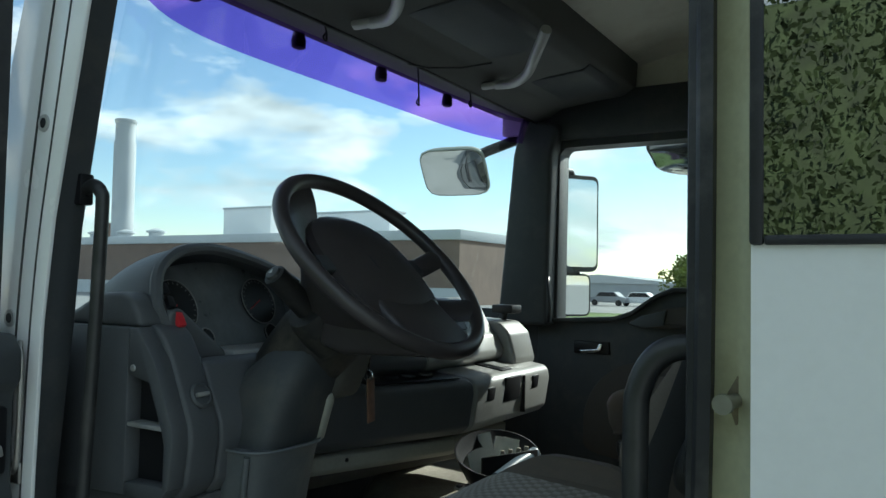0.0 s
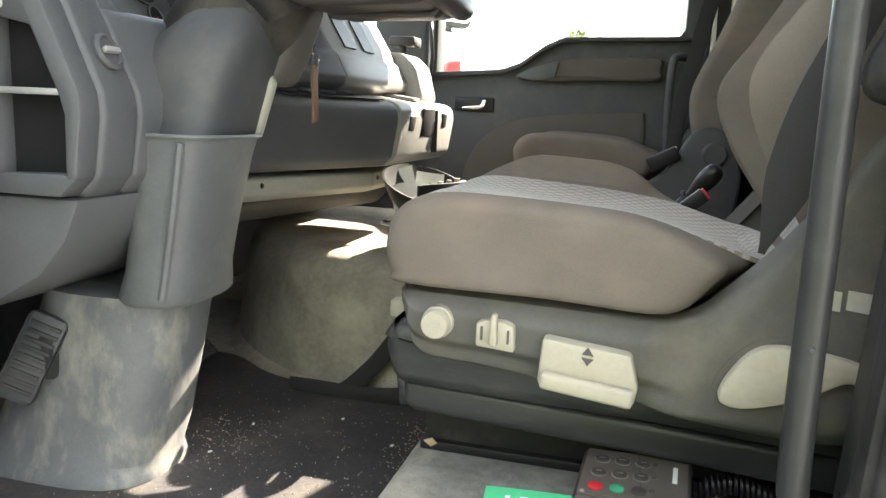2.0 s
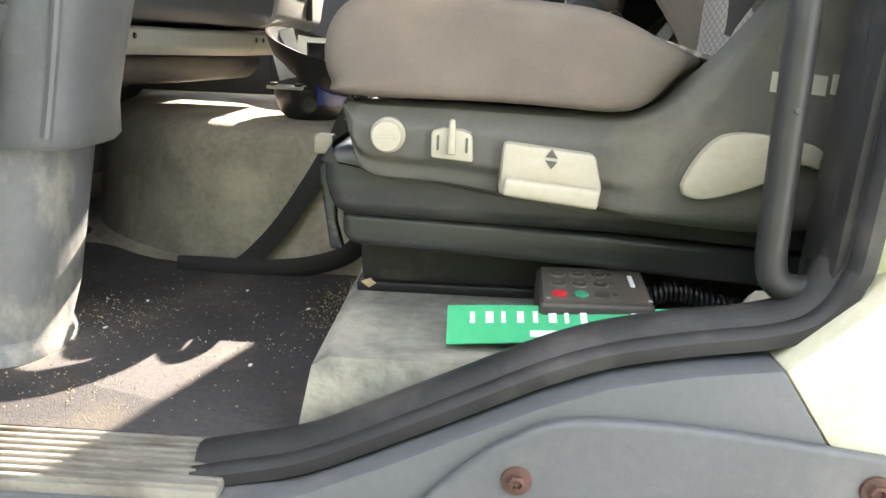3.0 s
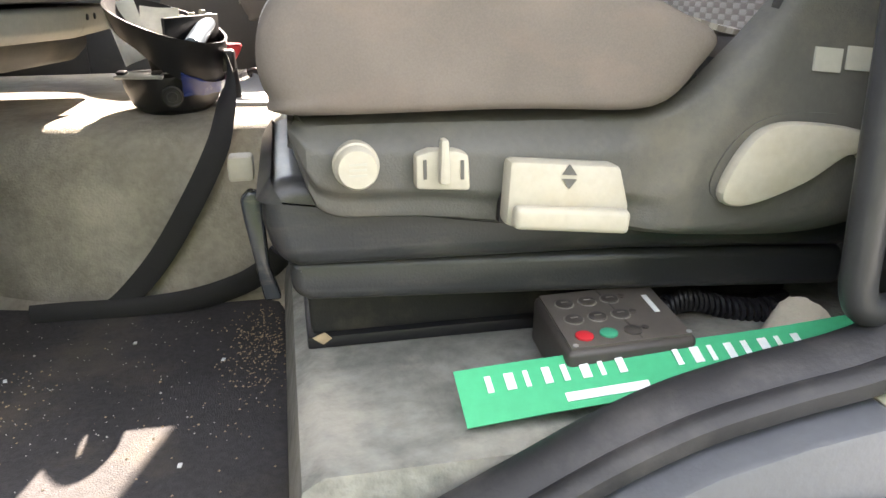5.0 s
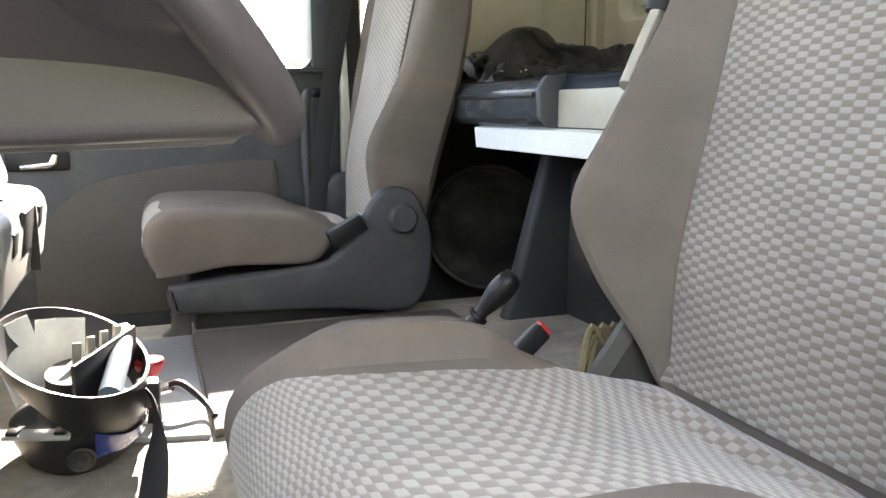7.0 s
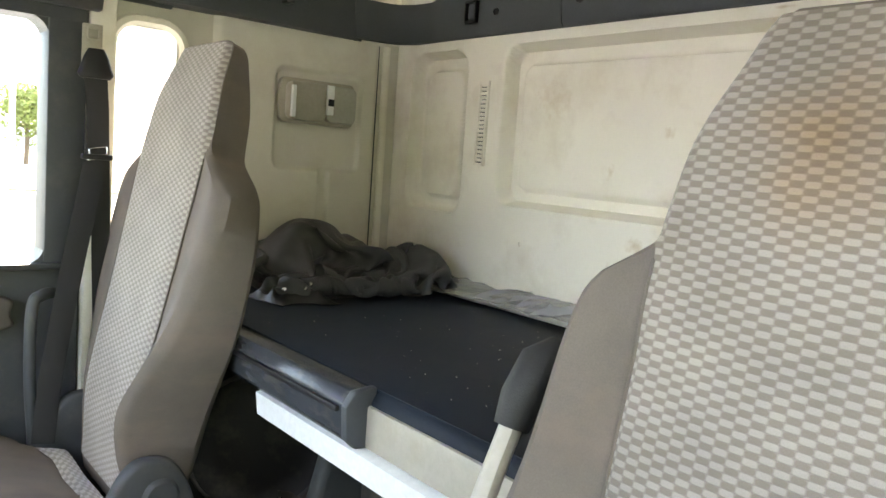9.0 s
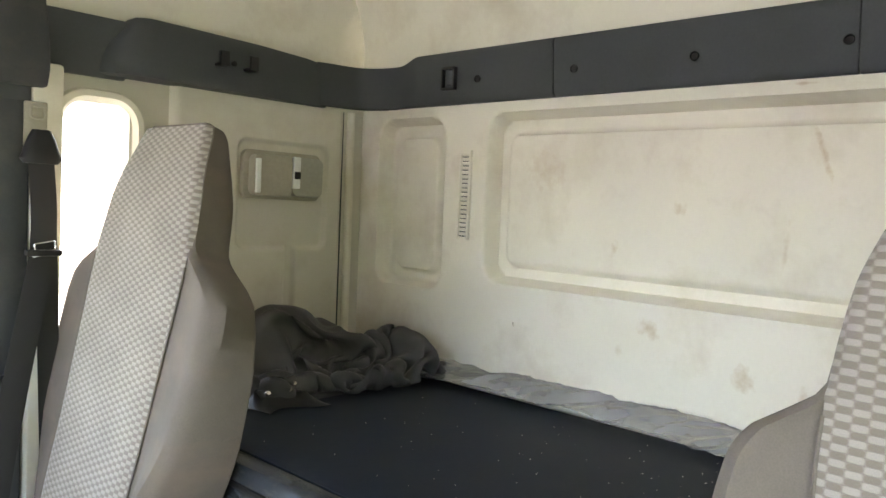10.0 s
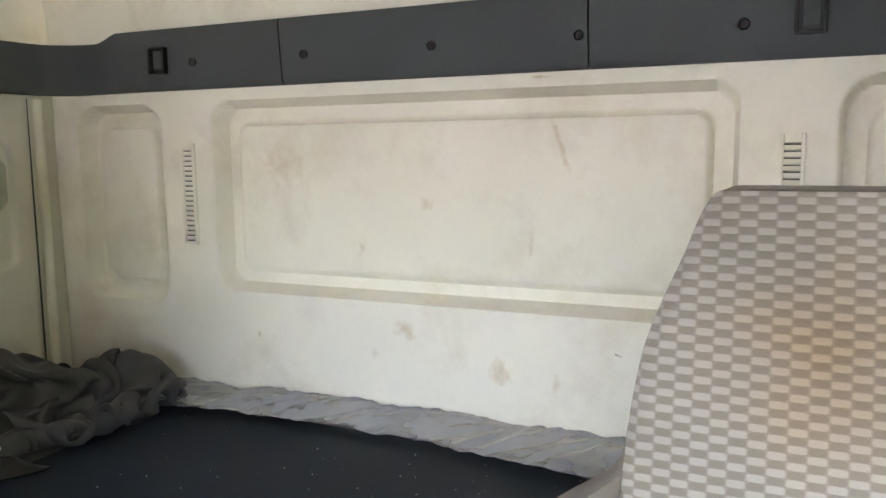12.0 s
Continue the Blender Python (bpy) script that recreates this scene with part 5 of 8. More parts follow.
    for k in range(8):
        part("button", slant(put(box(-0.014, 0.014, -0.013, 0.013, 0.003, 0.010, 0.003), pose(0.210 - 0.03 * (k % 2), 0.69 + 0.028 * k, 0.691, 0, 8, 0)), 0.958), M_DKPLAST, ob)
    up = [(-0.10, 0.69), (0.135, 0.692), (0.172, 0.715), (0.176, 0.735), (0.150, 0.785), (0.135, 0.795), (0.075, 0.895), (0.05, 0.905), (-0.10, 0.90)]
    part("upper_console", slant(prism(up, "y", 0.60, 0.868, 0.006), 0.870), M_DASH, ob)
    part("upper_console", prism(up, "y", 0.872, 1.335, 0.008), M_DASHMID, ob, "upper console with radio slots, sunlight put into its paler grey")
    tilt = math.degrees(math.atan2(0.10, 0.060))
    for k in range(7):
        part("vent_fin", slant(put(box(-0.052, 0.052, -0.003, 0.003, -0.004, 0.012), pose(0.106, 0.60 + 0.033 * k, 0.846, 0, tilt, 0) @ pose(0, 0, 0, 0, 0, 12)), 0.870), M_BLACK, ob)
    part("vent_bed", slant(put(box(-0.056, 0.056, 0, 0.235, -0.002, 0.002), pose(0.106, 0.585, 0.846, 0, tilt, 0)), 0.870), M_GAUGE, ob)
    for y in (0.96, 1.09):
        part("radio_slot", put(box(-0.045, 0.045, 0, 0.075, -0.003, 0.003), pose(0.106, y, 0.846, 0, tilt, 0)), M_BLACK, ob, "dark empty radio slot")
    part("end_cheek", prism([(-0.10, 0.66), (0.20, 0.66), (0.215, 0.70), (0.19, 0.79), (0.15, 0.825), (-0.10, 0.84)], "y", 1.34, 1.50, 0.012, 3), M_DASHMID, ob)
    hold = part("phone_cradle", box(0.08, 0.16, 1.42, 1.50, 0.850, 0.880, 0.006), M_BLACK, ob, "black device cradle")
    part("cradle_stem", tube([(0.11, 1.46, 0.82), (0.115, 1.46, 0.86)], 0.010, 8), M_BLACK, hold)
    strip = [(0.02, 0.455), (0.195, 0.460), (0.212, 0.475), (0.215, 0.508), (0.20, 0.513), (0.02, 0.515)]
    part("lower_strip", prism(strip, "y", 0.96, 1.28, 0.004), M_SKIRTLIGHT, ob, "dusty beige lower strip")
    part("lower_strip", slant(prism(strip, "y", 0.40, 0.958, 0.004), 0.958), M_SKIRTLIGHT, ob, "dusty beige lower strip")
    part("lower_duct", slant(prism([(-0.05, 0.38), (0.12, 0.40), (0.150, 0.43), (0.150, 0.455), (-0.05, 0.455)], "y", 0.42, 1.25, 0.01), 0.958), M_SKIRT, ob)
    for y in (0.62, 0.98, 1.04):
        part("screw", lathe([(0.006, 0), (0.005, 0.003), (0, 0.003)], pose(0.2145 + 0.37 * min(y - 0.958, 0), y, 0.495, 0, 90, 0), 10), M_BLACK, ob)


# dusty lens; base grey raised to stand for the sky reflected in it
M_CLUSTER = mat("dusty_cluster_lens", (0.14, 0.15, 0.155), 0.3, var=0.2, scale=18, dirt=(0.20, 0.20, 0.19), dirt_amount=0.5, dirt_scale=14)


def column_and_wheel():
    ob = thing("steering_wheel", "black four-spoke truck steering wheel on a tilted grey column", "steering wheel", (0, 0, 0))
    c = Vector((0.386, 0.352, 0.996))
    axis = Vector((math.cos(radians(45.5)), 0, math.sin(radians(45.5))))
    m = Matrix.Translation(c) @ axis.to_track_quat("Z", "Y").to_matrix().to_4x4()
    R = 0.250
    ring = [(R * math.cos(a), R * math.sin(a), 0) for a in (2 * math.pi * k / 72 for k in range(72))]
    part("rim", put(tube(ring, 0.0165, 12, closed=True, up=(0, 0, 1)), m), M_WHEEL, ob)
    pad = [offset_box(0, 0, z, hx, hy, 32, 2.6) for z, hx, hy in ((-0.13, 0.070, 0.075), (-0.095, 0.11, 0.12), (-0.055, 0.140, 0.155), (-0.038, 0.150, 0.165), (-0.022, 0.146, 0.160), (-0.010, 0.120, 0.135), (-0.004, 0.07, 0.08))]
    hub = part("airbag_pad", put(rings(pad), m), M_WHEEL, ob, "black padded hub")
    part("emblem_bar", put(box(-0.003, 0.003, -0.02, 0.02, -0.0055, -0.0030, 0.0005), m @ pose(-0.03, 0, 0)), M_DKPLAST, hub, "small grey emblem bar")
    # local x of the wheel frame is found from the world's up, so that spokes lie level and low
    inv = m.to_3x3().inverted()
    upv = inv @ Vector((-math.sin(radians(45.5)), 0, math.cos(radians(45.5))))
    side = inv @ Vector((0, 1, 0))
    for s, drop in ((1, 0.10), (-1, 0.10), (1, -0.75), (-1, -0.75)):
        d = (side * s + upv * drop).normalized()
        a, b = d * 0.10, d * (R - 0.008)
        pts = [a + Vector((0, 0, -0.045)), a.lerp(b, 0.5) + Vector((0, 0, -0.038)), a.lerp(b, 0.85) + Vector((0, 0, -0.016)), b]
        part("spoke", put(tube(smooth_curve(pts, 4), 0.026 if drop > 0 else 0.036, 10, flat=0.38, up=(0, 0, 1)), m), M_WHEEL, ob)
    for s in (1, -1):
        d = (side * s + upv * 0.08).normalized() * 0.155
        part("button_pad", put(box(-0.018, 0.018, -0.022, 0.022, -0.035, -0.020, 0.005), m @ Matrix.Translation(d)), M_DKPLAST, ob)
    # deep shell under the door-side half of the wheel
    def under(u, v):
        a = radians(-65 + 145 * u)
        d = (-side * math.cos(a) + upv * math.sin(a))
        r = 0.246 + (0.088 - 0.246) * v ** 0.8
        return m @ (d * r + Vector((0, 0, -0.010 - 0.17 * v ** 1.25)))
    part("rear_shell", slab(under, 30, 14, 0.006), M_WHEEL, ob, "dark moulded shell behind the spokes")
    part("lower_housing", prism([(0.556, 0.832), (0.535, 0.814), (0.36, 0.808), (0.30, 0.825), (0.31, 0.90), (0.36, 0.95), (0.42, 0.945)], "y", 0.245, 0.455, 0.014, 3), M_WHEEL, ob, "brown-black lower hub housing")
    part("housing_rib", prism([(0.552, 0.826), (0.530, 0.806), (0.36, 0.802), (0.36, 0.810), (0.528, 0.815), (0.548, 0.834)], "y", 0.335, 0.365, 0.002), M_WHEEL, ob)
    # column shroud
    col = thing("steering_column", "dark grey steering column shroud with scuffed lower cover", "steering column", (0, 0, 0))
    rr = []
    for s, r1, r2 in ((-0.12, 0.055, 0.06), (-0.17, 0.080, 0.085), (-0.24, 0.092, 0.10), (-0.32, 0.090, 0.10), (-0.40, 0.082, 0.09)):
        p = c + axis * s
        t = Vector((-axis.z, 0, axis.x))
        rr.append([p + t * (r1 * math.cos(a)) + Vector((0, r2 * math.sin(a), 0)) for a in (2 * math.pi * k / 24 for k in range(24))])
    part("upper_shroud", rings(rr), M_BASE, col)
    part("cover_ridge", tube(smooth_curve([(0.212, 0.149, 0.604), (0.196, 0.156, 0.52), (0.172, 0.170, 0.42), (0.160, 0.172, 0.36)], 5), 0.007, 8), M_COLUMN, col)
    part("cover_seam", tube([Vector(p) + Vector((0, 0, 0.0)) for p in offset_box(0.181, 0.250, 0.6125, 0.072, 0.107, 36)], 0.0035, 6, closed=True), M_COLUMN, col, "worn upper edge")
    part("middle_cover", rings([offset_box(0.215, 0.335, 0.835, 0.045, 0.060), offset_box(0.205, 0.333, 0.80, 0.066, 0.084), offset_box(0.188, 0.325, 0.765, 0.084, 0.108), offset_box(0.170, 0.300, 0.72, 0.090, 0.105), offset_box(0.168, 0.280, 0.65, 0.076, 0.100), offset_box(0.168, 0.255, 0.56, 0.058, 0.090)]), M_DKPLAST, col)
    part("lower_cover", rings([offset_box(0.180, 0.250, 0.612, 0.070, 0.105), offset_box(0.172, 0.252, 0.58, 0.067, 0.102), offset_box(0.150, 0.262, 0.48, 0.060, 0.100), offset_box(0.132, 0.268, 0.40, 0.060, 0.100), offset_box(0.122, 0.272, 0.352, 0.067, 0.105), offset_box(0.120, 0.272, 0.342, 0.060, 0.098)]), M_COLUMN, col, "grey lower cover of the column")
    part("foot_tube", rings([offset_box(0.020, 0.290, 0.350, 0.125, 0.112), offset_box(-0.004, 0.285, 0.25, 0.136, 0.110), offset_box(-0.045, 0.275, 0.12, 0.160, 0.108), offset_box(-0.075, 0.268, 0.060, 0.175, 0.110), offset_box(-0.082, 0.265, 0.045, 0.188, 0.122), offset_box(-0.086, 0.265, 0.0312, 0.194, 0.126)]), M_WORNBOOT, col, "dirt-streaked grey foot of the column")
    part("lock_housing", prism([(0.20, 0.70), (0.252, 0.690), (0.282, 0.75), (0.310, 0.832), (0.302, 0.862), (0.20, 0.87)], "y", 0.35, 0.452, 0.022, 4), M_SKIRT, col, "brown-grey ignition lock housing")
    # the column's sunlit side, drawn by a paler plastic
    part("side_fairing", prism([(0.17, 0.60), (0.232, 0.606), (0.262, 0.70), (0.23, 0.74), (0.18, 0.70)], "y", 0.335, 0.362, 0.010, 3), M_SKIRTLIGHT, col, "fairing above the collar, sunlight put into its pale colour")
    # stalk switch
    p0, p1 = Vector((0.275, 0.30, 0.855)), Vector((0.254, 0.165, 0.965))
    dr = (p1 - p0).normalized()
    st = part("stalk", tube([p0, p0.lerp(p1, 0.5), p1 - dr * 0.002, p1], 0.024, 18, radii=[0.026, 0.025, 0.0235, 0.020]), M_BASE, col, "dark control stalk with a ringed grip")
    part("stalk_collar", tube([p0 - dr * 0.03, p0 + dr * 0.05, p0 + dr * 0.062, p0 + dr * 0.066], 0.045, 22, radii=[0.060, 0.052, 0.046, 0.028]), M_BASE, st, "round grey collar")
    part("stalk_cap", tube([p1 - dr * 0.001, p1 + dr * 0.006, p1 + dr * 0.008], 0.016, 16, radii=[0.0165, 0.015, 0.008]), M_DKPLAST, st)
    part("cap_mark", put(prism([(-0.005, -0.004), (0.005, -0.004), (0.0, 0.006)], "z", 0, 0.0008), Matrix.Translation(p1 + dr * 0.0085) @ dr.to_track_quat("Z", "Y").to_matrix().to_4x4()), M_SILVER, st, "pale arrow mark")
    # keys hang from the lock
    key = thing("key_bunch", "keys with brown leather tag hanging from the ignition lock", "keys", (-0.004, -0.112, 0.0))
    part("lock", lathe([(0.020, 0), (0.020, 0.014), (0.014, 0.018), (0, 0.018)], pose(0.262, 0.560, 0.79, 0, 80, 0), 18), M_BLACK, key)
    part("key", merge(box(0.282, 0.285, 0.552, 0.566, 0.752, 0.800, 0.001), box(0.282, 0.2845, 0.556, 0.562, 0.69, 0.752)), M_CHROME, key, "steel key")
    part("key_ring", put(tube([(0.013 * math.cos(a), 0, 0.013 * math.sin(a)) for a in (2 * math.pi * k / 20 for k in range(20))], 0.0012, 6, closed=True), pose(0.283, 0.560, 0.742)), M_CHROME, key)
    part("leather_tag", put(box(-0.002, 0.002, -0.016, 0.016, -0.10, 0.0, 0.0015), pose(0.285, 0.568, 0.735, 4, 0, 8)), M_LEATHER, key, "brown leather tag")


M_LEATHER = mat("brown_leather", (0.20, 0.105, 0.065), 0.7, var=0.25, scale=30, bump=0.4)


def pedals():
    # oval vent of the lower panel, built as a ribbed pad
    ob = thing("foot_vent", "small ribbed black oval vent beside the column foot", "foot rest", (-0.068, 0.150, 0.245))
    t = pose(0, 0, 0, 82, 0, 24) @ pose(0, 0, 0, 0, 0, 66)
    part("pad", put(box(-0.075, 0.075, -0.032, 0.032, -0.006, 0.004, 0.012), t), M_DKPLAST, ob)
    for k in range(9):
        part("rib", put(box(-0.0035, 0.0035, -0.025, 0.025, 0.003, 0.009, 0.0015), t @ pose(-0.056 + 0.014 * k, 0, 0)), M_SEAL, ob)
    part("mount", box(-0.03, 0.03, 0.004, 0.06, -0.04, 0.04, 0.01), M_BASE, ob)
    br = thing("brake_pedal", "small dark pedal beyond the steering column", "pedal", (-0.05, 0.56, 0.16))
    part("pad", put(box(-0.055, 0.055, -0.045, 0.045, -0.005, 0.005, 0.008), pose(0, 0, 0, 0, 40, 0)), M_SEAL, br)
    for k in range(6):
        part("rib", put(box(-0.003, 0.003, -0.04, 0.04, 0.004, 0.009), pose(0, 0, 0, 0, 40, 0) @ pose(-0.04 + 0.016 * k, 0, 0)), M_SEAL, br)
    part("arm", tube([(0, 0, -0.005), (-0.10, 0, 0.05), (-0.25, 0, 0.2)], 0.012, 8), M_BLACK, br)


dashboard()
column_and_wheel()
pedals()

# ---- windscreen, pillars and roof front ----


def glass_x(y, z):
    base = -0.44 + 0.26 * (z - 0.86) / 0.84
    return base + 0.20 * abs((y - CENTRE) / 1.03) ** 5


def windscreen():
    ob = thing("windscreen", "wide upright windscreen with a violet tinted band along its top", "windscreen", (0, 0, 0), kind="structure")
    part("pane", slab(lambda u, v: (glass_x(0.02 + 2.09 * u, 0.82 + 0.92 * v), 0.02 + 2.09 * u, 0.82 + 0.92 * v), 40, 8, 0.006), M_WINDSCREEN, ob).visible_shadow = False
    part("sun_band", slab(lambda u, v: (glass_x(0.06 + 1.985 * u, 1.56 + 0.16 * v) + 0.008, 0.06 + 1.985 * u, 1.562 - 0.012 * abs(2 * u - 1) ** 3 + 0.158 * v), 40, 4, 0.002), M_VIOLET, ob, "translucent violet film").visible_shadow = False
    for y in (0.32, 0.75, 1.17, 1.60):
        part("bracket", rings([offset_box(glass_x(y, 1.63) - 0.03, y, z, hx, hy, 14, 2.2) for z, hx, hy in ((1.642, 0.010, 0.014), (1.646, 0.018, 0.022), (1.664, 0.020, 0.024), (1.690, 0.016, 0.018))]), M_BLACK, ob, "dark bracket behind the film")
    wp = smooth_curve([(-0.47, 0.10, 0.83), (-0.50, 0.6, 0.835), (-0.50, 1.2, 0.84), (-0.49, 1.9, 0.84)], 8)
    part("lower_seal", tube(wp, 0.03, 8), M_SEAL, ob)


def pillars_and_roof():
    # passenger A-pillar
    pts = [(-0.20, 0.78), (0.030, 0.78), (0.045, 1.50), (0.075, 1.62), (-0.10, 1.66), (-0.135, 1.50)]
    solo("pillar_passenger", prism(pts, "y", 2.005, 2.12, 0.018, 3), M_DKPLAST, "dark plastic pillar trim between windscreen and door", "pillar", "structure")
    solo("pillar_grab_rail", tube(smooth_curve([(0.04, 2.00, 0.98), (0.05, 1.975, 0.95), (0.06, 1.97, 0.86), (0.05, 1.985, 0.80)], 6), 0.008, 8), M_BLACK, "thin black bracket on the passenger pillar", "bracket")
    # driver A-pillar: white jamb with holes, dark seal and inner trim
    jamb = [(-0.24, 0.0), (-0.052, 0.0), (-0.040, 0.586), (-0.031, 0.87), (-0.008, 1.06), (0.049, 1.33), (0.145, 1.80), (-0.04, 1.80), (-0.165, 1.36), (-0.225, 0.9)]
    solo("pillar_driver_jamb", prism(jamb, "y", -0.135, -0.126, 0.003), M_WHITE, "white painted door jamb with bolt holes", "pillar", "structure")
    for x, z in ((-0.045, 1.236), (-0.130, 0.872)):
        h = thing("jamb_plug", "black rubber plug in the white door jamb", "plug", (x, -0.135, z))
        part("rim", lathe([(0.017, 0), (0.016, 0.003), (0.010, 0.0035), (0.009, 0.0), (0, 0.0)], pose(0, 0, 0, 90, 0, 0), 18), M_SILVER, h)
        part("core", lathe([(0.0095, 0), (0.0095, 0.003), (0, 0.003)], pose(0, 0, 0, 90, 0, 0), 14), M_BLACK, h, "black core")
    groove = smooth_curve([(-0.115, -0.1365, 0.3), (-0.105, -0.1365, 0.87), (-0.055, -0.1365, 1.30), (0.03, -0.1365, 1.75)], 6)
    solo("jamb_seam", tube(groove, 0.0022, 6), M_SEAL, "dark seam line on the door jamb", "trim", "structure")
    groove = smooth_curve([(-0.075, -0.136, 0.3), (-0.062, -0.136, 0.87), (-0.010, -0.136, 1.25), (0.08, -0.136, 1.75)], 6)
    solo("jamb_seam", tube(groove, 0.0018, 6), M_SEAL, "thin seam line on the door jamb", "trim", "structure")
    seal = [(-0.22, 0.0), (-0.12, 0.0), (-0.095, 0.57), (-0.060, 0.87), (-0.045, 1.05), (0.010, 1.345), (0.10, 1.80), (-0.04, 1.80), (-0.17, 1.36), (-0.22, 0.87)]
    solo("pillar_driver_seal", prism(seal, "y", -0.125, -0.045, 0.010), M_DKPLAST, "dark door seal and inner pillar trim", "pillar", "structure")
    rod = thing("door_check", "grey steel door check rod on the white jamb", "door check", (0, 0, 0))
    part("rod", tube(smooth_curve([(-0.085, -0.140, 0.83), (-0.066, -0.150, 0.815), (-0.059, -0.152, 0.785), (-0.061, -0.152, 0.63), (-0.070, -0.150, 0.60), (-0.09, -0.140, 0.59)], 5), 0.005, 8), M_STEEL, rod)
    part("bracket", box(-0.10, -0.07, -0.142, -0.1345, 0.57, 0.61, 0.003), M_STEEL, rod)
    # header shelf over the windscreen
    shelf = [(-0.26, 1.70), (-0.10, 1.655), (-0.04, 1.648), (0.015, 1.660), (0.06, 1.695), (0.20, 1.715), (0.33, 1.725), (0.37, 1.755), (0.38, 1.90), (-0.26, 1.90)]
    sh = thing("overhead_shelf", "grey moulded overhead shelf above the windscreen", "shelf", (0, 0, 0))
    part("body", prism(shelf, "y", 0.0, WALL - 0.01, 0.012, 3), M_HEADLINER, sh)
    part("locker_door", prism([(0.075, 1.702), (0.20, 1.707), (0.33, 1.717), (0.358, 1.74), (0.33, 1.75), (0.075, 1.72)], "y", 0.80, 1.30, 0.006), M_DKPLAST, sh, "dark locker door")
    part("locker_door", prism([(0.075, 1.702), (0.20, 1.707), (0.33, 1.717), (0.358, 1.74), (0.33, 1.75), (0.075, 1.72)], "y", 1.62, 1.95, 0.006), M_DKPLAST, sh, "dark locker door")
    for y0, s in ((0.72, 1), (1.47, 1)):
        h = thing("roof_handle", "grey roof grab handle with pale end plates", "grab handle", (0, 0, 0), "roof handles")
        part("bar", tube(smooth_curve([(0.06, y0, 1.665), (0.14, y0 - 0.03, 1.655), (0.24, y0 - 0.13, 1.65), (0.34, y0 - 0.28, 1.66), (0.42, y0 - 0.38, 1.70)], 6), 0.017, 10), M_SILVER, h)
        part("end_plate", put(box(-0.055, 0.035, -0.020, 0.020, -0.012, 0.008, 0.007), pose(0.06, y0, 1.668, 0, -8, 25)), M_SILVER, h, "pale end plate")
        for k in (-0.03, 0.015):
            part("screw", lathe([(0.006, 0), (0.005, -0.003), (0, -0.003)], pose(0.06 + k, y0 + 0.3 * k, 1.657), 10), M_BLACK, h)
    rail = thing("curtain_rail", "thin black curtain rail with hanging loops under the shelf edge", "rail", (0, 0, 0))
    part("rod", tube([(-0.015, 0.05, 1.640), (-0.02, 1.0, 1.643), (-0.03, 2.02, 1.635)], 0.005, 8), M_BLACK, rail)
    part("wire", tube([(-0.02, 1.02, 1.637), (0.03, 1.06, 1.628), (0.12, 1.12, 1.632), (0.20, 1.17, 1.65)], 0.003, 6), M_BLACK, rail)
    for y, d in ((0.62, 0.02), (1.08, 0.10), (1.42, 0.035)):
        part("loop", tube(smooth_curve([(-0.02, y, 1.64), (-0.018, y + 0.005, 1.64 - d), (-0.016, y + 0.002, 1.64 - d - 0.022), (-0.02, y - 0.006, 1.64 - d - 0.012), (-0.018, y + 0.002, 1.64 - d)], 4), 0.0028, 6), M_BLACK, rail)
    # roof edge over the passenger door
    edge = [(2.06, 1.565), (2.045, 1.60), (2.05, 1.66), (2.08, 1.76), (2.14, 1.76), (2.14, 1.565)]
    solo("roof_rail_passenger", prism(edge, "x", -0.05, 1.06, 0.006), M_DKPLAST, "dark roof edge trim over the passenger door", "trim", "structure")
    edge = [(-0.02, 1.60), (0.03, 1.62), (0.04, 1.70), (0.0, 1.80), (-0.09, 1.80), (-0.09, 1.60)]
    solo("roof_rail_driver", prism(edge, "x", 0.05, 1.15, 0.006), M_DKPLAST, "dark roof edge trim over the driver door", "trim", "structure")
    # outer roof skin
    solo("roof_skin", box(-0.22, 2.06, -0.12, 2.25, 2.13, 2.16), M_WHITE, "white outer cab roof", "roof", "structure")
    solo("wall_front_upper", box(-0.28, -0.22, -0.1, 2.22, 1.735, 2.14), M_WHITE, "white cab front above the windscreen", "wall", "structure")


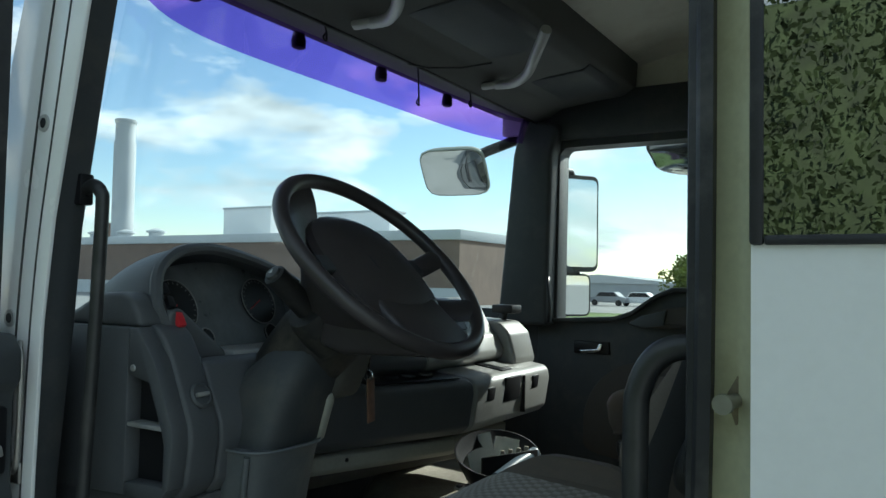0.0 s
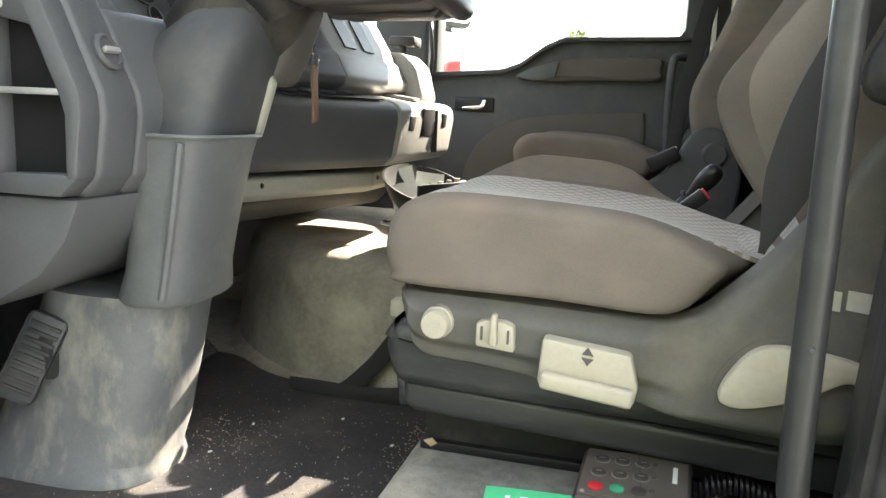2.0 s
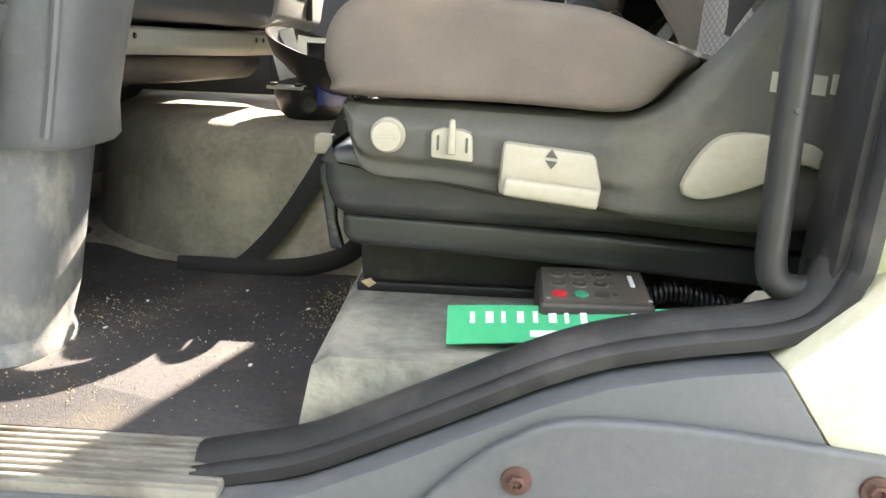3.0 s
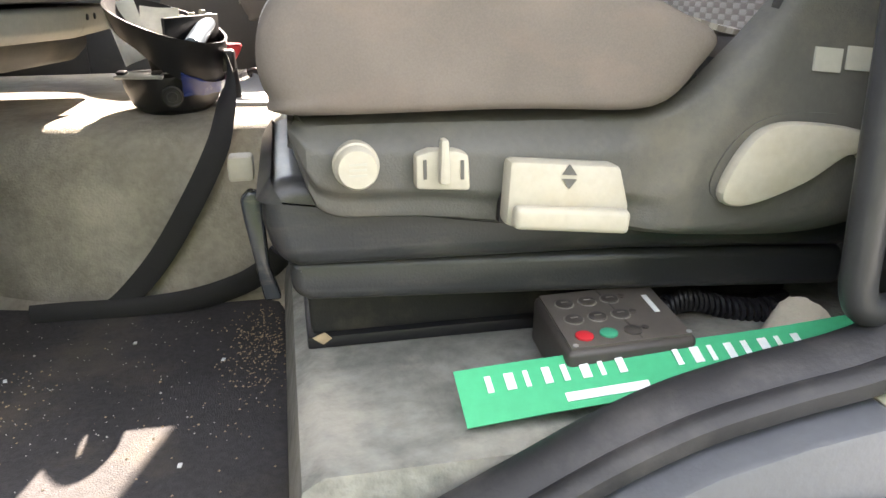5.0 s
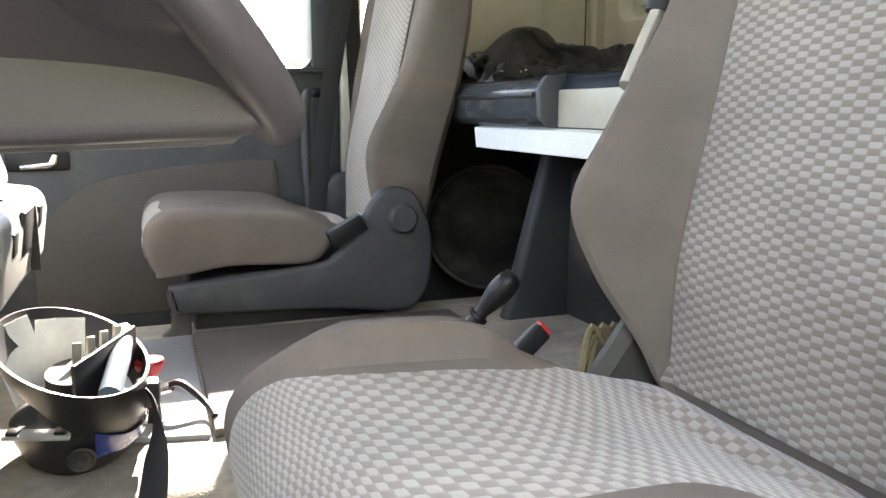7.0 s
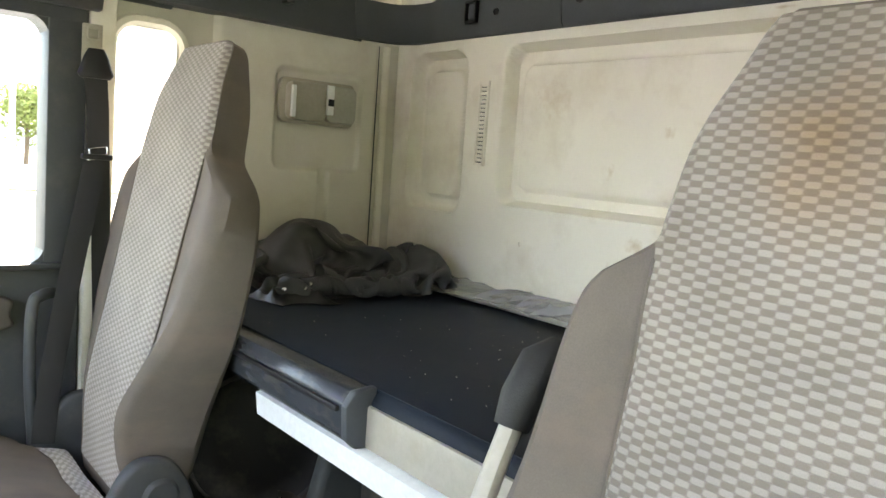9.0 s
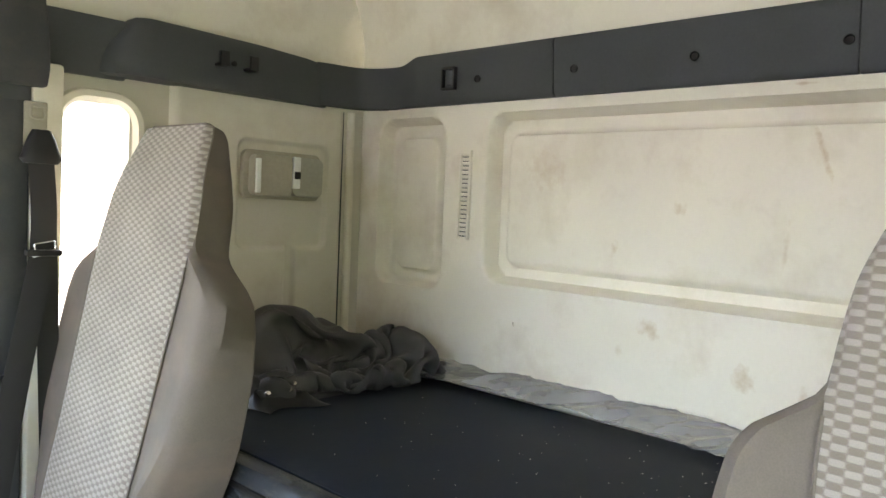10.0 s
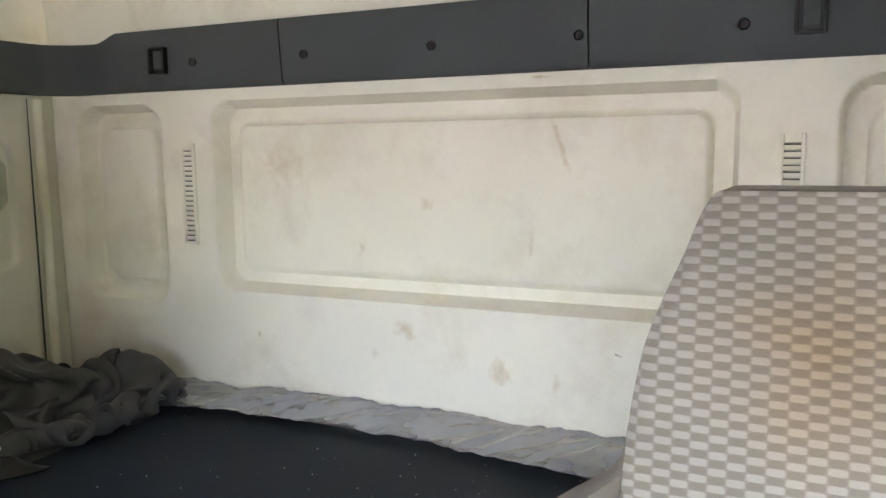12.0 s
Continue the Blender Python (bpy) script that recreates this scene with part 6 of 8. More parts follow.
def passenger_door():
    ob = thing("passenger_door", "dark grey passenger door with brown-grey cloth panel and silver latch", "door", (0, 0, 0), kind="structure")
    low = [(-0.05, 0.12), (1.035, 0.12), (1.035, 0.958), (0.945, 0.957), (0.62, 0.955), (0.53, 0.946), (0.46, 0.915), (0.37, 0.85), (0.30, 0.825), (0.20, 0.812), (0.03, 0.802), (-0.05, 0.80)]
    part("panel", prism(low, "y", 2.10, 2.20, 0.010, 3), M_DKPLAST, ob)
    part("window_frame", merge(prism([(-0.05, 0.80), (0.045, 0.80), (0.052, 1.545), (-0.02, 1.545)], "y", 2.085, 2.19, 0.006), prism([(-0.03, 1.535), (1.035, 1.535), (1.035, 1.62), (-0.03, 1.62)], "y", 2.085, 2.19), prism([(0.948, 0.95), (1.035, 0.95), (1.035, 1.54), (0.948, 1.54)], "y", 2.085, 2.19, 0.006)), M_DKPLAST, ob)
    for cx, cz, a in ((0.063, 1.524, 90), (0.937, 1.524, 0), (0.937, 0.968, -90)):
        pts = [(0.05 if a == 90 else 0.95, 1.537 if a >= 0 else 0.954)]
        c0 = (0.095 if a == 90 else 0.905, 1.492 if a >= 0 else 0.999)
        pts += [(c0[0] + 0.045 * math.cos(radians(a + 90 * k / 6)), c0[1] + 0.045 * math.sin(radians(a + 90 * k / 6))) for k in range(7)]
        part("corner_gusset", prism(pts, "y", 2.09, 2.185), M_DKPLAST, ob)
    part("pane", box(0.02, 0.98, 2.135, 2.139, 0.79, 1.57), M_GLASS, ob).visible_shadow = False
    cloth = smooth_curve([(0.20, 0.27, 0), (0.165, 0.36, 0), (0.175, 0.46, 0), (0.225, 0.555, 0), (0.31, 0.622, 0), (0.42, 0.655, 0), (0.60, 0.678, 0), (0.80, 0.690, 0), (0.835, 0.66, 0), (0.838, 0.45, 0), (0.82, 0.30, 0), (0.5, 0.25, 0)], 5, True)
    part("cloth_panel", prism([(p.x, p.y) for p in cloth], "y", 2.090, 2.106, 0.006), M_DOORCLOTH, ob, "brown-grey cloth panel")
    arm = smooth_curve([(0.36, 0.800, 0), (0.41, 0.833, 0), (0.52, 0.868, 0), (0.62, 0.878, 0), (0.86, 0.880, 0), (0.875, 0.84, 0), (0.862, 0.802, 0), (0.62, 0.797, 0), (0.50, 0.787, 0)], 5, True)
    part("armrest", prism([(p.x, p.y) for p in arm], "y", 2.060, 2.108, 0.010, 3), M_DOORCLOTH, ob, "padded cloth armrest")
    part("pull_cup", prism([(0.365, 0.803), (0.41, 0.832), (0.515, 0.862), (0.505, 0.800), (0.42, 0.789)], "y", 2.052, 2.066, 0.004), M_CUP, ob, "blue-grey pull cup")
    part("latch_recess", box(0.12, 0.275, 2.090, 2.104, 0.668, 0.722, 0.006), M_BLACK, ob, "black latch recess")
    part("latch_handle", prism([(0.155, 0.684), (0.225, 0.692), (0.238, 0.715), (0.250, 0.712), (0.246, 0.688), (0.225, 0.676), (0.155, 0.672)], "y", 2.072, 2.094, 0.003), M_CHROME, ob, "silver latch handle")
    part("ledge", prism([(-0.04, 0.806), (0.30, 0.828), (0.37, 0.853), (0.46, 0.918), (0.53, 0.949), (1.03, 0.960), (1.03, 0.945), (0.53, 0.932), (0.46, 0.90), (0.37, 0.835), (0.30, 0.81), (-0.04, 0.79)], "y", 2.070, 2.11, 0.004), M_DKPLAST, ob)
    solo("pillar_passenger_rear", box(1.037, 1.10, 2.079, 2.129, 0.12, 1.62, 0.008), M_TRIM, "cream trim of the rear door pillar", "pillar", "structure")
    solo("door_grab_rail", tube(smooth_curve([(0.965, 2.08, 0.885), (0.935, 2.04, 0.885), (0.915, 2.03, 0.86), (0.912, 2.03, 0.70), (0.925, 2.035, 0.50), (0.93, 2.04, 0.30)], 6), 0.014, 10), M_DKPLAST, "dark curved grab rail beside the passenger door", "grab rail")


def belts():
    ob = thing("passenger_belt", "black seat belt hanging from the cream pillar with metal tongue", "seat belt", (0, 0, 0))
    part("slot_plate", box(1.02, 1.065, 2.074, 2.086, 1.44, 1.535, 0.003), M_CREAM, ob, "cream height adjuster plate")
    part("buckle_frame", tube(rounded_path(1.030, 1.056, 1.50, 1.525, 0.006, 2.07), 0.003, 6, closed=True), M_CREAM, ob)
    part("guide", rings([offset_box(1.045, 2.052, z, hx, hy, 16, 2.4) for z, hx, hy in ((1.405, 0.034, 0.014), (1.415, 0.042, 0.018), (1.43, 0.036, 0.018), (1.455, 0.028, 0.016), (1.475, 0.018, 0.010))]), M_BLACK, ob, "black belt guide")
    part("webbing", tube(smooth_curve([(1.045, 2.05, 1.415), (1.050, 2.045, 1.23), (1.00, 2.03, 0.96), (0.955, 2.01, 0.70), (0.935, 1.99, 0.54)], 6), 0.026, 8, flat=0.08, up=(0, 1, 0)), M_STRAP, ob)
    part("webbing", tube(smooth_curve([(1.052, 2.058, 1.415), (1.062, 2.058, 1.23), (1.072, 2.06, 0.96), (1.085, 2.07, 0.70)], 6), 0.022, 8, flat=0.08, up=(0, 1, 0)), M_STRAP, ob)
    part("tongue", merge(put(tube(rounded_path(-0.020, 0.020, -0.008, 0.010, 0.004, 0), 0.0022, 6, closed=True), pose(1.052, 2.036, 1.232, 0, -10, 0)), put(box(-0.018, 0.018, -0.002, 0.002, -0.016, -0.004, 0.001), pose(1.042, 2.036, 1.228, 0, -10, 0))), M_CHROME, ob, "bright metal tongue")
    part("stop_block", box(1.015, 1.085, 2.03, 2.05, 1.213, 1.226, 0.003), M_BLACK, ob)


windscreen()
pillars_and_roof()
passenger_door()
belts()


M_MIRRORBACK = mat("pale_mirror_housing", (0.42, 0.45, 0.38), 0.5, var=0.08)


def mirrors():
    def mirror(name, x0, x1, z0, z1, y, yaw, label):
        ob = thing(name, label, "mirror", ((x0 + x1) / 2, y, (z0 + z1) / 2), "passenger side mirrors")
        ob.rotation_euler = (0, 0, radians(yaw))
        hx, hz = (x1 - x0) / 2, (z1 - z0) / 2
        part("housing", rings([[(p[0] * s, d, p[2] * s) for p in rounded_path(-hx, hx, -hz, hz, 0.03, 0)] for s, d in ((1.06, 0.0), (1.08, 0.02), (1.02, 0.07), (0.8, 0.10))]), M_DKPLAST, ob)
        part("glass", prism([(p[0] * 0.96, p[2] * 0.97) for p in rounded_path(-hx, hx, -hz, hz, 0.026, 0)], "y", -0.004, 0.001), M_MIRROR, ob, "mirror glass")
        return ob
    mirror("main_mirror", -0.09, 0.11, 1.03, 1.45, 2.42, 55, "tall wing mirror outside the passenger window")
    mirror("wide_angle_mirror", -0.125, 0.075, 0.812, 0.998, 2.42, 55, "small square wide-angle mirror under the wing mirror")
    solo("mirror_arm", tube([(-0.06, 2.16, 1.05), (-0.03, 2.38, 1.02), (-0.02, 2.47, 1.02)], 0.022, 10), M_BLACK, "black arm carrying the wing mirrors", "mirror arm")
    solo("mirror_arm", tube([(-0.06, 2.14, 1.47), (-0.03, 2.40, 1.48), (-0.02, 2.48, 1.40)], 0.018, 10), M_BLACK, "black upper arm of the wing mirrors", "mirror arm")

    def bowl(name, c, aim, hx, hz, label):
        ob = thing(name, label, "mirror", c)
        ob.rotation_euler = Vector(aim).to_track_quat("Z", "Y").to_euler()
        part("housing", rings([offset_box(0, 0, z, hx * s, hz * s, 32, 5) for z, s in ((-0.10, 0.25), (-0.085, 0.6), (-0.05, 0.9), (-0.01, 1.0), (0.0, 0.98))]), M_MIRRORBACK, ob)
        part("glass", rings([offset_box(0, 0, z, hx * s, hz * s, 32, 5) for z, s in ((0.002, 0.94), (0.012, 0.75), (0.020, 0.45), (0.022, 0.1))]), M_MIRROR, ob, "convex mirror glass")
        return ob
    km = thing("kerb_mirror", "convex kerb mirror hanging over the passenger window", "mirror", (0.576, 2.25, 1.502))
    shape = [(-0.180, 0.073), (-0.175, -0.02), (-0.136, -0.063), (0.0, -0.089), (0.116, -0.082), (0.173, -0.048), (0.180, 0.082)]
    loop = [(p.x, p.y) for p in smooth_curve([(a, b, 0) for a, b in shape], 4, True)]
    part("housing", rings([[(a * k, d, b * k) for a, b in loop] for k, d in ((0.97, -0.01), (1.0, 0.0), (0.98, 0.02), (0.8, 0.045), (0.5, 0.055))]), M_DKPLAST, km)
    part("glass", rings([[(a * k, d, b * k - 0.012) for a, b in loop] for k, d in ((0.93, -0.008), (0.90, -0.020), (0.6, -0.034), (0.2, -0.038))]), M_MIRROR, km, "convex mirror glass")
    bowl("front_mirror", (-0.50, 2.13, 1.465), (0.12, -0.80, -0.60), 0.165, 0.125, "convex front mirror beyond the windscreen")
    solo("mirror_arm", tube([(-0.20, 2.22, 1.62), (-0.36, 2.20, 1.57), (-0.49, 2.12, 1.49)], 0.025, 10), M_BLACK, "black arm of the front mirror", "mirror arm")
    solo("mirror_arm", tube([(0.576, 2.19, 1.70), (0.576, 2.26, 1.66), (0.576, 2.28, 1.56)], 0.018, 10), M_BLACK, "black arm of the kerb mirror", "mirror arm")


mirrors()

# ---- driver's door opening ----


def driver_opening():
    # curved sill and its rubber seal
    path = smooth_curve([(0.425, -0.02, 0.026), (0.47, -0.02, 0.036), (0.55, -0.02, 0.055), (0.64, -0.02, 0.095), (0.73, -0.02, 0.138), (0.80, -0.02, 0.172), (0.87, -0.02, 0.198), (0.95, -0.02, 0.215), (1.03, -0.02, 0.228), (1.075, -0.02, 0.245), (1.10, -0.02, 0.285), (1.110, -0.02, 0.36), (1.124, -0.02, 0.8), (1.126, -0.02, 1.3), (1.122, -0.02, 1.66)], 6)
    prof = [(-0.058, -0.014), (-0.058, 0.000), (-0.052, 0.006), (-0.043, 0.008), (-0.036, 0.005), (-0.031, 0.009), (-0.020, 0.016), (-0.006, 0.018), (0.008, 0.015), (0.018, 0.007), (0.022, -0.004), (0.022, -0.012)]
    solo("door_seal", sweep(prof, path), M_SEAL, "black rubber door seal along the curved sill", "door seal", "structure")
    body = [(-0.30, -1.0), (-0.30, 0.018), (0.46, 0.018), (0.55, 0.034), (0.64, 0.074), (0.73, 0.117), (0.80, 0.151), (0.87, 0.177), (0.95, 0.194), (1.035, 0.205), (1.118, 0.085), (1.17, -0.18), (1.17, -1.0)]
    solo("step_panel", prism(body, "y", -0.11, -0.045, 0.006), M_SIDE, "grey plastic step surround under the door opening", "panel", "structure")
    arch = smooth_curve([(0.62, -0.113, -0.06), (0.68, -0.114, 0.040), (0.742, -0.115, 0.101), (0.769, -0.115, 0.119), (0.824, -0.115, 0.143), (0.936, -0.115, 0.144), (1.077, -0.115, 0.130), (1.16, -0.115, 0.12)], 6)
    solo("step_moulding", prism([(p.x, p.z) for p in arch] + [(1.165, -0.2), (1.165, -0.9), (0.5, -0.9)], "y", -0.124, -0.108, 0.006, 3), M_SIDE, "raised moulding on the grey step surround", "trim", "structure")
    for x, z in ((0.779, 0.077), (1.134, 0.089)):
        b = thing("panel_bolt", "rusty bolt in the grey step surround", "bolt", (x, -0.1235, z), "step bolts")
        part("washer", lathe([(0.016, 0), (0.0155, 0.004), (0.011, 0.005), (0, 0.005)], pose(0, 0, 0, 90, 0, 0), 20), M_RUST, b)
        part("head", lathe([(0.009, 0.003), (0.009, 0.010), (0.006, 0.011), (0.005, 0.007), (0, 0.007)], pose(0, 0, 0, 90, 0, 0), 6), M_RUST, b)
    kick = thing("kick_plate", "ribbed worn aluminium kick plate on the door sill", "kick plate", (0, 0, 0))
    part("plate", box(-0.10, 0.465, -0.105, 0.012, 0.012, 0.030, 0.003), M_SILL, kick)
    for k in range(8):
        part("rib", box(-0.10, 0.465, -0.100 + 0.014 * k, -0.094 + 0.014 * k, 0.028, 0.034, 0.0015), M_SILL, kick)
    # B-pillar: seal, yellowed jamb, striker, white outer skin with the sleeper window
    solo("pillar_b_trim", prism([(1.088, 0.26), (1.124, 0.26), (1.140, 0.60), (1.142, 1.70), (1.106, 1.70), (1.104, 0.60)], "y", -0.055, 0.03, 0.008), M_SEAL, "dark seal and trim of the rear door pillar", "pillar", "structure")
    solo("pillar_b_jamb", prism([(1.118, -0.05), (1.136, -0.055), (1.162, -0.062), (1.183, -0.085), (1.187, -0.115), (1.215, -0.115), (1.215, -0.02), (1.118, -0.02)], "z", 0.195, 1.78), M_JAMB, "yellowed cream paint on the rear door jamb", "pillar", "structure")
    st = thing("door_striker", "steel door striker bolt on the jamb with grease stain", "striker", (1.164, -0.07, 0.833))
    part("plate", prism([(-0.002, -0.028), (0.020, -0.018), (0.024, 0.030), (0.004, 0.034), (-0.012, 0.004)], "y", 0.004, 0.012, 0.002), M_JAMBDIRT, st, "dirty backing plate")
    part("bolt", tube([(0, 0.01, 0), (-0.006, -0.035, 0)], 0.008, 10), M_STEEL, st)
    part("head", tube([(-0.006, -0.030, 0), (-0.007, -0.040, 0)], 0.011, 12), M_STEEL, st)
    rect_hole_wall("cab_side_driver", (1.187, 2.08), (-0.9, 2.14), -0.12, -0.03, [(1.215, 1.52, 1.03, 1.60)], M_WHITE, "white painted cab side behind the door")
    win = thing("sleeper_window", "dark reflecting sleeper window with black rubber frame in the white cab side", "window", (0, 0, 0), kind="structure")
    part("window_frame", merge(box(1.186, 1.200, -0.128, -0.108, 1.0, 1.63, 0.004), box(1.200, 1.55, -0.128, -0.108, 1.0, 1.010, 0.003), box(1.212, 1.55, -0.128, -0.108, 1.604, 1.63, 0.004), box(1.524, 1.55, -0.128, -0.108, 1.026, 1.604, 0.004)), M_SEAL, win)
    part("pane", box(1.195, 1.53, -0.1245, -0.121, 1.005, 1.61), M_SLEEPGLASS, win).visible_shadow = False
    rect_hole_wall("cab_side_lining", (1.172, 2.0), (0.1, 1.64), -0.022, 0.004, [(1.215, 1.52, 1.03, 1.60)], M_TRIM, "cream side lining behind the driver seat")
    skirt = [(1.036, 0.203), (1.119, 0.085), (1.171, -0.18), (1.20, -0.18), (1.20, 0.32), (1.13, 0.29), (1.10, 0.262)]
    solo("pillar_b_foot", prism(skirt, "y", -0.108, -0.05, 0.004), M_JAMBPALE, "cream painted corner below the door pillar", "pillar", "structure")
    # handrails
    r = thing("grab_rail", "black tubular handrail beside the driver seat", "grab rail", (0, 0, 0), "door grab rails")
    part("rail", tube(smooth_curve([(1.115, -0.015, 0.262), (1.085, -0.018, 0.262), (1.058, -0.020, 0.264), (1.042, -0.020, 0.282), (1.038, -0.021, 0.34), (1.037, -0.018, 0.55), (1.036, -0.015, 0.78), (1.040, -0.014, 0.83), (1.058, -0.013, 0.866), (1.085, -0.012, 0.882), (1.125, -0.010, 0.886)], 6), 0.0162, 14), M_RAIL, r)
    part("foot_plate", box(1.088, 1.112, -0.045, 0.012, 0.236, 0.292, 0.004), M_BLACK, r)
    part("screw", lathe([(0.004, 0), (0.003, 0.002), (0, 0.002)], pose(1.0375, -0.035, 0.45, 90, 0, 0), 10), M_DKPLAST, r)
    r = thing("grab_rail", "black tubular handrail on the driver's front pillar", "grab rail", (0, 0, 0), "door grab rails")
    part("rail", tube(smooth_curve([(-0.02, -0.06, 1.12), (0.015, -0.07, 1.125), (0.040, -0.072, 1.110), (0.046, -0.072, 1.07), (0.034, -0.072, 0.80), (0.016, -0.072, 0.50), (0.004, -0.07, 0.25), (-0.006, -0.065, 0.13), (-0.03, -0.05, 0.10)], 6), 0.0125, 14), M_RAIL, r)
    part("foot_plate", box(-0.05, -0.02, -0.075, -0.045, 1.09, 1.15, 0.004), M_BLACK, r)


M_RAIL = mat("black_coated_rail", (0.030, 0.031, 0.032), 0.42, var=0.15, scale=20, bump=0.15, dirt=(0.14, 0.13, 0.11), dirt_amount=0.25)
M_JAMBPALE = mat("pale_cream_jamb_paint", (0.62, 0.60, 0.46), 0.4, var=0.06, dirt=(0.42, 0.37, 0.22), dirt_amount=0.5, dirt_scale=9)
M_JAMBDIRT = mat("greasy_jamb", (0.16, 0.13, 0.08), 0.55, var=0.4, scale=40)


def driver_door():
    """Stands open, hinged at the front pillar."""
    ob = thing("driver_door", "open driver door with dark inner trim and black window frame", "door", (-0.118, -0.152, 0), kind="structure")
    ob.rotation_euler = (0, 0, radians(-4))
    part("outer_skin", box(-0.10, -0.065, -1.05, 0.0, -0.4, 0.86, 0.006), M_WHITE, ob, "white painted outer skin")
    part("inner_trim", prism([(-0.065, -0.35), (0.05, -0.35), (0.065, 0.45), (0.078, 0.47), (0.078, 0.54), (0.062, 0.58), (0.062, 0.74), (0.086, 0.765), (0.084, 0.82), (0.055, 0.848), (-0.065, 0.85)], "y", -1.03, -0.004, 0.010, 3), M_DKPLAST, ob)
    part("window_frame", merge(box(-0.085, 0.012, -0.060, -0.012, 0.85, 1.62, 0.006), box(-0.085, -0.045, -1.03, -0.98, 0.85, 1.62, 0.006), box(-0.085, -0.045, -0.98, -0.055, 1.57, 1.62, 0.006)), M_SEAL, ob)
    part("pane", box(-0.068, -0.063, -0.99, -0.05, 0.84, 1.58), M_GLASS, ob).visible_shadow = False
    part("latch_recess", box(0.050, 0.074, -0.13, -0.02, 0.60, 0.72, 0.008), M_BLACK, ob, "black latch recess")
    part("latch_handle", prism([(-0.11, 0.625), (-0.03, 0.635), (-0.035, 0.655), (-0.085, 0.66), (-0.10, 0.70), (-0.115, 0.70)], "x", 0.068, 0.086, 0.004), M_SILVER, ob, "silver latch handle")
    part("hinge_bracket", box(-0.05, -0.01, -0.012, 0.03, 0.42, 0.56, 0.006), M_STEEL, ob)


driver_opening()
driver_door()

# ---- small things on the floor and tunnel ----


def floor_mat():
    ob = thing("floor_mat", "black footwell mat with grit and worn edges", "mat", (0, 0, 0))
    pts = smooth_curve([(-0.20, 0.02, 0), (0.15, 0.012, 0), (0.52, 0.014, 0), (0.536, 0.03, 0), (0.53, 0.30, 0), (0.52, 0.69, 0), (0.30, 0.715, 0), (0.05, 0.76, 0), (-0.12, 0.86, 0), (-0.25, 0.80, 0), (-0.28, 0.4, 0)], 4, True)
    part("sheet", prism([(p.x, p.y) for p in pts], "z", 0.0205, 0.031, 0.003), M_MAT, ob)
    for k in range(5):
        a = random.uniform(0.0, 0.52)
        part("fleck", put(box(-0.004, 0.004, -0.0025, 0.0025, 0, 0.002, 0.0006), pose(a, random.uniform(0.05, 0.62), 0.0312, 0, 0, random.uniform(0, 180))), M_PAPERWHITE, ob, "pale crumb")
    rnd = random.Random(5)
    bm = bmesh.new()
    for k in range(420):
        x, y = rnd.gauss(0.16, 0.18), rnd.gauss(0.40, 0.20)
        if not (-0.15 < x < 0.52 and 0.03 < y < 0.68):
            continue
        s = rnd.uniform(0.0005, 0.0014) * (1.7 if k % 12 == 0 else 1)
        vs = [bm.verts.new((x + s * a, y + s * b, 0.0312 + s * c)) for a, b, c in ((1, 0, 0), (-1, 0, 0), (0, 1, 0), (0, -1, 0), (0, 0, 1.2))]
        for i, j in ((0, 2), (2, 1), (1, 3), (3, 0)):
            bm.faces.new((vs[i], vs[j], vs[4]))
    solo("mat_grit", bm, M_GRIT, "grey grit scattered over the black mat", "grit", "stuff")


M_GRIT = mat("grey_grit", (0.48, 0.46, 0.42), 0.8, var=0.3, scale=30)


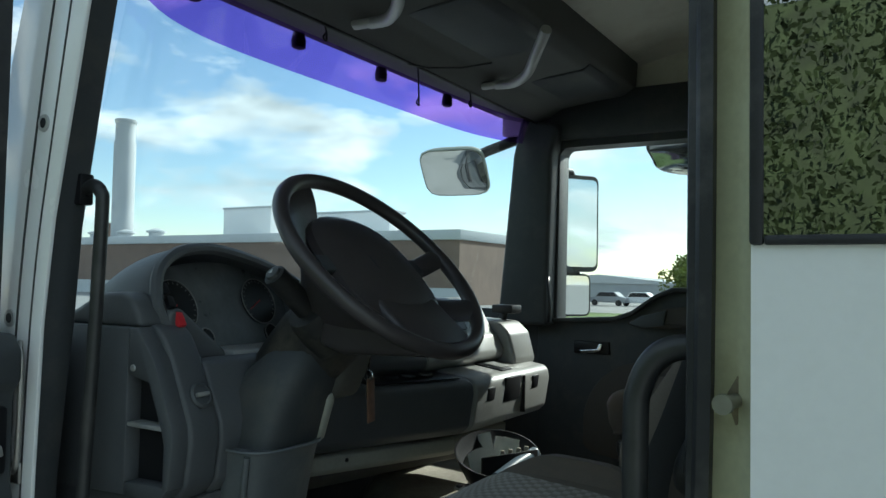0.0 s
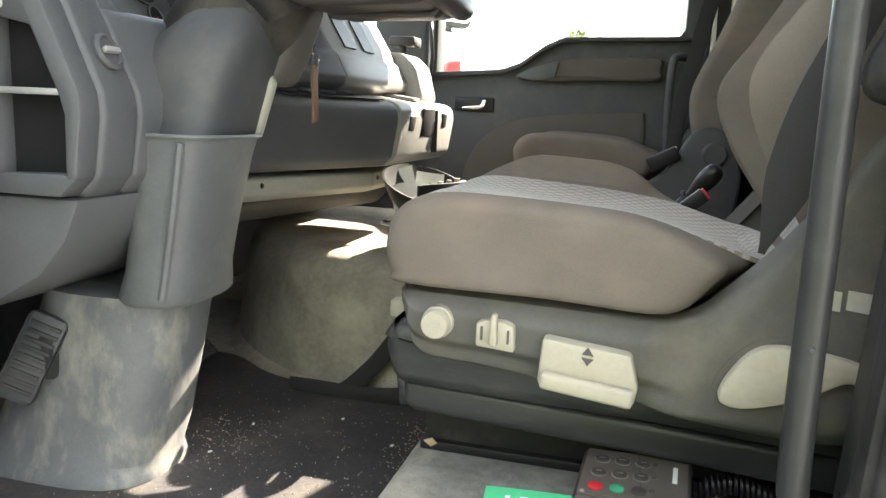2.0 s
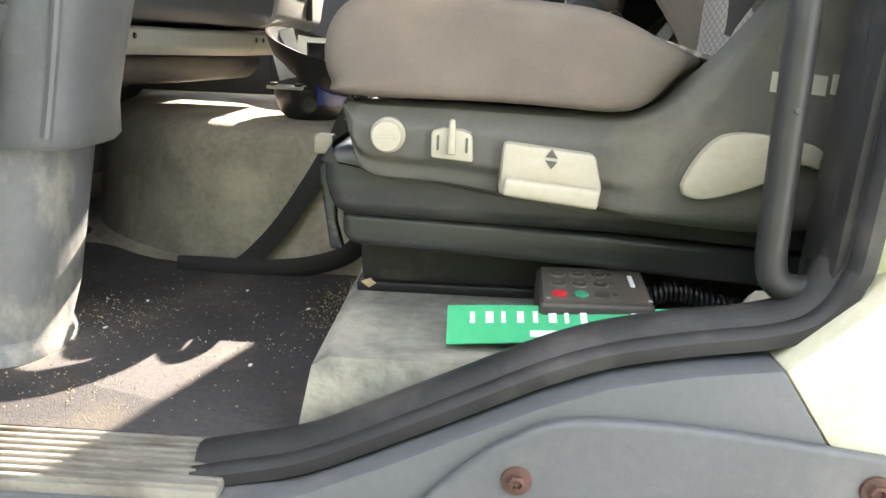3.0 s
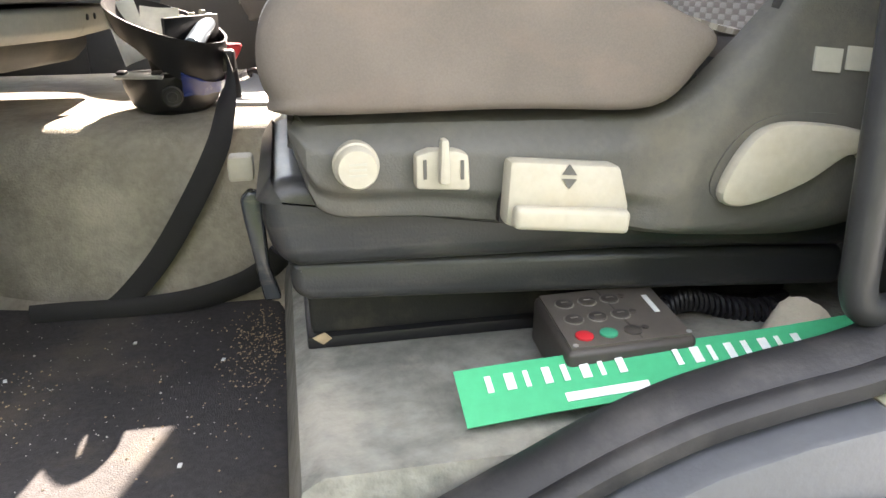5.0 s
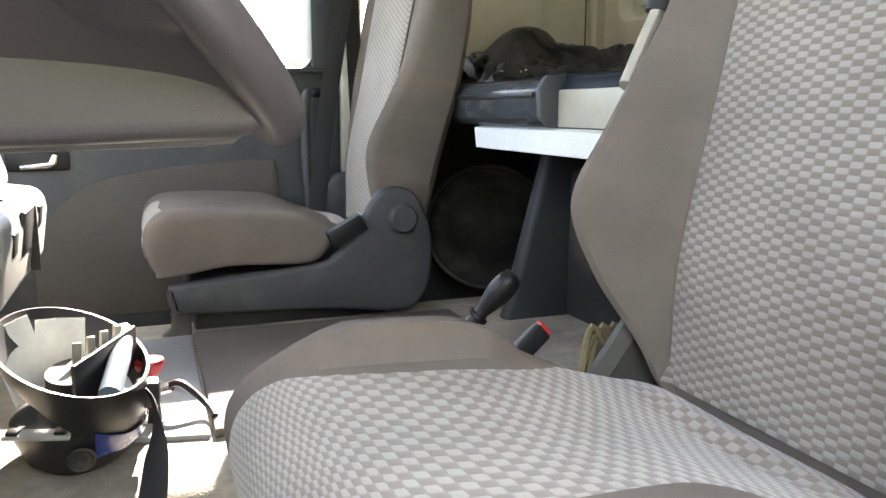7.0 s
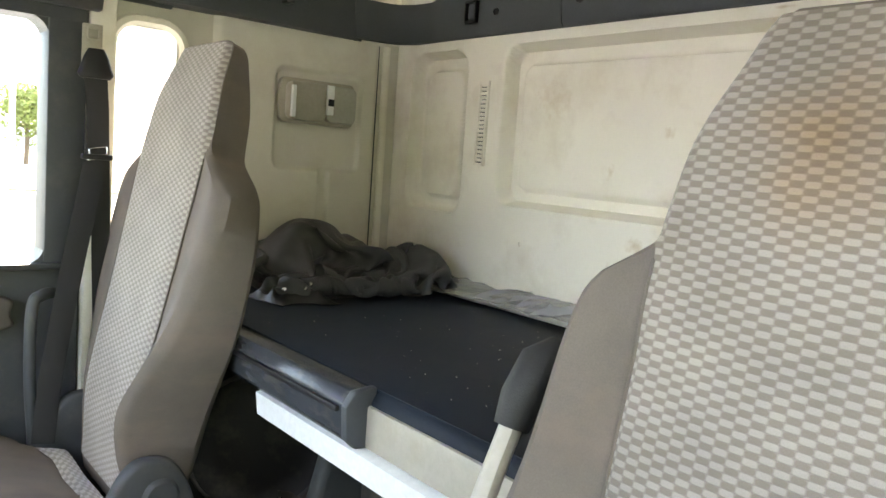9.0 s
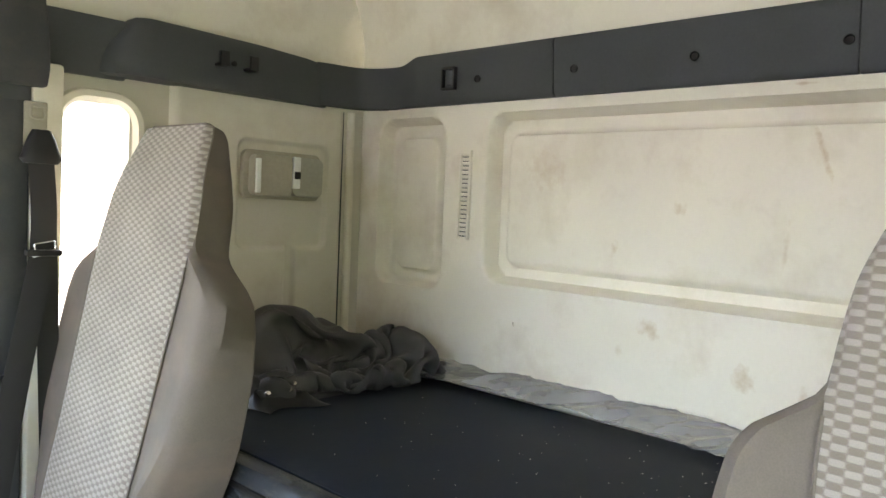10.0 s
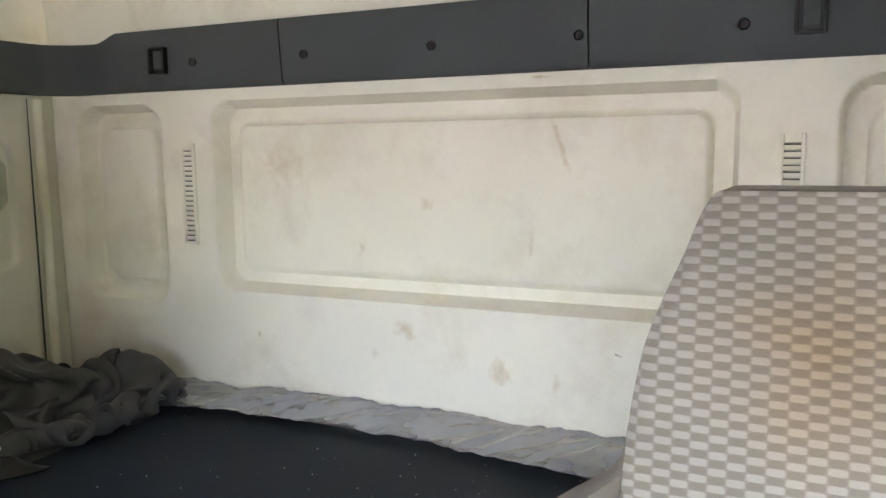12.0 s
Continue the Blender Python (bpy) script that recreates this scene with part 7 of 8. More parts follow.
def cup_bin():
    ob = thing("console_bin", "black oval console bin with blue film and papers on tunnel", "bin", (0.355, 0.955, 0.33))

    def ring(z, rx, ry, n=36, tilt=0.0, sx=0.0, sy=0.0):
        return [(sx + rx * math.cos(a), sy + ry * math.sin(a), z + tilt * math.sin(a)) for a in (2 * math.pi * k / n for k in range(n))]
    def oval(fz, rx, ry, n=40, a0=0.0, a1=2 * math.pi):
        return [(rx * math.cos(a), ry * math.sin(a), fz(a)) for a in (a0 + (a1 - a0) * k / n for k in range(n))]

    def top(a):
        return 0.160 - 0.036 * math.cos(a) + 0.014 * math.sin(a)

    def low(a):
        return top(a) - 0.044 - 0.036 * max(math.cos(a + 0.5), 0)
    part("foot", rings([ring(0.0, 0.060, 0.085), ring(0.012, 0.075, 0.100), ring(0.045, 0.088, 0.116, tilt=-0.004), ring(0.062, 0.090, 0.118, tilt=-0.006), ring(0.068, 0.084, 0.112, tilt=-0.006)]), M_BLACK, ob)
    outer = [oval(low, 0.090, 0.136), oval(lambda a: (low(a) + top(a)) / 2, 0.098, 0.155), oval(top, 0.103, 0.168)]
    inner = [oval(top, 0.098, 0.163), oval(lambda a: (low(a) + top(a)) / 2, 0.093, 0.150), oval(low, 0.085, 0.131)]
    part("bowl", rings(outer + inner + [outer[0]], caps=False), M_BLACK, ob, "black slanted oval rim band")
    part("core", rings([ring(0.060, 0.035, 0.055), ring(0.09, 0.040, 0.06), ring(0.125, 0.04, 0.065)]), M_BASE, ob)
    def wrap(u, v, rad=1.0):
        a = radians(-72 + 96 * u)
        z = 0.035 + (low(a) + 0.012 - 0.035) * v
        return (rad * (0.095 + 0.003 * v) * math.cos(a), rad * (0.126 + 0.020 * v) * math.sin(a), z)
    part("blue_film", slab(lambda u, v: Vector(wrap(u, v)) * 1.0 + Vector((0, 0, 0.003 * noise.noise(Vector((u * 6, v * 6, 0))))), 18, 6, 0.002), M_BLUE, ob, "dark blue film")
    m = pose(0.010, -0.120, 0.036, 96, 0, 4) @ Matrix.Scale(0.72, 4)
    badge = part("round_badge", lathe([(0.026, 0), (0.026, 0.004), (0.022, 0.006), (0.019, 0.003), (0.013, 0.003), (0.012, 0.006), (0.008, 0.006), (0, 0.004)], m, 26), M_BASE, ob, "dark ringed socket")
    part("clip_bar", put(box(-0.045, 0.045, -0.010, 0.012, 0, 0.007, 0.003), pose(-0.042, -0.098, 0.067, 12, 0, -18)), M_SILVER, ob, "pale metal clip bar")
    for k in (-0.03, 0.03):
        part("clip_block", put(box(-0.008, 0.008, -0.006, 0.008, 0.006, 0.012, 0.002), pose(-0.042 + k, -0.098 - 0.3 * k, 0.067, 12, 0, -18)), M_BLACK, ob)
    part("paper", put(slab(lambda u, v: (0.09 * (u - 0.5), 0.012 * math.sin(u * 3), 0.11 * v), 6, 3, 0.001), pose(-0.058, 0.035, 0.085, -12, -8, 62)), M_PAPERWHITE, ob, "folded white paper")
    part("paper", put(slab(lambda u, v: (0.07 * (u - 0.5), 0.01 * math.sin(u * 4), 0.09 * v), 6, 3, 0.001), pose(-0.03, 0.09, 0.09, -8, 6, 20)), M_PAPERWHITE, ob, "folded white paper")
    for k in range(4):
        part("clip", put(box(-0.006, 0.006, -0.004, 0.004, 0, 0.062 + 0.004 * k, 0.002), pose(0.0 + 0.018 * k, 0.015 + 0.012 * k, 0.10, 0, 4, 30)), M_CREAM, ob, "cream plastic clip")
    part("partition", put(box(-0.10, 0.10, -0.003, 0.003, 0, 0.066, 0.002), pose(0.045, -0.02, 0.10, 0, 0, 68)), M_BLACK, ob)
    part("cross_tube", tube([(0.050, -0.110, 0.118), (0.062, -0.02, 0.140), (0.066, 0.09, 0.152)], 0.0155, 14), M_BLUEGREY, ob, "blue-grey cross tube")
    red = thing("emergency_stop", "red mushroom push button on a black stem beside the bin", "push button", (0.456, 1.02, 0.337))
    part("stem", tube([(0, 0, 0.0), (0.0, 0, 0.075)], 0.010, 12, radii=[0.016, 0.010]), M_BLACK, red)
    part("cap", lathe([(0.010, 0.072), (0.020, 0.088), (0.024, 0.098), (0.022, 0.103), (0, 0.105)], None, 24), M_RED, red, "red cap")
    plug = thing("cable_plug", "short black cable with bright plug on the tunnel", "cable", (0.5, 1.03, 0.34))
    part("cable", tube(smooth_curve([(-0.03, 0.03, 0.03), (0.0, 0.02, 0.045), (0.035, -0.01, 0.02), (0.05, -0.05, 0.006)], 6), 0.006, 8), M_BLACK, plug)
    part("plug", tube([(-0.035, 0.035, 0.032), (-0.012, 0.024, 0.040)], 0.010, 8), M_CHROME, plug, "bright plug")
    base = solo("tunnel_insert", prism([(0.30, 0.98), (0.54, 0.93), (0.54, 1.50), (0.30, 1.50)], "z", 0.325, 0.338, 0.004), M_TRAYGREY, "pale grey plate on the tunnel in front of the hatch", "plate")


M_BLUEGREY = mat("blue_grey_plastic", (0.13, 0.17, 0.21), 0.35, var=0.1)
M_TRAYGREY = mat("pale_grey_plate", (0.30, 0.31, 0.31), 0.5, var=0.08, bump=0.15)


def straps():
    st = thing("hanging_strap", "black webbing strap hanging over the tunnel side to the floor", "strap", (0, 0, 0))
    part("webbing", tube(smooth_curve([(0.452, 0.935, 0.418), (0.460, 0.885, 0.414), (0.461, 0.81, 0.385), (0.453, 0.750, 0.338), (0.438, 0.716, 0.292), (0.395, 0.700, 0.215), (0.335, 0.692, 0.125), (0.275, 0.688, 0.060), (0.245, 0.685, 0.040)], 6), 0.019, 10, flat=0.16, up=(0.3, 1, 0.3)), M_STRAP, st)
    part("end_clip", box(0.436, 0.470, 0.915, 0.950, 0.396, 0.436, 0.006), M_BLACK, st, "black clip")
    solo("floor_strap", tube(smooth_curve([(0.125, 0.690, 0.040), (0.18, 0.687, 0.042), (0.28, 0.683, 0.042), (0.38, 0.682, 0.050), (0.46, 0.672, 0.075), (0.51, 0.62, 0.12), (0.535, 0.56, 0.165)], 6), 0.020, 10, flat=0.45, up=(0, 1, 0)), M_STRAP, "black padded strap lying along the tunnel foot", "strap")
    gear = thing("parking_lever", "black lever with rounded knob between seat and tunnel", "lever", (0, 0, 0))
    part("shaft", tube([(0.875, 0.855, 0.335), (0.915, 0.850, 0.455), (0.945, 0.845, 0.503)], 0.008, 10), M_CHROME, gear, "bright shaft")
    part("sleeve", tube([(0.935, 0.847, 0.492), (0.957, 0.841, 0.518)], 0.012, 12), M_BLACK, gear)
    part("knob", tube(smooth_curve([(0.955, 0.842, 0.515), (0.973, 0.836, 0.537), (0.995, 0.828, 0.564), (1.006, 0.824, 0.577)], 4), 0.02, 14, radii=[0.011, 0.012, 0.014, 0.016, 0.018, 0.020, 0.021, 0.021, 0.020, 0.019, 0.016, 0.013, 0.006]), M_BLACK, gear, "dark rounded knob")
    part("collar", put(tube([(0.014 * math.cos(a), 0.014 * math.sin(a), 0) for a in (2 * math.pi * k / 18 for k in range(18))], 0.005, 8, closed=True), pose(0.950, 0.8435, 0.510, 15, 40, 0)), M_BLACK, gear)
    rope = thing("cable_bundle", "dirty straw-coloured cable bundle behind the seat cushion", "cables", (0, 0, 0))
    for k in range(7):
        part("strand", tube(smooth_curve([(1.01 + 0.008 * k, 0.64 + 0.012 * (k % 3), 0.36), (1.03 + 0.007 * k, 0.66 + 0.01 * (k % 2), 0.45), (1.05 + 0.006 * k, 0.665, 0.53 - 0.01 * (k % 3)), (1.08 + 0.006 * k, 0.66, 0.47)], 5), 0.0055, 6), M_STRAW, rope)


M_STRAW = mat("dirty_straw_cable", (0.22, 0.18, 0.10), 0.8, var=0.4, scale=40)


def remote_box():
    ob = thing("remote_control", "brown-grey remote control with coloured buttons on the step", "remote control", (0.884, 0.148, 0.149))
    ob.rotation_euler = (radians(4), 0, radians(3))
    m = pose(0, 0, 0, 0, 0, 0)
    part("case", prism([(-0.078, -0.065), (0.066, -0.065), (0.080, 0.065), (-0.066, 0.065)], "z", 0.0, 0.056, 0.007, 3), M_REMOTE, ob)
    part("face_plate", prism([(-0.072, -0.059), (0.061, -0.059), (0.073, 0.059), (-0.061, 0.059)], "z", 0.055, 0.0585), M_REMOTEFACE, ob, "printed brown face plate")
    part("divider", box(0.006, 0.0075, -0.055, 0.055, 0.058, 0.0592), M_REMOTE, ob)
    for r in range(3):
        for c in range(3):
            x, y = -0.050 + 0.027 * c + 0.004 * r, -0.040 + 0.036 * r
            mt = M_RED if (r, c) == (0, 0) else M_GREENBTN if (r, c) == (0, 1) else M_REMOTE
            lab = "red button" if mt is M_RED else "green button" if mt is M_GREENBTN else ""
            b = part("button", lathe([(0.0095, 0.057), (0.0095, 0.0605), (0.008, 0.0615), (0, 0.0615)], pose(x, y, 0), 18), mt, ob, lab)
            if r:
                part("mark", box(x - 0.004, x + 0.004, y - 0.001, y + 0.001, 0.0614, 0.0620), M_REMOTEMARK, b)
                part("rim", put(tube([(0.0105 * math.cos(a), 0.0105 * math.sin(a), 0.0588) for a in (2 * math.pi * k / 18 for k in range(18))], 0.0007, 5, closed=True), pose(x, y, 0)), M_REMOTEMARK, b)
    for k in range(3):
        part("lamp", lathe([(0.004, 0.058), (0.004, 0.060), (0, 0.061)], pose(0.020 + 0.004 * k, -0.036 + 0.036 * k, 0), 10), M_REMOTE, ob)
    part("emblem_bar", put(box(-0.003, 0.003, -0.020, 0.020, 0.0585, 0.0595), pose(0.052, 0.012, 0, 0, 0, -6)), M_PAPERWHITE, ob, "pale emblem bar")
    for x in (-0.066, 0.060):
        part("screw", lathe([(0.003, 0.058), (0.003, 0.0595), (0, 0.0595)], pose(x, -0.055, 0), 8), M_SILVER, ob)
    lead = thing("coiled_lead", "black coiled lead running behind the remote control", "cable", (0, 0, 0))
    pts = []
    n = 230
    for k in range(n):
        t = k / (n - 1)
        a = t * 2 * math.pi * 22
        cx, cy_, cz = 0.962 + 0.17 * t, 0.20 + 0.035 * math.sin(t * 3.1), 0.168 + 0.01 * math.sin(t * 6)
        pts.append((cx, cy_ + 0.013 * math.cos(a), cz + 0.013 * math.sin(a)))
    part("coil", tube(pts, 0.0035, 6), M_BLACK, lead)
    rag = slab(lambda u, v: (1.06 + 0.08 * u + 0.012 * math.sin(7 * v), 0.075 + 0.09 * v, 0.152 + 0.05 * math.sin(3.1 * u) * math.sin(3.0 * v) * (1 + 0.3 * math.sin(9 * u + 5 * v))), 14, 14, 0.004)
    solo("cleaning_rag", rag, M_RAG, "crumpled dirty beige rag beside the handrail", "rag")
    card = thing("green_card_strip", "green printed strip with white lettering bars leaning on the step", "card strip", (0.699, 0.036, 0.1515))
    card.rotation_euler = (radians(24), radians(-3.2), radians(-0.5))
    part("strip", slab(lambda u, v: (0.455 * u, 0.002 + 0.064 * v, 0.004 + 0.004 * math.sin(u * 5.0 + v)), 20, 3, 0.0015), M_GREEN, card)
    for x0, n, big in ((0.028, 8, 1), (0.225, 8, 1)):
        for k in range(n):
            w = (0.0060, 0.0095, 0.0050, 0.0080)[k % 4]
            u = (x0 + 0.0192 * k)
            z = 0.0043 + 0.004 * math.sin(u / 0.455 * 5.0 + 0.6)
            part("letter_bar", put(box(0, w, 0, 0.0195, 0, 0.0009), pose(u, 0.034, z, 0, 0, 0)), M_PAPERWHITE, card)
    for u in (0.10, 0.30):
        z = 0.0043 + 0.004 * math.sin(u / 0.455 * 5.0 + 0.2)
        part("small_bar", put(box(0, 0.085, 0, 0.010, 0, 0.0009), pose(u, 0.010, z)), M_PAPERWHITE, card)


M_REMOTE = mat("brown_grey_case", (0.055, 0.048, 0.042), 0.5, var=0.15, bump=0.1)
M_REMOTEMARK = mat("faded_button_print", (0.20, 0.185, 0.16), 0.5, var=0.1)
M_REMOTEFACE = mat("worn_face_plate", (0.10, 0.088, 0.075), 0.45, var=0.15, scale=30)
M_GREENBTN = mat("green_button", (0.03, 0.30, 0.17), 0.4, var=0.05)
M_RAG = mat("beige_rag", (0.42, 0.38, 0.30), 0.95, var=0.2, scale=20, bump=0.5)



def loose_dirt():
    rnd = random.Random(31)
    bm = bmesh.new()
    spots = [(0.490, 0.52, 0.026, 0.08, 420), (0.12, 0.42, 0.05, 0.05, 160), (0.16, 0.14, 0.07, 0.05, 110), (0.42, 0.30, 0.10, 0.16, 90)]
    for cx, cy, sx, sy, n in spots:
        for _ in range(n):
            x, y = rnd.gauss(cx, sx), rnd.gauss(cy, sy)
            if not (-0.05 < x < 0.532 and 0.03 < y < 0.68):
                continue
            s = rnd.uniform(0.0007, 0.0022)
            vs = [bm.verts.new((x + s * a, y + s * b, 0.0311 + s * c)) for a, b, c in ((1, 0.2, 0), (-1, 0, 0), (0.1, 1.4, 0), (0, -1, 0), (0.2, 0, 1.0))]
            for i, j in ((0, 2), (2, 1), (1, 3), (3, 0)):
                bm.faces.new((vs[i], vs[j], vs[4]))
    solo("loose_dirt", bm, M_STRAWPLAIN, "brown crumbs of dirt on the black mat", "dirt", "stuff")


floor_mat()
loose_dirt()
cup_bin()
straps()
remote_box()

# ---- on and under the bunk ----


M_SCUFF = mat("faint_scuff", (0.56, 0.50, 0.40), 0.8, var=0.2, scale=60)


def crumpled_cloth():
    nu, nv, rest = 104, 92, 0.0104
    u, v = np.meshgrid(np.linspace(0, 1, nu), np.linspace(0, 1, nv), indexing="ij")
    rng = np.random.default_rng(4)

    def wave(k, seed):
        q = np.random.default_rng(seed).uniform(0, 6.28, (k, 3))
        return sum(np.sin(6.28 * (u * (1 + m % 4) * math.cos(a) * 1.3 + v * (1 + m % 5) * math.sin(a) * 1.3) + b) / (1 + 0.2 * m) for m, (a, b, _) in enumerate(q))

    def heap(x, y):
        def lobe(cx, cy, h, rx, ry):
            return h * np.exp(-((x - cx) / rx) ** 2 - ((y - cy) / ry) ** 2)
        return 0.006 + lobe(1.58, 1.97, 0.185, 0.15, 0.115) + lobe(1.865, 1.80, 0.125, 0.050, 0.075) + lobe(1.73, 1.86, 0.075, 0.09, 0.09) + 0.016 * np.sin(6.28 * ((x - 1.4) * 0.62 - (y - 1.7) * 0.78) / 0.085 + 3 * np.sin(14 * x)) * np.exp(-((x - 1.66) / 0.18) ** 2 - ((y - 1.88) / 0.14) ** 2)
    p = np.stack([1.375 + 0.56 * u + 0.012 * wave(7, 1), 1.685 + 0.43 * v + 0.012 * wave(7, 2), np.zeros_like(u)], -1)
    p[..., 2] = heap(p[..., 0], p[..., 1]) + 0.03 + 0.012 * wave(9, 3) + rng.normal(0, 0.001, u.shape)
    vel = np.zeros_like(p)
    links = [(1, 0, 1.0, 0.9), (0, 1, 1.0, 0.9), (1, 1, 2 ** 0.5, 0.4), (1, -1, 2 ** 0.5, 0.4), (2, 0, 2.0, 0.30), (0, 2, 2.0, 0.30), (5, 0, 5.0, 0.16), (0, 5, 5.0, 0.16)]

    def pair(a, du, dv):
        if dv >= 0:
            return a[:nu - du, :nv - dv], a[du:, dv:]
        return a[:nu - du, -dv:], a[du:, :nv + dv]
    dt = 0.012
    for step in range(110):
        vel[..., 2] -= 9.8 * dt
        new_p = p + vel * dt
        for _ in range(7):
            for du, dv, length, stiff in links:
                a, b = pair(new_p, du, dv)
                d = b - a
                n = np.linalg.norm(d, axis=-1, keepdims=True) + 1e-9
                gap = n - rest * length
                if length >= 2:
                    gap = np.minimum(gap, 0)
                c = 0.5 * stiff * gap / n * d
                a += c
                b -= c
            front = 1.672 + 0.38 * np.clip(1.53 - new_p[..., 0], 0, 0.2)
            np.clip(new_p[..., 0], 1.372, 1.945, out=new_p[..., 0])
            new_p[..., 1] = np.clip(new_p[..., 1], front, 2.118)
            ground = heap(new_p[..., 0], new_p[..., 1])
            under = new_p[..., 2] < ground
            new_p[..., 2] = np.clip(new_p[..., 2], ground, ground + 0.062)
            new_p[..., :2] = np.where(under[..., None], p[..., :2] + 0.25 * (new_p[..., :2] - p[..., :2]), new_p[..., :2])
        vel = np.clip((new_p - p) / dt * 0.93, -1.5, 1.5)
        p = new_p
    bm = bmesh.new()
    vs = [[bm.verts.new((float(q[0]), float(q[1]), 0.9045 + float(q[2]))) for q in row] for row in p]
    for a in range(nu - 1):
        for b in range(nv - 1):
            bm.faces.new((vs[a][b], vs[a + 1][b], vs[a + 1][b + 1], vs[a][b + 1]))
    bmesh.ops.smooth_vert(bm, verts=bm.verts, factor=0.5, use_axis_x=True, use_axis_y=True, use_axis_z=True)
    return bm


def bunk_things():
    # crumpled jacket: a sheet of cloth pushed together over a low heap until it buckles into folds
    j = thing("jacket", "crumpled charcoal jacket with black lining heaped on the bunk", "jacket", (0, 0, 0))
    part("body", crumpled_cloth(), M_JACKET, j, smooth=80)

    def lining(u, v):
        x, y = 1.375 + 0.15 * u - 0.03 * v, 1.675 + 0.15 * v
        b = 0.050 * math.sin(math.pi * u) * math.sin(math.pi * v)
        return (x, y + 0.02 * math.sin(5 * u), 0.907 + b * (1 + 0.7 * noise.noise(Vector((u * 6, v * 6, 3)))))
    part("lining", slab(lining, 24, 24, 0.004), M_JACKET_IN, j, "shiny black lining")
    for k in range(4):
        part("snap", lathe([(0.006, 0), (0.006, 0.003), (0.004, 0.004), (0, 0.004)], pose(1.395 + 0.028 * k, 1.712 + 0.022 * (k % 2), 0.938 + 0.006 * (k % 2), 25, -30, 0), 10), M_CHROME, j, "bright snap")
    # plastic film along the rear wall
    def film(u, v):
        y = 0.30 + 1.50 * u
        # long slanting folds, pinched where they meet
        q = y + 0.16 * v + 0.02 * noise.noise(Vector((y * 5, v * 3, 8)))
        w = 0.012 * noise.noise(Vector((q * 9, v * 0.8, 0))) + 0.016 * (0.35 - abs(noise.noise(Vector((q * 21, v * 1.2, 5))))) + 0.005 * (0.3 - abs(noise.noise(Vector((q * 60, v * 2.0, 2)))))
        curl = 0.012 * max(1 - v / 0.10, 0) * (0.5 + noise.noise(Vector((y * 14, 0, 4))))
        return (1.865 + 0.115 * v - 0.03 * math.sin(u * 7) * (1 - v), y, 0.912 + 0.016 * math.sin(v * 3.1) + 0.028 * v * v + (w + curl) * (0.35 + 0.65 * math.sin(min(v * 1.7 + 0.25, 1.57))))
    solo("plastic_film", slab(film, 300, 30, 0.0012), M_FILM, "crumpled clear plastic film along the rear wall", "plastic film", smooth=35)
    solo("black_lath", box(1.945, 1.962, 1.33, 1.85, 0.915, 0.928, 0.002), M_BLACK, "thin black lath behind the plastic film", "lath")
    # grit on the mattress
    rnd = random.Random(9)
    bm = bmesh.new()
    for k in range(170):
        x, y, s = rnd.uniform(1.26, 1.86), rnd.triangular(0.3, 1.75, 1.0), rnd.uniform(0.0005, 0.0017)
        vs = [bm.verts.new((x + s * a, y + s * b, 0.9052 + s * c)) for a, b, c in ((1, 0, 0), (-1, 0, 0), (0, 1, 0), (0, -1, 0), (0, 0, 1.2))]
        for i, q in ((0, 2), (2, 1), (1, 3), (3, 0)):
            bm.faces.new((vs[i], vs[q], vs[4]))
    solo("mattress_grit", bm, M_GRIT, "pale grit scattered on the mattress", "grit", "stuff")
    # scuff marks on the rear wall
    m = thing("wall_scuff", "dark scuff mark on the cream rear wall", "scuff", (1.993, 1.345, 0.985))
    part("mark", put(box(-0.001, 0.001, -0.012, 0.012, -0.002, 0.002), pose(0, 0, 0, 35, 0, 0)), M_JAMBDIRT, m)
    part("mark", put(box(-0.001, 0.001, -0.005, 0.005, -0.0015, 0.0015), pose(0, 0.008, -0.006, -20, 0, 0)), M_JAMBDIRT, m)
    for y, z, a, w in ((1.15, 1.33, 60, 0.008), (0.86, 1.42, -40, 0.012), (0.70, 1.10, 20, 0.007), (1.52, 1.07, 75, 0.006)):
        m = thing("wall_scuff", "faint brown scuff on the cream rear wall", "scuff", (1.9795 + 0.01225 * (1.4 - z) + (0.0362 if 1.2 < z < 1.56 else 0), y, z))
        part("mark", put(box(-0.0008, 0.0008, -w, w, -0.002, 0.002), pose(0, 0, 0, a, 0, 0)), M_SCUFF, m)
    # under the bunk: a tilted round lid, a post, and a dark box
    lid = thing("round_lid", "dark round lid leaning in the space under the bunk", "lid", (1.46, 1.93, 0.475))
    lid.rotation_euler = (radians(4), radians(-82), radians(64))
    part("disc", lathe([(0.0, 0.0), (0.178, 0.0), (0.19, 0.012), (0.182, 0.022), (0.165, 0.014), (0.12, 0.012), (0.11, 0.018), (0.0, 0.018)], None, 40), M_BASE, lid)
    part("rim", tube([(0.188 * math.cos(a), 0.188 * math.sin(a), 0.012) for a in (2 * math.pi * k / 40 for k in range(40))], 0.008, 8, closed=True), M_SKIRT, lid)
    solo("support_panel", prism([(1.225, 0.17), (1.31, 0.50), (1.39, 0.80), (1.64, 0.80), (1.64, 0.17)], "y", 1.39, 1.44, 0.018, 4), M_BELLOWS, "dark green-grey slanted panel supporting the bunk", "support panel")
    solo("storage_box", box(1.42, 1.90, 0.72, 1.38, 0.331, 0.70, 0.02), M_BASE, "dark closed storage box under the bunk", "box")
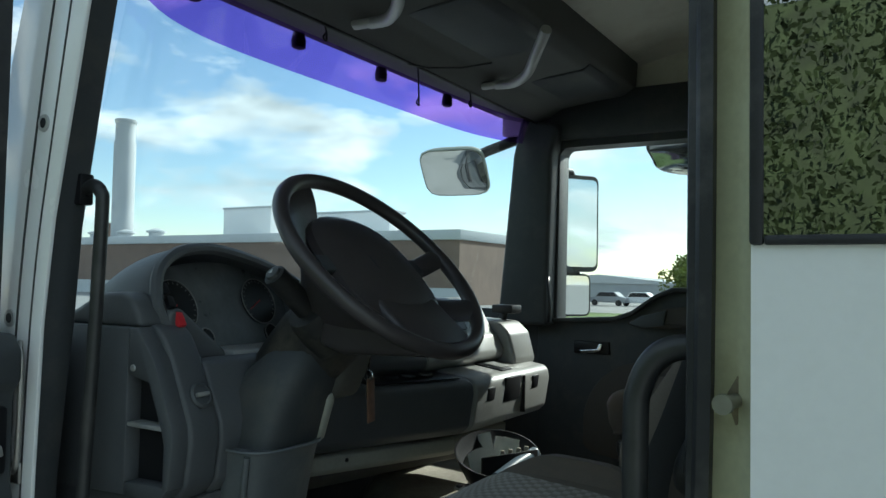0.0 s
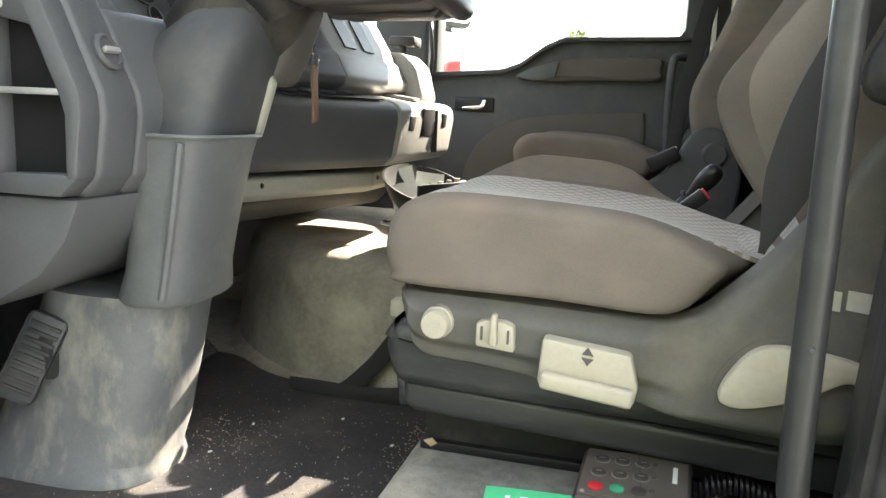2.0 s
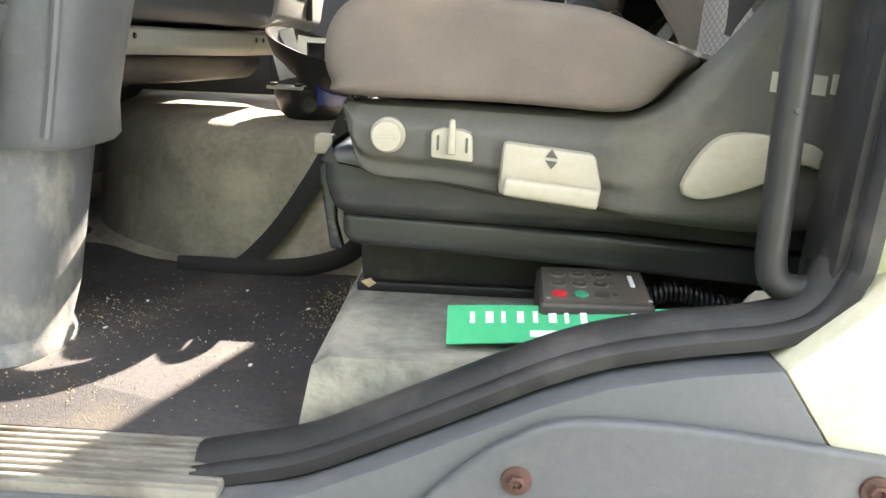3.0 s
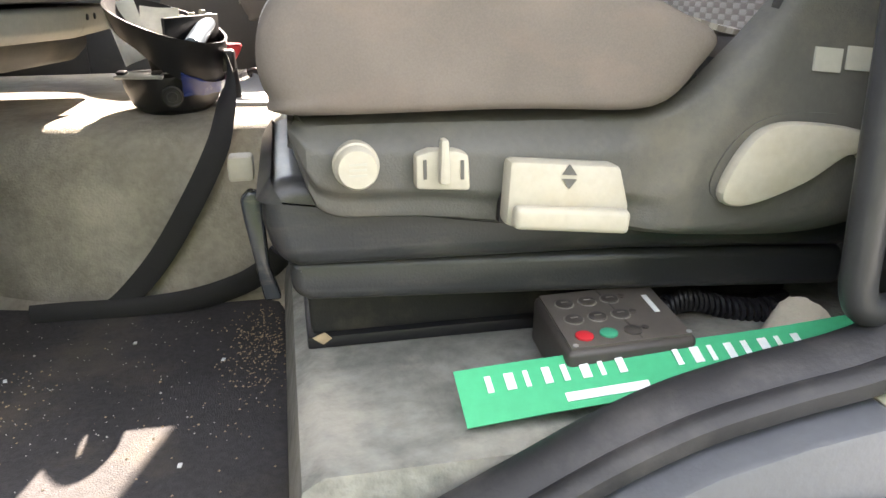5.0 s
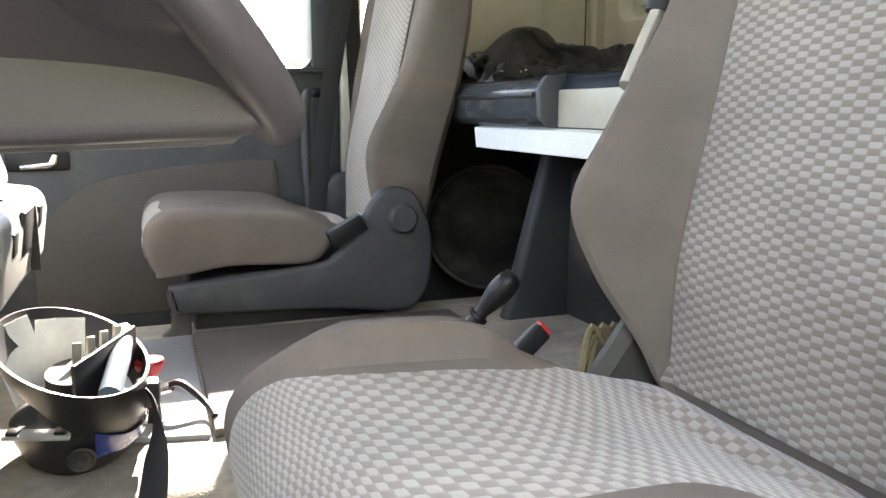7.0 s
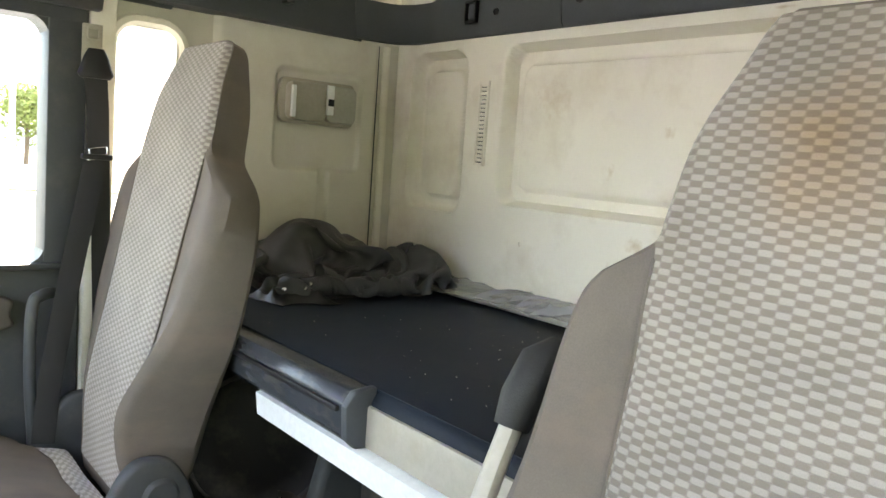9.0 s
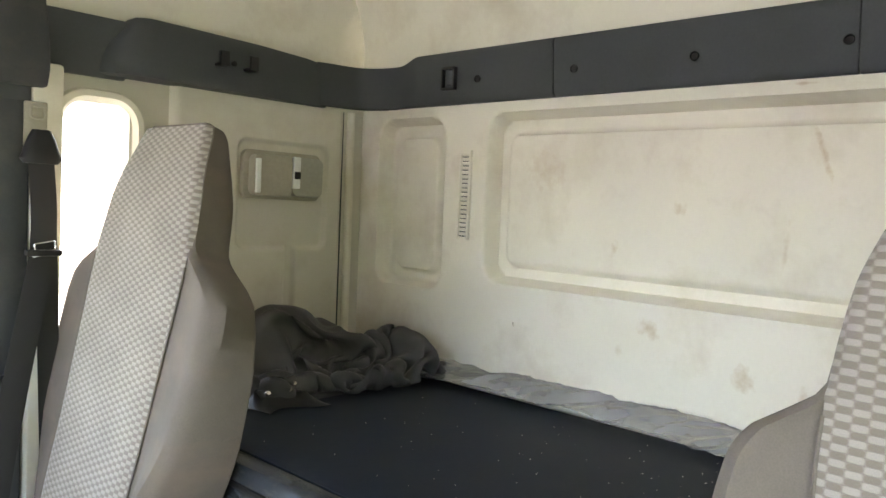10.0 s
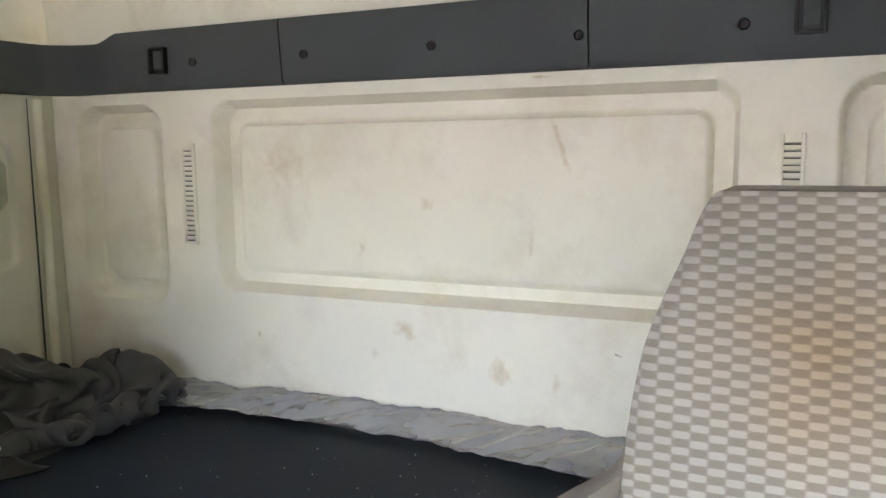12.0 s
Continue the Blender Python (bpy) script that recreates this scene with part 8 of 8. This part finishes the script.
    solo("rolled_blanket", rings([[(1.50 + 0.30 * t, 1.90 + 0.03 * t + 0.09 * math.cos(a), 0.26 + 0.09 * math.sin(a)) for a in (2 * math.pi * k / 18 for k in range(18))] for t in (0, 0.5, 1)]), M_HATCH, "dark rolled blanket under the bunk", "blanket")


bunk_things()

# ---- outside ----
GROUND = -1.28
M_ASPHALT = mat("asphalt", (0.27, 0.267, 0.258), 0.9, var=0.15, scale=0.4, bump=0.5, fine=40)
M_GRASS = mat("grass", (0.10, 0.16, 0.035), 0.95, var=0.3, scale=0.3, bump=0.6, fine=20)
M_BRICK = mat("brown_brick_wall", (0.20, 0.145, 0.115), 0.9, var=0.12, scale=0.6, bump=0.2, fine=8)
M_FASCIA = mat("pale_fascia", (0.52, 0.54, 0.55), 0.7, var=0.05, scale=0.5)
M_PALEWALL = mat("pale_plant_room", (0.84, 0.84, 0.82), 0.8, var=0.05, scale=0.4)
M_CHIMNEY = mat("grey_chimney", (0.40, 0.42, 0.43), 0.7, var=0.08, scale=0.5)
M_LEAF = mat("tree_leaves", (0.16, 0.19, 0.045), 0.8, var=0.45, scale=1.2)
M_HEDGE = mat("hedge_leaves", (0.066, 0.094, 0.034), 0.7, var=0.5, scale=3)
M_BARK = mat("bark", (0.12, 0.09, 0.065), 0.9, var=0.3, scale=5)
M_SIGNRED = mat("red_sign", (0.60, 0.03, 0.03), 0.5, var=0.05)
M_CARGREY = mat("car_paint_grey", (0.25, 0.27, 0.30), 0.3, var=0.05)
M_CARWHITE = mat("car_paint_white", (0.75, 0.76, 0.77), 0.3, var=0.03)


def outside():
    bm = bmesh.new()
    bmesh.ops.create_grid(bm, x_segments=20, y_segments=20, size=1500)
    solo("ground", put(bm, pose(0, 0, GROUND)), M_ASPHALT, "pale worn asphalt yard reaching the horizon", "ground", "structure")
    solo("grass_verge", box(-40, 60, 38, 56, GROUND, GROUND + 0.06), M_GRASS, "green grass verge beyond the yard", "grass", "structure")
    b = thing("factory_building", "long low brick factory with pale fascia and rooftop plant rooms", "building", (0, 0, GROUND))
    part("wall", box(-140, -34, 60, 90, 0, 6.1), M_BRICK, b, "brown brick wall")
    part("fascia", box(-140.2, -33.8, 59.8, 90.2, 6.1, 7.05, 0.05), M_FASCIA, b, "pale metal fascia")
    part("plinth", box(-140.1, -33.9, 59.85, 60, 0, 1.6), M_FASCIA, b, "pale plinth")
    for x0, x1, h in ((-71.3, -63.4, 10.6), (-57, -46.2, 9.6)):
        part("plant_room", box(x0, x1, 66, 69, 6.9, h, 0.05), M_PALEWALL, b)
        part("plant_edge", box(x0 - 0.1, x1 + 0.1, 65.9, 69.1, h, h + 0.2), M_FASCIA, b)
    for x in (-98, -92, -86, -80):
        part("roof_vent", lathe([(0.9, 6.9), (0.9, 7.6), (1.2, 7.7), (1.2, 7.9), (0.2, 8.2), (0, 8.2)], pose(x, 63, 0), 14), M_FASCIA, b)
    ch = thing("chimney", "tall grey round chimney behind the factory", "chimney", (-93.7, 68, GROUND))
    part("shaft", lathe([(1.5, 0), (1.5, 21), (1.35, 21.2), (1.35, 23.9), (1.0, 23.9)], None, 24), M_CHIMNEY, ch)
    part("cap", lathe([(1.42, 23.7), (1.5, 23.9), (1.5, 24.2), (1.1, 24.2)], None, 24), M_CHIMNEY, ch)
    part("flue", lathe([(0.5, 6.0), (0.5, 9.5), (0.6, 9.7), (0.1, 9.7)], pose(-3.2, 0, 0), 14), M_BRICK, ch)

    def tree(x, y, h, r, seed):
        rnd = random.Random(seed)
        ob = thing("tree", "leafy green-yellow tree beyond the yard", "tree", (x, y, GROUND), "yard trees")
        part("trunk", tube([(0, 0, 0), (0.05, 0, h * 0.3), (-0.05, 0.05, h * 0.55), (0, 0, h * 0.8)], 0.2, 10, radii=[0.22, 0.17, 0.12, 0.05]), M_BARK, ob)
        for k in range(6):
            a = k * 1.05 + rnd.random()
            part("limb", tube([(0, 0, h * (0.3 + 0.06 * k)), (r * 0.35 * math.cos(a), r * 0.35 * math.sin(a), h * (0.45 + 0.06 * k)), (r * 0.7 * math.cos(a), r * 0.7 * math.sin(a), h * (0.55 + 0.06 * k))], 0.06, 6, radii=[0.09, 0.05, 0.02]), M_BARK, ob)
        bm = bmesh.new()
        clumps = [(Vector((rnd.gauss(0, r * 0.42), rnd.gauss(0, r * 0.42), h * 0.62 + rnd.gauss(0, h * 0.17))), rnd.uniform(0.22, 0.42) * r) for _ in range(46)]
        for c, s in clumps:
            for _ in range(95):
                d = Vector((rnd.gauss(0, 1), rnd.gauss(0, 1), rnd.gauss(0, 1))).normalized() * s * rnd.uniform(0.55, 1.05)
                p = c + d
                if p.z < h * 0.22 or math.hypot(p.x, p.y) > r * 1.1 or p.z > h:
                    continue
                e1 = Vector((rnd.gauss(0, 1), rnd.gauss(0, 1), rnd.gauss(0, 1))).normalized()
                e2 = e1.orthogonal().normalized()
                q = rnd.uniform(0.10, 0.22)
                bm.faces.new([bm.verts.new(v) for v in (p - e1 * q, p + e2 * q * 0.6, p + e1 * q, p - e2 * q * 0.6)])
        part("crown", bm, M_LEAF, ob, "dense leafy crown")
    tree(-4.8, 60, 8.3, 2.9, 1)
    tree(-13.5, 62, 4.7, 2.5, 2)
    tree(6.5, 66, 7.5, 3.0, 3)
    tree(14, 70, 6.5, 3.2, 4)
    for x, y, h in ((-11, 60, 16), (-5.2, 60, 16), (2.5, 62, 16)):
        p = thing("flag_pole", "tall slim white flag pole in the yard", "flag pole", (x, y, GROUND), "flag poles")
        part("pole", tube([(0, 0, 0), (0, 0, h)], 0.14, 10, radii=[0.17, 0.10]), M_FASCIA, p)
        part("cap", lathe([(0.0, 0), (0.13, 0.05), (0.13, 0.12), (0, 0.2)], pose(0, 0, h), 10), M_FASCIA, p)
    for k in range(9):
        car = thing("parked_car", "small parked car in the far yard", "car", (-26 + 3.1 * k, 78 + (k % 3), GROUND), "parked cars")
        mt = M_CARWHITE if k % 2 else M_CARGREY
        part("body", prism([(-2.1, 0.35), (-2.1, 0.85), (-1.3, 0.95), (-0.8, 1.45), (0.8, 1.48), (1.4, 0.98), (2.1, 0.85), (2.15, 0.35)], "y", -0.85, 0.85, 0.06), mt, car)
        for x in (-1.3, 1.3):
            part("wheel", put(lathe([(0.0, 0), (0.32, 0), (0.32, 0.2), (0, 0.2)], None, 16), pose(x, -0.9, 0.32, -90, 0, 0)), M_BLACK, car)
        part("window", prism([(-1.15, 0.98), (-0.75, 1.40), (0.75, 1.42), (1.2, 1.0)], "y", -0.87, 0.87), M_BLACK, car)
    for x0, x1, h, y in ((-62, -30, 2.4, 130), (-28, -2, 3.2, 150), (2, 40, 2.6, 140)):
        hb = thing("distant_shed", "low grey industrial shed in the distance", "building", (0, 0, GROUND), "distant sheds")
        part("wall", box(x0, x1, y, y + 20, 0, h), M_CHIMNEY, hb)
        part("roof", prism([(x0 - 0.5, h), ((x0 + x1) / 2, h + 1.6), (x1 + 0.5, h)], "y", y - 0.3, y + 20.3), M_FASCIA, hb)
    van = thing("red_white_truck", "red and white lorry parked far behind on the passenger side", "lorry", (17, 4.6, GROUND))
    part("body", box(-4, 4, -1.2, 1.2, 0.9, 3.4, 0.05), M_CARWHITE, van, "white box body")
    part("front", box(-5.6, -4.1, -1.2, 1.2, 0.5, 2.9, 0.15), M_SIGNRED, van, "red cab")
    part("windscreen", box(-5.66, -5.55, -1.0, 1.0, 1.7, 2.6, 0.03), M_BLACK, van)
    for x in (-4.9, 2.5):
        for y in (-1.15, 0.9):
            part("wheel", put(lathe([(0, 0), (0.5, 0), (0.5, 0.25), (0, 0.25)], None, 20), pose(x, y + 0.25, 0.5, 90, 0, 0)), M_BLACK, van)
    # hedge behind the viewer, seen in the sleeper window's reflection; its unseen length towards -x is added to block
    # light
    rnd = random.Random(21)
    bm = bmesh.new()
    for _ in range(28000):
        x, z = rnd.uniform(-13.0, 4.4), rnd.uniform(0.0, 5.4)
        y = -7.0 + 0.55 * noise.noise(Vector((x * 1.1, z * 1.1, 0))) + 0.25 * noise.noise(Vector((x * 3.3, z * 3.3, 4))) + rnd.uniform(-0.22, 0.12)
        e1 = Vector((rnd.gauss(0, 1), rnd.gauss(0, 0.5), rnd.gauss(0, 1) - 0.4)).normalized()
        e2 = e1.orthogonal().normalized()
        q = rnd.uniform(0.022, 0.058)
        p = Vector((x, y, GROUND + z))
        bm.faces.new([bm.verts.new(v) for v in (p - e1 * q, p + e2 * q * 0.6, p + e1 * q, p - e2 * q * 0.6)])
    hd = thing("hedge", "dense dark green leafy hedge behind the truck's driver side, lengthened to block light", "hedge", (0, 0, 0), kind="stuff")
    part("leaves", bm, M_HEDGE, hd)
    part("core", box(-13.0, 4.4, -8.2, -7.35, GROUND, GROUND + 5.1, 0.2), M_HEDGE, hd)


outside()
